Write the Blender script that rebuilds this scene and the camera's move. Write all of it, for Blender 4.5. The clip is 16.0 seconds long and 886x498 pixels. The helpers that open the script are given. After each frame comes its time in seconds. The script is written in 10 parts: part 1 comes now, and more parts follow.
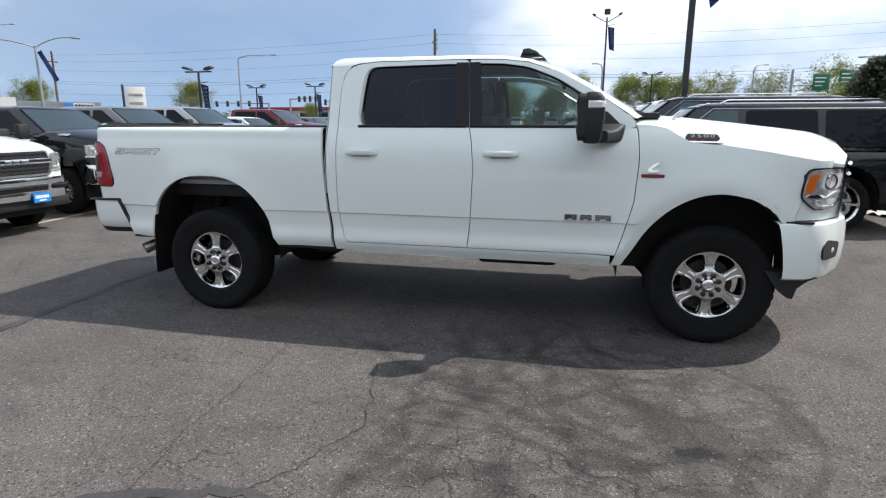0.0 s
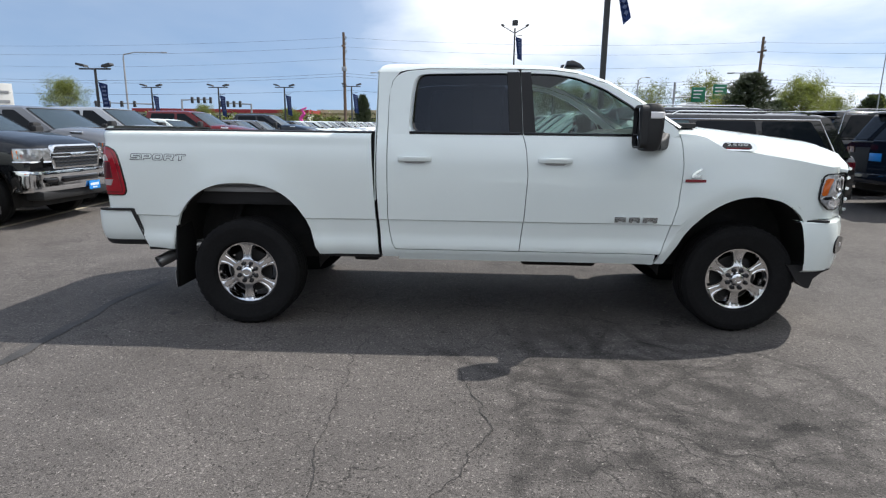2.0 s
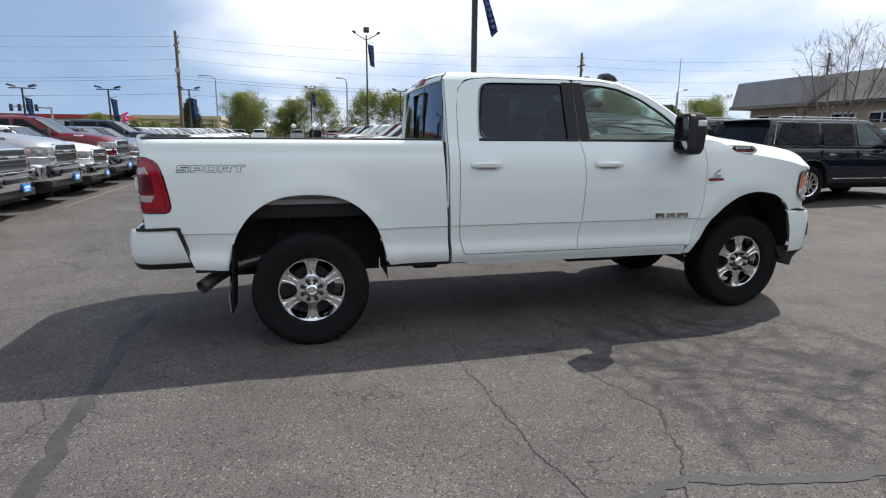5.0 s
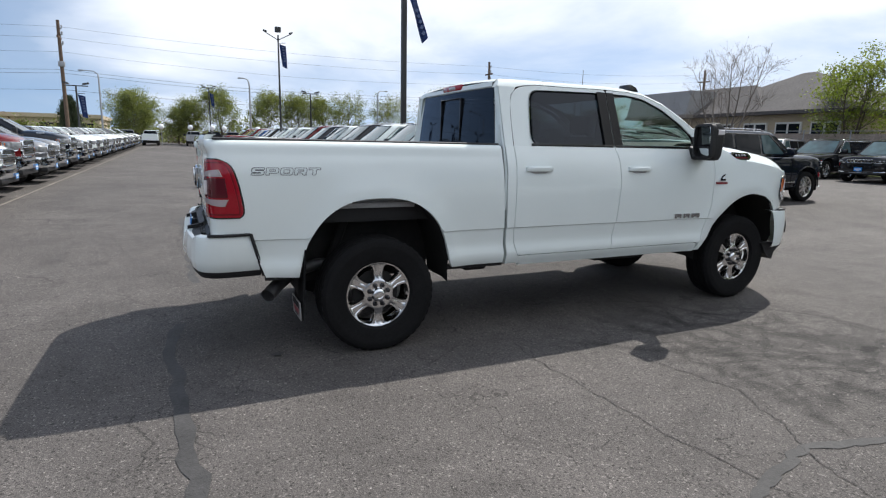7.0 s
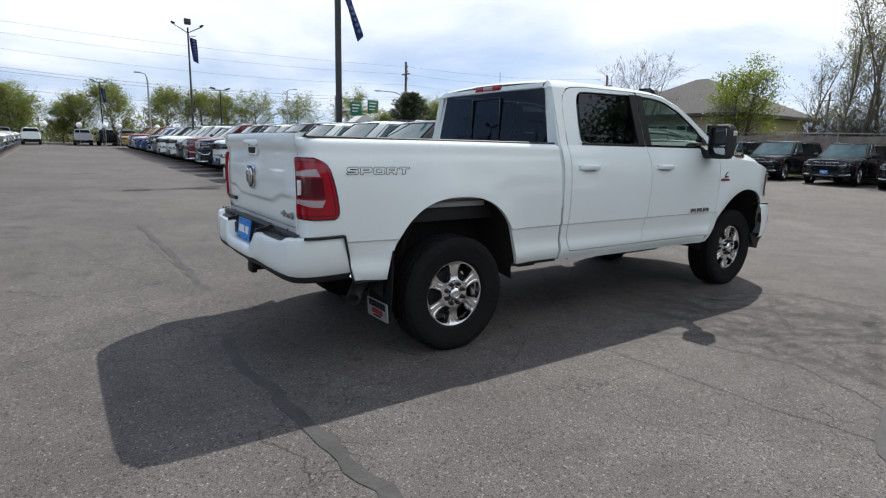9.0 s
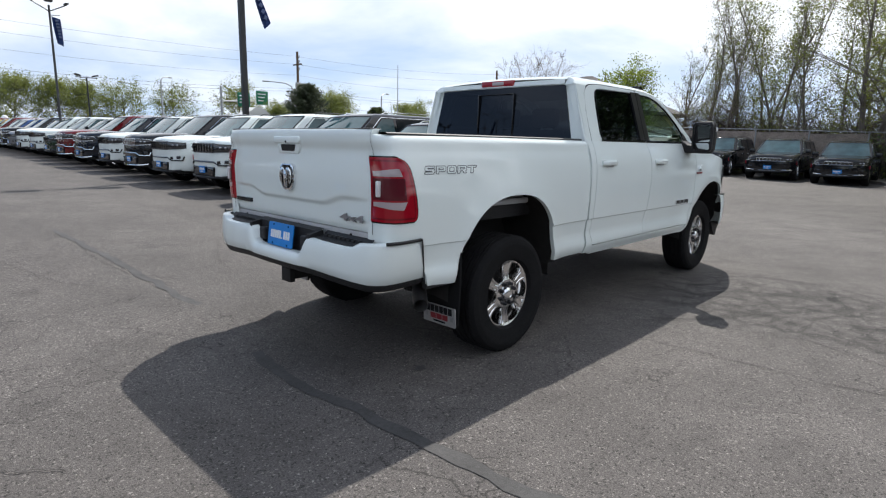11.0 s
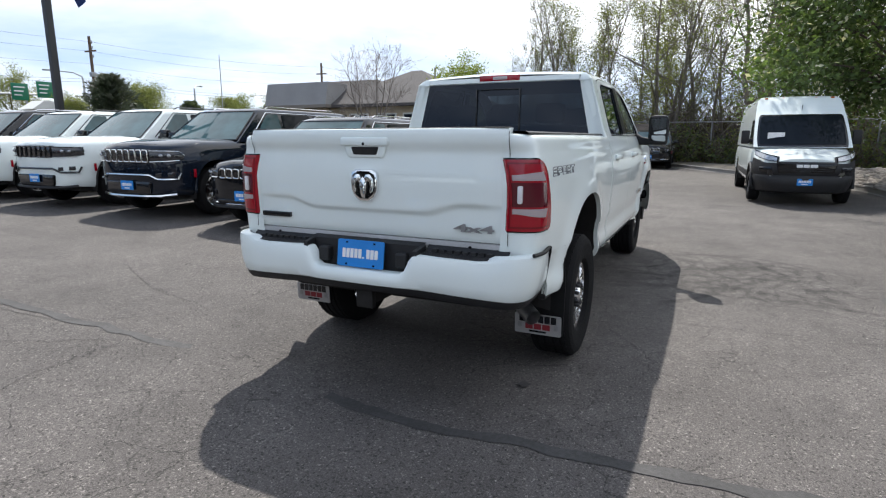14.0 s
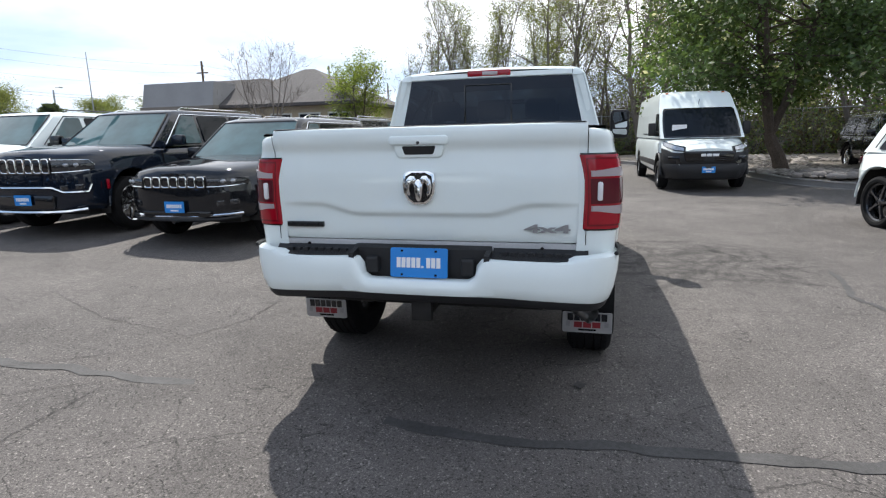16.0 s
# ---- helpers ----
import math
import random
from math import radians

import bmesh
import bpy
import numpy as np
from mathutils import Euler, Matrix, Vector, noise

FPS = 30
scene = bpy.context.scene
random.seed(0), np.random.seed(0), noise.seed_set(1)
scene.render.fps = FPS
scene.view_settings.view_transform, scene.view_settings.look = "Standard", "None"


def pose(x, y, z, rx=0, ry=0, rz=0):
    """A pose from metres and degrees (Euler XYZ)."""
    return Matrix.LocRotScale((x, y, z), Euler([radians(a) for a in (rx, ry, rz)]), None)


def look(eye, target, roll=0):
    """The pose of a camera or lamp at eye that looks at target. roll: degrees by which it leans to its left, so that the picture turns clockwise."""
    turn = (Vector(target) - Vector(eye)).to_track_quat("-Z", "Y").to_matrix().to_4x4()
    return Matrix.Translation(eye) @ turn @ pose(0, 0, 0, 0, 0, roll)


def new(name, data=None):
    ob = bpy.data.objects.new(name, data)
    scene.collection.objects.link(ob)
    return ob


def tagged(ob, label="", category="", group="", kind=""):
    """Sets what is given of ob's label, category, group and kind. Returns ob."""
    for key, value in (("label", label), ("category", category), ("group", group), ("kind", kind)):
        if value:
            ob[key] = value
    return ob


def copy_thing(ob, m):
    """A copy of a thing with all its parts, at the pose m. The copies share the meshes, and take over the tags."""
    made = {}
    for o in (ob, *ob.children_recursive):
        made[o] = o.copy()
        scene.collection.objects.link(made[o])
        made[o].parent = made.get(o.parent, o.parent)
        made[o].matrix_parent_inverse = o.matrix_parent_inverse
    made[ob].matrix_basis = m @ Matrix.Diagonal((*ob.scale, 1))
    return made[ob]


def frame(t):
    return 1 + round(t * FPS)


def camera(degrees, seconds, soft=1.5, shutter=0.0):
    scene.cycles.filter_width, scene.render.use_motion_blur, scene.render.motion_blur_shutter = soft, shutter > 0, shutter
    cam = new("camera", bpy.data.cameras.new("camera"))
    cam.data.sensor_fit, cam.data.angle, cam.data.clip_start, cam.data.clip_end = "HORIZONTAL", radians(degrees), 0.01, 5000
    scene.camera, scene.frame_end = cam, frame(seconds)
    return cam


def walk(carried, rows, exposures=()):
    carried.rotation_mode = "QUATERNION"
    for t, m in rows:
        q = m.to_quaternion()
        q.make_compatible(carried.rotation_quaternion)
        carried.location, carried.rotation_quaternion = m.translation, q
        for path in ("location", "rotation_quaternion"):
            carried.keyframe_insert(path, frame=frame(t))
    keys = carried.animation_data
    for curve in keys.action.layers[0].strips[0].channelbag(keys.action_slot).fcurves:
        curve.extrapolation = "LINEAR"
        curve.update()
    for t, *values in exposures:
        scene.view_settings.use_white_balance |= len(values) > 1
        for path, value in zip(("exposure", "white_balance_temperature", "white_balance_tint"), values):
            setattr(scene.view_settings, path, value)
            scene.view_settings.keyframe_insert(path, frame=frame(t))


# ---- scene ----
# ---- camera ----
cam = camera(76.5, 16.0, soft=1.2)
PATH = [
    (0, (2.854, -4.949, 1.503), (2.411, -3.046, 1.075), 0.1),
    (0.5, (2.565, -5.004, 1.514), (2.19, -3.086, 1.087), 0.3),
    (1, (2.283, -5.072, 1.498), (1.976, -3.142, 1.073), 0.4),
    (1.5, (2.002, -5.146, 1.525), (1.8, -3.2, 1.108), 0.6),
    (2, (1.722, -5.165, 1.512), (1.633, -3.209, 1.102), 0.7),
    (2.5, (1.431, -5.16, 1.51), (1.447, -3.202, 1.103), 0.9),
    (3, (1.135, -5.158, 1.515), (1.26, -3.203, 1.113), 0.8),
    (3.5, (0.82, -5.154, 1.501), (1.046, -3.207, 1.105), 0.6),
    (4, (0.521, -5.13, 1.518), (0.842, -3.196, 1.124), 0.3),
    (6.5, (-0.947, -4.833, 1.471), (-0.21, -3.01, 1.107), 1.1),
    (7, (-1.237, -4.722, 1.482), (-0.41, -2.938, 1.119), 1.1),
    (7.5, (-1.522, -4.601, 1.479), (-0.615, -2.856, 1.118), 0.9),
    (8, (-1.818, -4.494, 1.478), (-0.836, -2.789, 1.119), 0.9),
    (8.5, (-2.063, -4.342, 1.468), (-1.008, -2.68, 1.114), 1.1),
    (9, (-2.3, -4.153, 1.452), (-1.185, -2.531, 1.095), 1.2),
    (11.5, (-3.248, -3.057, 1.456), (-1.76, -1.775, 1.08), 1.0),
    (12, (-3.386, -2.79, 1.453), (-1.834, -1.586, 1.074), 0.8),
    (12.5, (-3.527, -2.528, 1.458), (-1.912, -1.409, 1.078), 0.6),
    (13, (-3.631, -2.279, 1.462), (-1.962, -1.245, 1.081), 0.5),
    (13.5, (-3.712, -2.003, 1.45), (-1.989, -1.063, 1.065), 0.3),
    (14, (-3.781, -1.743, 1.473), (-2.01, -0.899, 1.085), -0.0),
    (14.5, (-3.836, -1.487, 1.458), (-2.028, -0.724, 1.069), -0.3),
    (15, (-3.874, -1.256, 1.475), (-2.034, -0.576, 1.087), -0.7),
    (15.5, (-3.883, -1.041, 1.463), (-2.012, -0.454, 1.068), -1.1),
    (16, (-3.892, -0.827, 1.474), (-1.994, -0.338, 1.078), -1.4),
]
walk(cam, [(t, look(eye, target, roll)) for t, eye, target, roll in PATH],
     exposures=[(0, 0.43), (4, 0.36), (7, 0.29), (9, 0.29), (12, 0.45), (14, 0.59), (16, 0.70)])

# ---- light ----
SUN_AZ, SUN_EL = 29.0, 51.3          # degrees: from +x towards +y, above the horizon
sun_way = Vector((math.cos(radians(SUN_AZ)) * math.cos(radians(SUN_EL)),
                  math.sin(radians(SUN_AZ)) * math.cos(radians(SUN_EL)), math.sin(radians(SUN_EL))))
scene.view_settings.exposure = 0.30

world = bpy.data.worlds.new("world")
scene.world = world
world.use_nodes = True
wn, wl = world.node_tree.nodes, world.node_tree.links
wn.clear()


def wnode(kind, **values):
    n = wn.new(kind)
    for k, v in values.items():
        n.inputs[k].default_value = v
    return n


w_out = wn.new("ShaderNodeOutputWorld")
w_sky = wn.new("ShaderNodeTexSky")
w_sky.sky_type, w_sky.sun_disc = "NISHITA", False
w_sky.sun_elevation, w_sky.sun_rotation = radians(SUN_EL), radians(90 - SUN_AZ)
w_sky.air_density, w_sky.dust_density, w_sky.ozone_density = 1.2, 0.3, 2.0
w_co = wn.new("ShaderNodeTexCoord")
# clouds: noise over the dome, stretched flat towards the horizon
w_sep = wn.new("ShaderNodeSeparateXYZ")
wl.new(w_co.outputs["Generated"], w_sep.inputs[0])
w_zadd = wn.new("ShaderNodeMath"); w_zadd.operation = "ADD"; w_zadd.inputs[1].default_value = 0.16
wl.new(w_sep.outputs["Z"], w_zadd.inputs[0])
w_zmax = wn.new("ShaderNodeMath"); w_zmax.operation = "MAXIMUM"; w_zmax.inputs[1].default_value = 0.06
wl.new(w_zadd.outputs[0], w_zmax.inputs[0])
w_dx = wn.new("ShaderNodeMath"); w_dx.operation = "DIVIDE"
w_dy = wn.new("ShaderNodeMath"); w_dy.operation = "DIVIDE"
wl.new(w_sep.outputs["X"], w_dx.inputs[0]); wl.new(w_zmax.outputs[0], w_dx.inputs[1])
wl.new(w_sep.outputs["Y"], w_dy.inputs[0]); wl.new(w_zmax.outputs[0], w_dy.inputs[1])
w_comb = wn.new("ShaderNodeCombineXYZ")
wl.new(w_dx.outputs[0], w_comb.inputs[0]); wl.new(w_dy.outputs[0], w_comb.inputs[1])
w_n1 = wnode("ShaderNodeTexNoise", Scale=0.55, Detail=7.0, Roughness=0.55, Distortion=0.3)
wl.new(w_comb.outputs[0], w_n1.inputs["Vector"])
# the cloud bank is thick and bright on the sun's side, thin and slate-blue away from it
w_dot = wn.new("ShaderNodeVectorMath"); w_dot.operation = "DOT_PRODUCT"
w_dot.inputs[1].default_value = (0.93, 0.36, 0.0)
wl.new(w_co.outputs["Generated"], w_dot.inputs[0])
w_side = wn.new("ShaderNodeMapRange")
w_side.inputs["From Min"].default_value, w_side.inputs["From Max"].default_value = 0.13, 0.33
w_side.inputs["To Min"].default_value, w_side.inputs["To Max"].default_value = -0.17, 0.195
wl.new(w_dot.outputs["Value"], w_side.inputs["Value"])
w_up = wn.new("ShaderNodeMapRange")
w_up.inputs["From Min"].default_value, w_up.inputs["From Max"].default_value = 0.0, 0.20
w_up.inputs["To Min"].default_value, w_up.inputs["To Max"].default_value = -0.17, 0.03
wl.new(w_sep.outputs["Z"], w_up.inputs["Value"])
w_add = wn.new("ShaderNodeMath"); w_add.operation = "ADD"
wl.new(w_n1.outputs["Fac"], w_add.inputs[0]); wl.new(w_side.outputs[0], w_add.inputs[1])
# extra unseen cloud behind the camera, added to brighten the near flank
w_back = wn.new("ShaderNodeMapRange")
w_back.inputs["From Min"].default_value, w_back.inputs["From Max"].default_value = 0.05, -0.55
w_back.inputs["To Min"].default_value, w_back.inputs["To Max"].default_value = 0.0, 0.22
wl.new(w_sep.outputs["Y"], w_back.inputs["Value"])
w_add1 = wn.new("ShaderNodeMath"); w_add1.operation = "ADD"
wl.new(w_add.outputs[0], w_add1.inputs[0]); wl.new(w_back.outputs[0], w_add1.inputs[1])
# more unseen cloud in the west, added as fill for the tailgate
w_west = wn.new("ShaderNodeMapRange")
w_west.inputs["From Min"].default_value, w_west.inputs["From Max"].default_value = -0.45, -0.85
w_west.inputs["To Min"].default_value, w_west.inputs["To Max"].default_value = 0.0, 0.18
wl.new(w_sep.outputs["X"], w_west.inputs["Value"])
w_add3 = wn.new("ShaderNodeMath"); w_add3.operation = "ADD"
wl.new(w_add1.outputs[0], w_add3.inputs[0]); wl.new(w_west.outputs[0], w_add3.inputs[1])
w_add2 = wn.new("ShaderNodeMath"); w_add2.operation = "ADD"
wl.new(w_add3.outputs[0], w_add2.inputs[0]); wl.new(w_up.outputs[0], w_add2.inputs[1])
w_ramp = wn.new("ShaderNodeValToRGB")
w_ramp.color_ramp.elements[0].position, w_ramp.color_ramp.elements[1].position = 0.45, 0.68
w_ramp.color_ramp.elements[0].color, w_ramp.color_ramp.elements[1].color = (0.30, 0.30, 0.30, 1), (1, 1, 1, 1)
wl.new(w_add2.outputs[0], w_ramp.inputs[0])
w_cloud = wn.new("ShaderNodeMixRGB")        # cloud colour: slate base to white top
w_cloud.inputs[1].default_value, w_cloud.inputs[2].default_value = (2.1, 3.7, 6.5, 1), (10.7, 10.75, 10.9, 1)
wl.new(w_add2.outputs[0], w_cloud.inputs[0])
w_mix = wn.new("ShaderNodeMixRGB")
wl.new(w_ramp.outputs[0], w_mix.inputs[0]); wl.new(w_sky.outputs[0], w_mix.inputs[1]); wl.new(w_cloud.outputs[0], w_mix.inputs[2])
w_lift = wn.new("ShaderNodeVectorMath"); w_lift.operation = "ADD"; w_lift.inputs[1].default_value = (0, 0, 0.22)
wl.new(w_co.outputs["Generated"], w_lift.inputs[0])
w_norm = wn.new("ShaderNodeVectorMath"); w_norm.operation = "NORMALIZE"
wl.new(w_lift.outputs[0], w_norm.inputs[0]); wl.new(w_norm.outputs[0], w_sky.inputs["Vector"])
# the cloud deck is brightest overhead
w_high = wn.new("ShaderNodeMapRange")
w_high.inputs["From Min"].default_value, w_high.inputs["From Max"].default_value = 0.25, 0.80
w_high.inputs["To Min"].default_value, w_high.inputs["To Max"].default_value = 1.0, 1.12
wl.new(w_sep.outputs["Z"], w_high.inputs["Value"])
w_scale = wn.new("ShaderNodeVectorMath"); w_scale.operation = "SCALE"
wl.new(w_cloud.outputs[0], w_scale.inputs[0]); wl.new(w_high.outputs[0], w_scale.inputs["Scale"]); wl.new(w_scale.outputs[0], w_mix.inputs[2])
w_bg = wnode("ShaderNodeBackground", Strength=0.10)
wl.new(w_mix.outputs[0], w_bg.inputs["Color"]); wl.new(w_bg.outputs[0], w_out.inputs["Surface"])

sun = new("sun", bpy.data.lights.new("sun", "SUN"))
sun.data.energy, sun.data.angle, sun.data.color = 3.9, radians(0.6), (1.0, 0.965, 0.91)
sun.matrix_world = look(sun_way * 60, (0, 0, 0))

# ---- materials ----
MATS = {}


def material(name, base=(0.5, 0.5, 0.5), rough=0.5, metal=0.0, coat=0.0, spec=0.5, grain=0.0, grain_scale=80.0,
             tint=0.0, tint_scale=2.0, bump=0.0, bump_scale=200.0, transmission=0.0, random=0.0, rough_var=0.0, ior=1.45, island=0.0):
    """Principled surface with tone variation at two scales, fine relief and uneven gloss."""
    if name in MATS:
        return MATS[name]
    m = bpy.data.materials.new(name)
    m.use_nodes = True
    n, l = m.node_tree.nodes, m.node_tree.links
    b = n["Principled BSDF"]
    b.inputs["Base Color"].default_value = (*base, 1)
    b.inputs["Roughness"].default_value, b.inputs["Metallic"].default_value = rough, metal
    b.inputs["Coat Weight"].default_value, b.inputs["Coat Roughness"].default_value = coat, 0.03
    b.inputs["Specular IOR Level"].default_value, b.inputs["Transmission Weight"].default_value = spec, transmission
    b.inputs["IOR"].default_value = ior
    co = n.new("ShaderNodeTexCoord")
    value = None

    def swing(source, amount):
        r = n.new("ShaderNodeMapRange")
        r.inputs["To Min"].default_value, r.inputs["To Max"].default_value = 1 - amount, 1 + amount
        l.new(source, r.inputs["Value"])
        return r.outputs[0]

    for amount, scale, detail in ((grain, grain_scale, 4.0), (tint, tint_scale, 5.0)):
        if amount:
            t = n.new("ShaderNodeTexNoise")
            t.inputs["Scale"].default_value, t.inputs["Detail"].default_value = scale, detail
            l.new(co.outputs["Object"], t.inputs["Vector"])
            k = n.new("ShaderNodeMapRange")
            k.inputs["From Min"].default_value, k.inputs["From Max"].default_value = 0.25, 0.75
            l.new(t.outputs["Fac"], k.inputs["Value"])
            out = swing(k.outputs[0], amount)
            if value is None:
                value = out
            else:
                mul = n.new("ShaderNodeMath"); mul.operation = "MULTIPLY"
                l.new(value, mul.inputs[0]); l.new(out, mul.inputs[1])
                value = mul.outputs[0]
    if random or island:
        info = n.new("ShaderNodeObjectInfo" if random else "ShaderNodeNewGeometry")
        out = swing(info.outputs["Random" if random else "Random Per Island"], random or island)
        if value is None:
            value = out
        else:
            mul = n.new("ShaderNodeMath"); mul.operation = "MULTIPLY"
            l.new(value, mul.inputs[0]); l.new(out, mul.inputs[1])
            value = mul.outputs[0]
    if value is not None:
        v = n.new("ShaderNodeVectorMath"); v.operation = "SCALE"
        v.inputs[0].default_value = base
        l.new(value, v.inputs["Scale"]); l.new(v.outputs[0], b.inputs["Base Color"])
    if rough_var:
        t = n.new("ShaderNodeTexNoise")
        t.inputs["Scale"].default_value, t.inputs["Detail"].default_value = 6.0, 6.0
        l.new(co.outputs["Object"], t.inputs["Vector"])
        r = n.new("ShaderNodeMapRange")
        r.inputs["To Min"].default_value, r.inputs["To Max"].default_value = max(rough - rough_var, 0), rough + rough_var
        l.new(t.outputs["Fac"], r.inputs["Value"]); l.new(r.outputs[0], b.inputs["Roughness"])
    if bump:
        t = n.new("ShaderNodeTexNoise")
        t.inputs["Scale"].default_value, t.inputs["Detail"].default_value = bump_scale, 4.0
        l.new(co.outputs["Object"], t.inputs["Vector"])
        u = n.new("ShaderNodeBump")
        u.inputs["Strength"].default_value, u.inputs["Distance"].default_value = bump, 0.01
        l.new(t.outputs["Fac"], u.inputs["Height"]); l.new(u.outputs[0], b.inputs["Normal"])
    MATS[name] = m
    return m


def paint(name, base, metal=0.0):
    return material(name, base, rough=0.34, metal=metal, coat=1.0, spec=0.0, grain=0.03, grain_scale=400.0, tint=0.02, tint_scale=1.5, rough_var=0.03)


M_white = paint("white_paint", (0.765, 0.822, 0.798))
M_black = paint("black_paint", (0.010, 0.011, 0.013))
M_navy = paint("navy_paint", (0.006, 0.010, 0.018))
M_grey = paint("granite_paint", (0.17, 0.175, 0.185), 0.4)
M_silver = paint("silver_paint", (0.42, 0.43, 0.44), 0.5)
M_red = paint("dark_red_paint", (0.12, 0.008, 0.010))
M_blue = paint("blue_paint", (0.02, 0.07, 0.22))
M_yellow = paint("tan_yellow_paint", (0.50, 0.34, 0.08))
M_green = paint("dark_green_paint", (0.02, 0.035, 0.02))
M_chrome = material("chrome", (0.82, 0.83, 0.84), rough=0.07, metal=1.0, rough_var=0.05)
M_wheel = material("chrome_clad_wheel", (0.78, 0.78, 0.78), rough=0.17, metal=1.0, rough_var=0.06)
M_alloy = material("polished_alloy", (0.72, 0.72, 0.72), rough=0.16, metal=1.0, rough_var=0.06)
M_dark_alloy = material("black_alloy", (0.02, 0.02, 0.022), rough=0.25, coat=0.6)
M_rubber = material("tyre_rubber", (0.009, 0.009, 0.0095), rough=0.85, spec=0.22, grain=0.2, grain_scale=60, tint=0.25, tint_scale=5, bump=0.25, bump_scale=150)
M_plastic = material("black_plastic", (0.014, 0.014, 0.015), rough=0.55, grain=0.15, grain_scale=300, bump=0.2, bump_scale=500)
M_trim = material("gloss_black_trim", (0.006, 0.006, 0.007), rough=0.12, coat=0.4)
M_under = material("underbody_black", (0.014, 0.013, 0.012), rough=0.75, grain=0.3, grain_scale=20, tint=0.3, tint_scale=4)
M_steel = material("grey_steel", (0.30, 0.30, 0.30), rough=0.42, metal=0.9, grain=0.15, grain_scale=30, rough_var=0.1)
M_liner = material("grey_inner_panel", (0.42, 0.42, 0.42), rough=0.6, grain=0.1, tint=0.15)
M_tail = material("red_lens", (0.31, 0.003, 0.013), rough=0.10, coat=0.5, tint=0.08, tint_scale=20)
M_tail_dark = material("dark_red_lens", (0.085, 0.003, 0.010), rough=0.10, coat=0.4)
M_clear = material("clear_lens", (0.72, 0.70, 0.70), rough=0.12, coat=1.0)
M_pink = material("frosted_reverse_lens", (0.40, 0.34, 0.345), rough=0.15, coat=1.0)
M_lampbowl = material("chromed_lamp_bowl", (0.62, 0.63, 0.65), rough=0.16, metal=0.6, coat=1.0, tint=0.5, tint_scale=25)
M_amber = material("amber_lens", (0.65, 0.14, 0.02), rough=0.15, coat=1.0)
M_plate = material("blue_plate", (0.015, 0.22, 0.62), rough=0.35, tint=0.05, tint_scale=8)
M_letter = material("white_lettering", (0.80, 0.80, 0.80), rough=0.45)
M_redletter = material("red_lettering", (0.20, 0.015, 0.022), rough=0.45)
M_seat = material("dark_cloth", (0.035, 0.035, 0.038), rough=0.9, grain=0.3, grain_scale=200, bump=0.3)
M_dash = material("dash_vinyl", (0.06, 0.06, 0.062), rough=0.7, grain=0.1)


def glass(name, tint, alpha, f0=0.04, sheen=(0.9, 0.93, 0.95)):
    """Car glass: a clear or smoked sheet that lets part of the light through and mirrors the sky, alike from both sides."""
    m = bpy.data.materials.new(name)
    m.use_nodes = True
    n, l = m.node_tree.nodes, m.node_tree.links
    n.clear()
    out = n.new("ShaderNodeOutputMaterial")
    t, g, mix, f = n.new("ShaderNodeBsdfTransparent"), n.new("ShaderNodeBsdfGlossy"), n.new("ShaderNodeMixShader"), n.new("ShaderNodeLayerWeight")
    t.inputs[0].default_value = (*[c * alpha for c in tint], 1)
    g.inputs["Color"].default_value, g.inputs["Roughness"].default_value = (*sheen, 1), 0.02
    f.inputs["Blend"].default_value = 0.5
    power, gain = n.new("ShaderNodeMath"), n.new("ShaderNodeMath")
    power.operation, gain.operation = "POWER", "MULTIPLY_ADD"
    power.inputs[1].default_value, gain.inputs[1].default_value, gain.inputs[2].default_value = 5.0, 1 - f0, f0
    l.new(f.outputs["Facing"], power.inputs[0]); l.new(power.outputs[0], gain.inputs[0]); l.new(gain.outputs[0], mix.inputs[0])
    l.new(t.outputs[0], mix.inputs[1]); l.new(g.outputs[0], mix.inputs[2])
    l.new(mix.outputs[0], out.inputs[0])
    MATS[name] = m
    return m


M_glass = glass("green_tinted_glass", (0.74, 0.92, 0.86), 0.66)
M_privacy = glass("privacy_glass", (0.70, 0.82, 1.0), 0.055, 0.035, (0.75, 0.84, 1.0))
M_mirror = material("mirror_glass", (0.55, 0.58, 0.60), rough=0.02, metal=1.0)


# ---- mesh helpers ----
def part(name, bm, mat, parent=None, label="", smooth=True, angle=35, out=None):
    """Links a bmesh as one mesh object under a thing or a part."""
    me = bpy.data.meshes.new(name)
    bmesh.ops.recalc_face_normals(bm, faces=bm.faces[:])
    if out is not None and sum((f.normal.dot(Vector(out)) * f.calc_area() for f in bm.faces), 0.0) < 0:
        bmesh.ops.reverse_faces(bm, faces=bm.faces[:])
    if smooth:
        lim = radians(angle)
        for f in bm.faces:
            f.smooth = True
        for e in bm.edges:
            if len(e.link_faces) != 2 or e.calc_face_angle(0) > lim:
                e.smooth = False
    bm.to_mesh(me)
    bm.free()
    me.materials.append(mat)
    ob = new(name, me)
    if parent is not None:
        ob.parent = parent
    if label:
        ob["label"] = label
    return ob


def again(ob, parent=None, m=None, name=None):
    """Another object on the same mesh."""
    o = new(name or ob.name.split(".")[0], ob.data)
    o.parent = parent if parent is not None else ob.parent
    if m is not None:
        o.matrix_basis = m
    if "label" in ob:
        o["label"] = ob["label"]
    return o


def empty(name, m=None):
    e = new(name)
    e.empty_display_size = 0.2
    if m is not None:
        e.matrix_basis = m
    return e


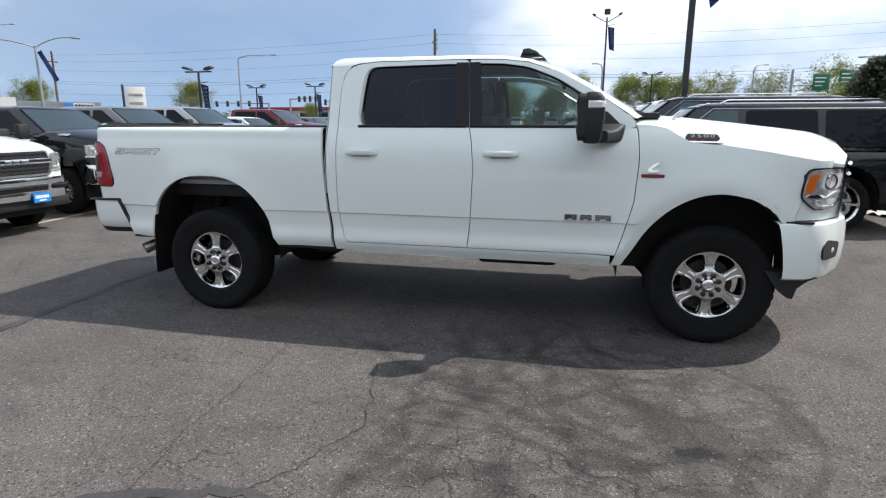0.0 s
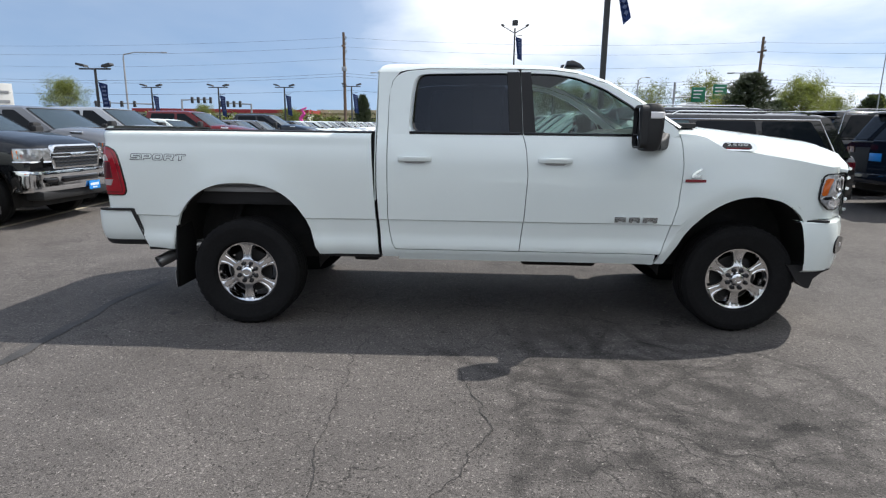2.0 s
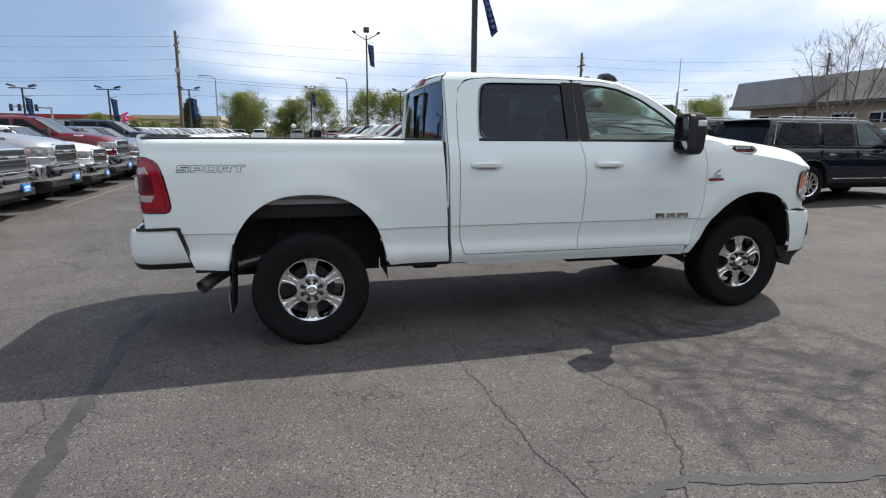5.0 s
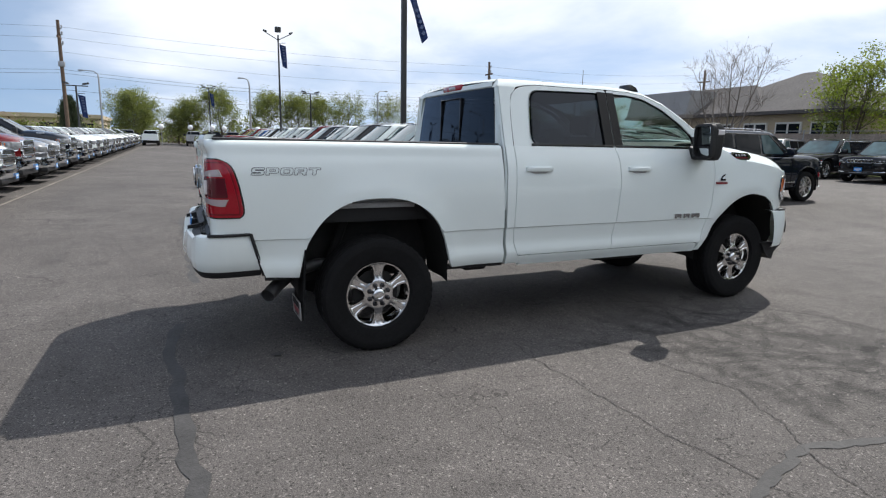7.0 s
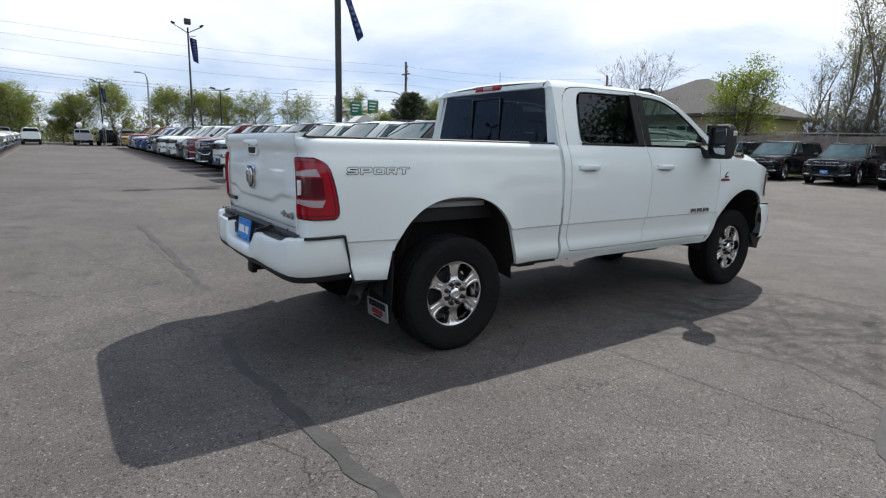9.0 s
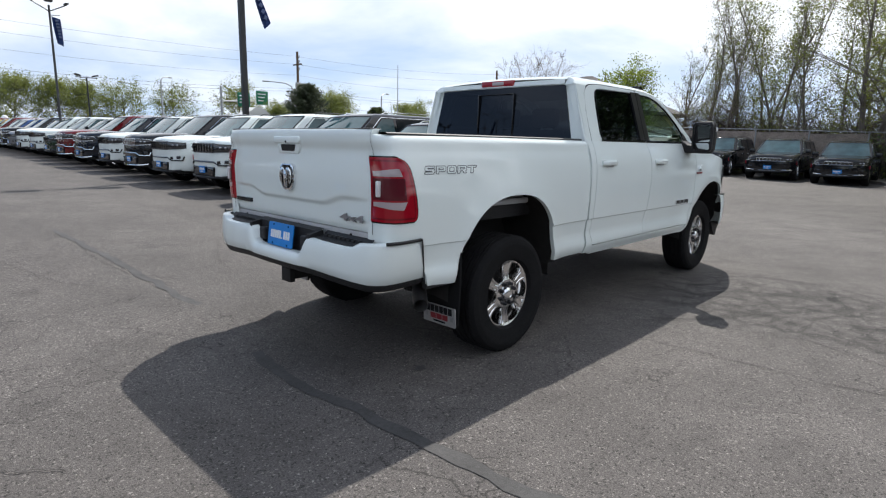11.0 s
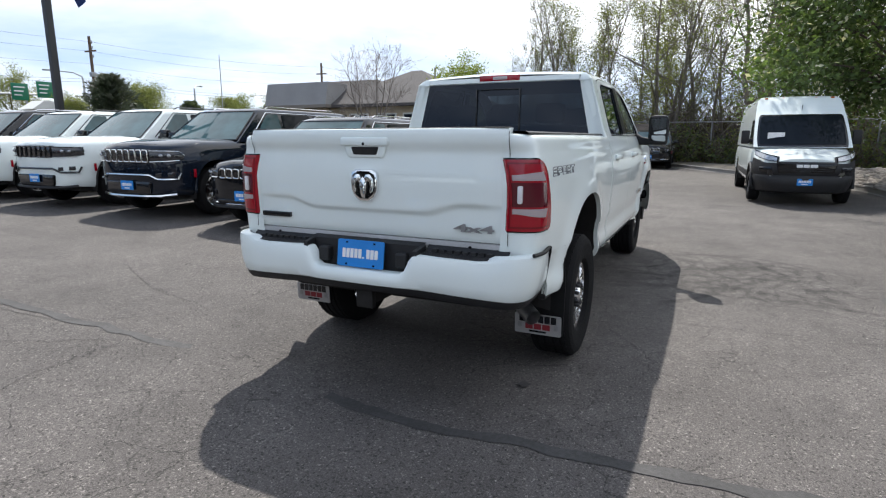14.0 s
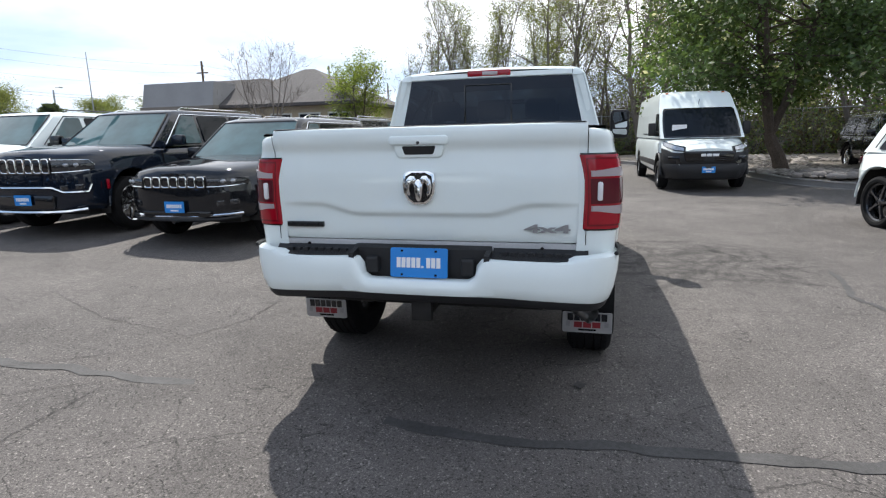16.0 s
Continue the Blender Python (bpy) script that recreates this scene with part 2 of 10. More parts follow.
def box(bm, x0, x1, y0, y1, z0, z1, bevel=0.0, seg=2):
    r = bmesh.ops.create_cube(bm, size=1.0)
    for v in r["verts"]:
        v.co = Vector(((x0 + x1) / 2 + v.co.x * (x1 - x0), (y0 + y1) / 2 + v.co.y * (y1 - y0), (z0 + z1) / 2 + v.co.z * (z1 - z0)))
    if bevel:
        es = list({e for v in r["verts"] for e in v.link_edges})
        bmesh.ops.bevel(bm, geom=es, offset=bevel, segments=seg, affect="EDGES", profile=0.5)
    return bm


def sheet(bm, rows, close=False):
    """A skin over rows of points (all rows of one length)."""
    vs = [[bm.verts.new(p) for p in row] for row in rows]
    for a, b in zip(vs, vs[1:]):
        n = len(a)
        for i in range(n if close else n - 1):
            q = (a[i], a[(i + 1) % n], b[(i + 1) % n], b[i])
            if (q[0].co - q[1].co).length + (q[2].co - q[3].co).length < 1e-6 or (q[0].co - q[3].co).length + (q[1].co - q[2].co).length < 1e-6:
                continue
            bm.faces.new(q)
    return vs


def clean(bm, dist=0.0004):
    bmesh.ops.remove_doubles(bm, verts=bm.verts[:], dist=dist)
    bmesh.ops.dissolve_degenerate(bm, edges=bm.edges[:], dist=dist)
    loose = [v for v in bm.verts if not v.link_faces]
    bmesh.ops.delete(bm, geom=loose, context="VERTS")
    return bm


def rim_in(bm, way):
    """Folds the open edges inward along way, as pressed sheet metal has."""
    es = [e for e in bm.edges if len(e.link_faces) == 1]
    r = bmesh.ops.extrude_edge_only(bm, edges=es)
    for v in r["geom"]:
        if isinstance(v, bmesh.types.BMVert):
            v.co += Vector(way)
    return bm


def tube(bm, pts, radii, sides=8, cap=True):
    """A round bar along points."""
    rows, prev = [], None
    for i, p in enumerate(pts):
        p = Vector(p)
        d = (Vector(pts[min(i + 1, len(pts) - 1)]) - Vector(pts[max(i - 1, 0)])).normalized()
        u = d.orthogonal().normalized() if prev is None else (prev - d * prev.dot(d)).normalized()
        prev = u
        w = d.cross(u)
        r = radii[i] if isinstance(radii, (list, tuple)) else radii
        rows.append([p + (u * math.cos(a) + w * math.sin(a)) * r for a in (2 * math.pi * k / sides for k in range(sides))])
    vs = sheet(bm, rows, close=True)
    if cap:
        for ring in (vs[0], vs[-1]):
            if len(set(ring)) > 2:
                try:
                    bm.faces.new(ring)
                except ValueError:
                    pass
    return bm


def lathe(bm, profile, steps=40, axis="y"):
    """Turns (radius, offset) pairs round an axis."""
    rows = []
    for k in range(steps):
        a = 2 * math.pi * k / steps
        c, s = math.cos(a), math.sin(a)
        rows.append([(r * c, o, r * s) if axis == "y" else ((o, r * c, r * s) if axis == "x" else (r * c, r * s, o)) for r, o in profile])
    rows.append(rows[0])
    sheet(bm, rows)
    return clean(bm, 0.0002)


def prism(bm, outline, a, b, axis="y", bevel=0.0):
    """A plate of the given outline (in the two other axes) between a and b."""
    def at(p, o):
        return (p[0], o, p[1]) if axis == "y" else ((o, p[0], p[1]) if axis == "x" else (p[0], p[1], o))
    lo, hi = [bm.verts.new(at(p, a)) for p in outline], [bm.verts.new(at(p, b)) for p in outline]
    n = len(outline)
    f = [bm.faces.new(lo), bm.faces.new(hi[::-1])]
    for i in range(n):
        f.append(bm.faces.new((lo[i], hi[i], hi[(i + 1) % n], lo[(i + 1) % n])))
    bmesh.ops.recalc_face_normals(bm, faces=f)
    if bevel:
        es = [e for e in f[0].edges] + [e for e in f[1].edges]
        bmesh.ops.bevel(bm, geom=es, offset=bevel, segments=2, affect="EDGES", profile=0.5)
    return bm


def curve_at(points, x):
    """Piecewise straight line through (x, value) pairs."""
    return float(np.interp(x, [p[0] for p in points], [p[1] for p in points]))


def round_poly(pts, r, seg=4):
    """An outline with its corners rounded."""
    out, n = [], len(pts)
    for i in range(n):
        p, a, b = Vector(pts[i]), Vector(pts[i - 1]), Vector(pts[(i + 1) % n])
        u, v = (a - p), (b - p)
        k = min(r, u.length * 0.45, v.length * 0.45)
        s, e = p + u.normalized() * k, p + v.normalized() * k
        for j in range(seg + 1):
            t = j / seg
            out.append(tuple((1 - t) ** 2 * s + 2 * t * (1 - t) * p + t * t * e))
    return out


def resample(pts, n, closed=True):
    """n points evenly along an outline."""
    p = np.array(list(pts) + ([pts[0]] if closed else []), float)
    d = np.r_[0, np.cumsum(np.linalg.norm(np.diff(p, axis=0), axis=1))]
    s = np.linspace(0, d[-1], n + (1 if closed else 0))[:n]
    return [tuple(np.interp(v, d, p[:, k]) for k in range(p.shape[1])) for v in s]


def text_mesh(body, size, depth=0.002, outline=0.0):
    """Raised lettering as a bmesh, in the x-y plane, centred."""
    cu = bpy.data.curves.new("lettering", "FONT")
    cu.body, cu.size, cu.extrude, cu.align_x, cu.align_y, cu.offset = body, size, depth, "CENTER", "CENTER", outline
    cu.resolution_u = 2
    ob = new("lettering", cu)
    bpy.context.view_layer.update()
    me = ob.evaluated_get(bpy.context.evaluated_depsgraph_get()).to_mesh()
    bm = bmesh.new()
    bm.from_mesh(me)
    ob.to_mesh_clear()
    bpy.data.objects.remove(ob)
    bpy.data.curves.remove(cu)
    return bm


def ground_height(x, y):
    """The lot rises gently towards the parked rows and the street."""
    h = 0.030 * min(max(y - 0.5, 0), 7.0) + 0.0135 * max(y - 7.5, 0) + 0.012 * min(max(x - 4, 0), 9)
    return h if y < 95 else min(h, 1.45)

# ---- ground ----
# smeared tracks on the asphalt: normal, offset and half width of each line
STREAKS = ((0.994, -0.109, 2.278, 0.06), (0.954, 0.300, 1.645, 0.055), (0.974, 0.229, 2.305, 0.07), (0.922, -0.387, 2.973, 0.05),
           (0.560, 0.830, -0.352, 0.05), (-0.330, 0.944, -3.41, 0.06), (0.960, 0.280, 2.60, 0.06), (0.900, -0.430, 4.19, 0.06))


def ground_material():
    m = bpy.data.materials.new("worn_asphalt")
    m.use_nodes = True
    n, l = m.node_tree.nodes, m.node_tree.links
    b = n["Principled BSDF"]
    co = n.new("ShaderNodeTexCoord")

    def noise_at(scale, detail=5.0, rough=0.6, vec=None):
        t = n.new("ShaderNodeTexNoise")
        t.inputs["Scale"].default_value, t.inputs["Detail"].default_value, t.inputs["Roughness"].default_value = scale, detail, rough
        l.new(vec or co.outputs["Object"], t.inputs["Vector"])
        return t.outputs["Fac"]

    def ramp(src, lo, hi, a, c):
        r = n.new("ShaderNodeMapRange")
        r.inputs["From Min"].default_value, r.inputs["From Max"].default_value = lo, hi
        r.inputs["To Min"].default_value, r.inputs["To Max"].default_value = a, c
        l.new(src, r.inputs["Value"])
        return r.outputs[0]

    def times(a, c):
        k = n.new("ShaderNodeMath"); k.operation = "MULTIPLY"
        l.new(a, k.inputs[0])
        if isinstance(c, float):
            k.inputs[1].default_value = c
        else:
            l.new(c, k.inputs[1])
        return k.outputs[0]

    big = ramp(noise_at(0.18, 4), 0.35, 0.65, 0.82, 1.14)
    mid = ramp(noise_at(1.3, 6), 0.3, 0.7, 0.80, 1.16)
    fine = ramp(noise_at(110, 3, 0.75), 0.34, 0.66, 0.52, 1.46)
    grit = times(ramp(noise_at(150, 2), 0.63, 0.70, 1.0, 2.6), ramp(noise_at(60, 2), 0.60, 0.70, 1.0, 1.5))
    # aggregate: single stones, a few of them pale, some pits
    stone = n.new("ShaderNodeTexVoronoi"); stone.inputs["Scale"].default_value = 95.0
    l.new(co.outputs["Object"], stone.inputs["Vector"])
    pick = n.new("ShaderNodeSeparateColor"); l.new(stone.outputs["Color"], pick.inputs[0])
    pale = ramp(pick.outputs["Red"], 0.94, 0.955, 1.0, 1.8)
    pit = ramp(pick.outputs["Green"], 0.06, 0.10, 0.45, 1.0)
    each = ramp(pick.outputs["Blue"], 0.0, 1.0, 0.84, 1.14)
    tone = times(times(times(times(big, mid), fine), grit), times(times(pale, pit), each))
    # fine crazing where the surface has worn
    warp = n.new("ShaderNodeTexNoise"); warp.inputs["Scale"].default_value, warp.inputs["Detail"].default_value = 3.0, 5.0
    l.new(co.outputs["Object"], warp.inputs["Vector"])
    wv = n.new("ShaderNodeVectorMath"); wv.operation = "MULTIPLY_ADD"
    l.new(warp.outputs["Color"], wv.inputs[0]); wv.inputs[1].default_value = (0.5, 0.5, 0)
    l.new(co.outputs["Object"], wv.inputs[2])

    def cells(scale):
        v = n.new("ShaderNodeTexVoronoi"); v.feature = "DISTANCE_TO_EDGE"; v.inputs["Scale"].default_value = scale
        l.new(wv.outputs[0], v.inputs["Vector"])
        return v.outputs["Distance"]

    def blend(mask, value):
        k = n.new("ShaderNodeMix"); k.data_type = "FLOAT"
        l.new(mask, k.inputs[0]); k.inputs[2].default_value = 1.0; l.new(value, k.inputs[3])
        return k.outputs[0]

    def spot(cx, cy, rx, ry):
        a = n.new("ShaderNodeVectorMath"); a.operation = "SUBTRACT"; a.inputs[1].default_value = (cx, cy, 0)
        l.new(co.outputs["Object"], a.inputs[0])
        c = n.new("ShaderNodeVectorMath"); c.operation = "MULTIPLY"; c.inputs[1].default_value = (1 / rx, 1 / ry, 0)
        l.new(a.outputs[0], c.inputs[0])
        d = n.new("ShaderNodeVectorMath"); d.operation = "LENGTH"
        l.new(c.outputs[0], d.inputs[0])
        return d.outputs["Value"]

    crack = ramp(cells(1.6), 0.0, 0.009, 0.35, 1.0)
    crack2 = ramp(cells(5.5), 0.0, 0.022, 0.55, 1.0)
    worn = ramp(noise_at(0.45, 4), 0.45, 0.54, 0.0, 1.0)
    worn2 = ramp(noise_at(0.8, 3), 0.52, 0.60, 0.0, 1.0)
    mixc = blend(worn, crack)
    tone = times(times(tone, mixc), blend(worn2, crack2))
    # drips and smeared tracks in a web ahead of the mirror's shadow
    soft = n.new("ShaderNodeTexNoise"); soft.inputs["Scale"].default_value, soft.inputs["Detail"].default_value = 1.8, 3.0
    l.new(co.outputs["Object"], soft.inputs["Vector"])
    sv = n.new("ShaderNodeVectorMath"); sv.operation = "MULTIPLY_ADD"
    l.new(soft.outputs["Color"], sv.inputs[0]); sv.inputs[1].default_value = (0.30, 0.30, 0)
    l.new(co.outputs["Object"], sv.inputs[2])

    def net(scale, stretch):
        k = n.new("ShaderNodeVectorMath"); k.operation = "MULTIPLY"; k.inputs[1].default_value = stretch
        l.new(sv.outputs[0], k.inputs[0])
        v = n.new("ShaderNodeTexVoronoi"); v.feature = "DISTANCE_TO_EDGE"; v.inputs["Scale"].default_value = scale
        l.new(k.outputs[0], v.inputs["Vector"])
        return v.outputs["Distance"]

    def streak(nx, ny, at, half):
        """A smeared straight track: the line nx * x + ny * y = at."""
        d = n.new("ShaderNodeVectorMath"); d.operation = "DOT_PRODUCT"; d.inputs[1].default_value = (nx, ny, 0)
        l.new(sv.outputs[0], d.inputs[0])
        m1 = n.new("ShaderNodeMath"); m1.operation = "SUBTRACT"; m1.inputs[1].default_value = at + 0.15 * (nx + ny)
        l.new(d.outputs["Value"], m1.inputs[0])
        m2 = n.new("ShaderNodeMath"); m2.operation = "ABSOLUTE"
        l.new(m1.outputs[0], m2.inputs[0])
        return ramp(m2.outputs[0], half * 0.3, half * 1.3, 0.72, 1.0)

    def sum_of(a, c):
        k = n.new("ShaderNodeMath"); k.operation = "ADD"
        l.new(a, k.inputs[0]); l.new(c, k.inputs[1])
        return k.outputs[0]

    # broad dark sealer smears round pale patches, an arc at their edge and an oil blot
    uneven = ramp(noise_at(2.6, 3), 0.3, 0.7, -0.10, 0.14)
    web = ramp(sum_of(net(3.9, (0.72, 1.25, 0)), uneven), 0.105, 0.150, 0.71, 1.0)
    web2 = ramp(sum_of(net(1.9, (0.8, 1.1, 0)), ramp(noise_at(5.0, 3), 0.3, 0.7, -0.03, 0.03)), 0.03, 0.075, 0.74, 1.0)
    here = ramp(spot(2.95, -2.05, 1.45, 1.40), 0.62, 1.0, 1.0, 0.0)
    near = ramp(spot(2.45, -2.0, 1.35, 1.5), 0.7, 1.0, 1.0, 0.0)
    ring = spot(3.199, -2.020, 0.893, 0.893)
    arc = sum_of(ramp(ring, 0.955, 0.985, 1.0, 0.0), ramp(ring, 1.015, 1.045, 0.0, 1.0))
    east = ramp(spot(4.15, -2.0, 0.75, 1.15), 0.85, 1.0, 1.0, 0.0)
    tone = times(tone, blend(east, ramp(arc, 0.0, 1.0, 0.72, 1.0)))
    oil = ramp(sum_of(spot(3.49, -2.36, 0.13, 0.055), ramp(noise_at(14, 3), 0.3, 0.7, -0.35, 0.35)), 0.7, 1.05, 0.42, 1.0)
    tone = times(tone, oil)
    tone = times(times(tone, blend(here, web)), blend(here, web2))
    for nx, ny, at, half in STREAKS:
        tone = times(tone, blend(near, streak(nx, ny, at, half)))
    blot = ramp(noise_at(2.4, 6), 0.56, 0.66, 1.0, 0.80)
    tone = times(tone, blot)
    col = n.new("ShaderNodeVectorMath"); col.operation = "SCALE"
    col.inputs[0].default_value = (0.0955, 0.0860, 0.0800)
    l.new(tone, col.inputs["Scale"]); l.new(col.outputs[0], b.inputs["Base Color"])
    b.inputs["Roughness"].default_value, b.inputs["Specular IOR Level"].default_value = 0.82, 0.35
    bu = n.new("ShaderNodeBump"); bu.inputs["Strength"].default_value, bu.inputs["Distance"].default_value = 0.5, 0.006
    l.new(times(fine, mixc), bu.inputs["Height"]); l.new(bu.outputs[0], b.inputs["Normal"])
    return m


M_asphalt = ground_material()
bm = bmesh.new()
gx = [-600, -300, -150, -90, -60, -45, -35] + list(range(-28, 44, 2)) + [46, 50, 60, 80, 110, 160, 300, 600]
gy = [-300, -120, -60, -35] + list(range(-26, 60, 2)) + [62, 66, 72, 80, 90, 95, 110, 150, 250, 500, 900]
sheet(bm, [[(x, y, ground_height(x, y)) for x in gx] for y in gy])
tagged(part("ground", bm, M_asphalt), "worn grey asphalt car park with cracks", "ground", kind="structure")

# ---- the white pickup ----
M_film = material("black_pillar_film", (0.006, 0.006, 0.007), rough=0.40, spec=0.35, grain=0.1)
AX_F = 3.797        # front axle ahead of the rear axle
R_TYRE = 0.418


def arch(x, cx, half, top, foot):
    """Height of a wheel opening's edge at x, or 0 outside it."""
    u = abs(x - cx) / half
    return foot + (top - foot) * (1 - u ** 2.5) ** 0.5 if u < 1 else 0.0


def side_y(x, z):
    """Half width of the pickup's flank."""
    if z <= 1.5:
        y = curve_at(((0.50, 0.905), (0.57, 0.940), (0.60, 0.958), (0.64, 0.970), (0.67, 0.970), (0.70, 0.963), (0.73, 0.958), (0.76, 0.960), (0.80, 0.967), (0.845, 0.9725), (0.850, 0.9730), (0.857, 0.9860), (0.863, 0.9866), (1.0, 0.996), (1.15, 1.0),
                      (1.28, 0.994), (1.36, 0.981), (1.43, 0.958), (1.50, 0.925)), z)
    else:
        y = 0.925 - (z - 1.5) * 0.295
    for cx, half, top, foot in ((0.0, 0.56, 1.115, 0.40), (AX_F - 0.06, 0.56, 1.075, 0.40)):
        d = math.hypot((x - cx) / 0.60, (z - 0.45) / 0.68)
        if z < 1.3:
            y += 0.022 * math.exp(-((d - 1.0) / 0.16) ** 2)
    if x < 1.2 and z < 1.5:      # hips over the rear wheels, drawn in towards the tail
        y += 0.016 * math.exp(-(x / 0.55) ** 2) * min(1.0, (1.5 - z) / 0.12)
        y -= 0.020 * (max(0.0, -0.45 - x) / 0.6) ** 2
    if x > 3.9:
        y -= 0.125 * ((x - 3.9) / 0.55) ** 2
    return y


def columns(x0, x1, step=0.04, keep=()):
    n = max(2, int(abs(x1 - x0) / step))
    xs = sorted(set([round(v, 4) for v in np.linspace(x0, x1, n + 1)] + [k for k in keep if min(x0, x1) < k < max(x0, x1)]))
    return xs


ZROWS = [0.50, 0.54, 0.57, 0.60, 0.64, 0.67, 0.70, 0.73, 0.76, 0.80, 0.845, 0.850, 0.857, 0.863, 0.90, 0.95, 1.0, 1.05, 1.1, 1.15, 1.2, 1.25, 1.3, 1.34, 1.38, 1.42, 1.46, 1.49, 1.52]


def flank(xl, xr, zlo, zhi, side, step=0.035, fold=0.03, rows=ZROWS):
    """A pressed body panel between two edges xl(z), xr(z) and two edges zlo(x), zhi(x). side: -1 right, 1 left."""
    bm = bmesh.new()
    grid = []
    n = max(3, int((xr(1.0) - xl(1.0)) / step))
    for z in rows:
        row = []
        for i in range(n + 1):
            a, b = xl(z), xr(z)
            x = a + (b - a) * i / n
            zz = min(max(z, zlo(x)), zhi(x))
            a, b = xl(zz), xr(zz)
            x = a + (b - a) * i / n
            row.append((x, side * side_y(x, zz), zz))
        grid.append(row)
    sheet(bm, grid)
    clean(bm)
    rim_in(bm, (0, -side * fold, 0))
    return bm


def wheel_meshes(kind):
    """Tyre, rim, cap, nut and brake meshes for a wheel whose outer face looks along -y, at the origin."""
    out = {}
    R, w = R_TYRE, 0.14
    bm = bmesh.new()
    prof = [(0.235, -0.095), (0.252, -0.128), (0.30, -0.143), (0.345, -0.140), (0.352, -0.1425), (0.362, -0.142), (0.392, -0.133), (R - 0.016, -0.122), (R - 0.006, -0.110), (R - 0.002, -0.100)]
    for g in (-0.075, -0.028, 0.028, 0.075):
        prof += [(R, g - 0.018), (R, g - 0.006), (R - 0.011, g - 0.005), (R - 0.011, g + 0.005), (R, g + 0.006), (R, g + 0.018)]
    prof += [(R - 0.002, 0.100), (R - 0.016, 0.122), (0.362, 0.142), (0.30, 0.143), (0.252, 0.128), (0.235, 0.095)]
    lathe(bm, prof, 64)
    # shoulder blocks of the tread
    for k in range(44):
        a = 2 * math.pi * k / 44
        for o in (-1, 1):
            r = bmesh.ops.create_cube(bm, size=1.0)
            m = Matrix.Rotation(-a, 4, "Y") @ Matrix.Translation((R - 0.0095, o * 0.099, 0)) @ Matrix.Diagonal((0.018, 0.020, 0.036, 1))
            bmesh.ops.transform(bm, matrix=m, verts=r["verts"])
    out["tyre"] = bm
    bm = bmesh.new()     # barrel and outer lip
    lathe(bm, [(0.226, -0.05), (0.232, -0.085), (0.238, -0.106), (0.246, -0.112), (0.250, -0.106), (0.252, -0.09), (0.240, -0.07),
               (0.236, 0.05), (0.25, 0.10), (0.244, 0.10), (0.222, 0.04), (0.215, -0.03), (0.226, -0.05)], 64)
    out["rim"] = bm
    bm = bmesh.new()     # six broad spokes
    rs = [0.044, 0.088, 0.097, 0.102, 0.109, 0.130, 0.160, 0.190, 0.204, 0.210, 0.215, 0.233]
    ws = [30, 30, 30, 22.0, 17.0, 13.6, 12.2, 13.0, 15.0, 19.5, 30, 30]
    ds = [-0.092, -0.092, -0.091, -0.089, -0.087, -0.084, -0.083, -0.086, -0.089, -0.091, -0.093, -0.098]
    for k in range(6):
        grid = []
        for r, wd, d in zip(rs, ws, ds):
            row = []
            for u in (-1, -0.90, -0.62, -0.50, -0.38, 0, 0.38, 0.50, 0.62, 0.90, 1):
                a = radians(90 + 60 * k + u * wd)
                drop = 0.007 if abs(u) == 1 and 0.102 < r < 0.210 else 0.0
                groove = 0.0045 if abs(u) == 0.50 and 0.120 < r < 0.205 else 0.0
                row.append((r * math.cos(a), d + drop + groove, r * math.sin(a)))
            grid.append(row)
        sheet(bm, grid)
    clean(bm, 0.0008)
    rim_in(bm, (0, 0.045, 0))
    out["spokes"] = bm
    bm = bmesh.new()
    lathe(bm, [(0.0, -0.119), (0.020, -0.118), (0.024, -0.121), (0.036, -0.119), (0.044, -0.112), (0.049, -0.100), (0.053, -0.086), (0.053, -0.06)], 24)
    out["centre_cap"] = bm
    bm = bmesh.new()
    lathe(bm, [(0.0, -0.126), (0.009, -0.125), (0.0135, -0.116), (0.0145, -0.098), (0.018, -0.0965), (0.018, -0.08)], 12)
    out["nut"] = bm
    bm = bmesh.new()
    lathe(bm, [(0.0, -0.02), (0.17, -0.02), (0.17, 0.0), (0.08, 0.03), (0.0, 0.03)], 40)
    out["brake_disc"] = bm
    for key in ("rim", "spokes", "centre_cap"):
        bmesh.ops.transform(out[key], matrix=Matrix.Diagonal((1.075, 1.04, 1.075, 1)), verts=out[key].verts)
    return out


truck = tagged(empty("pickup_truck"), "white crew cab pickup truck with chrome wheels, on asphalt", "pickup truck")

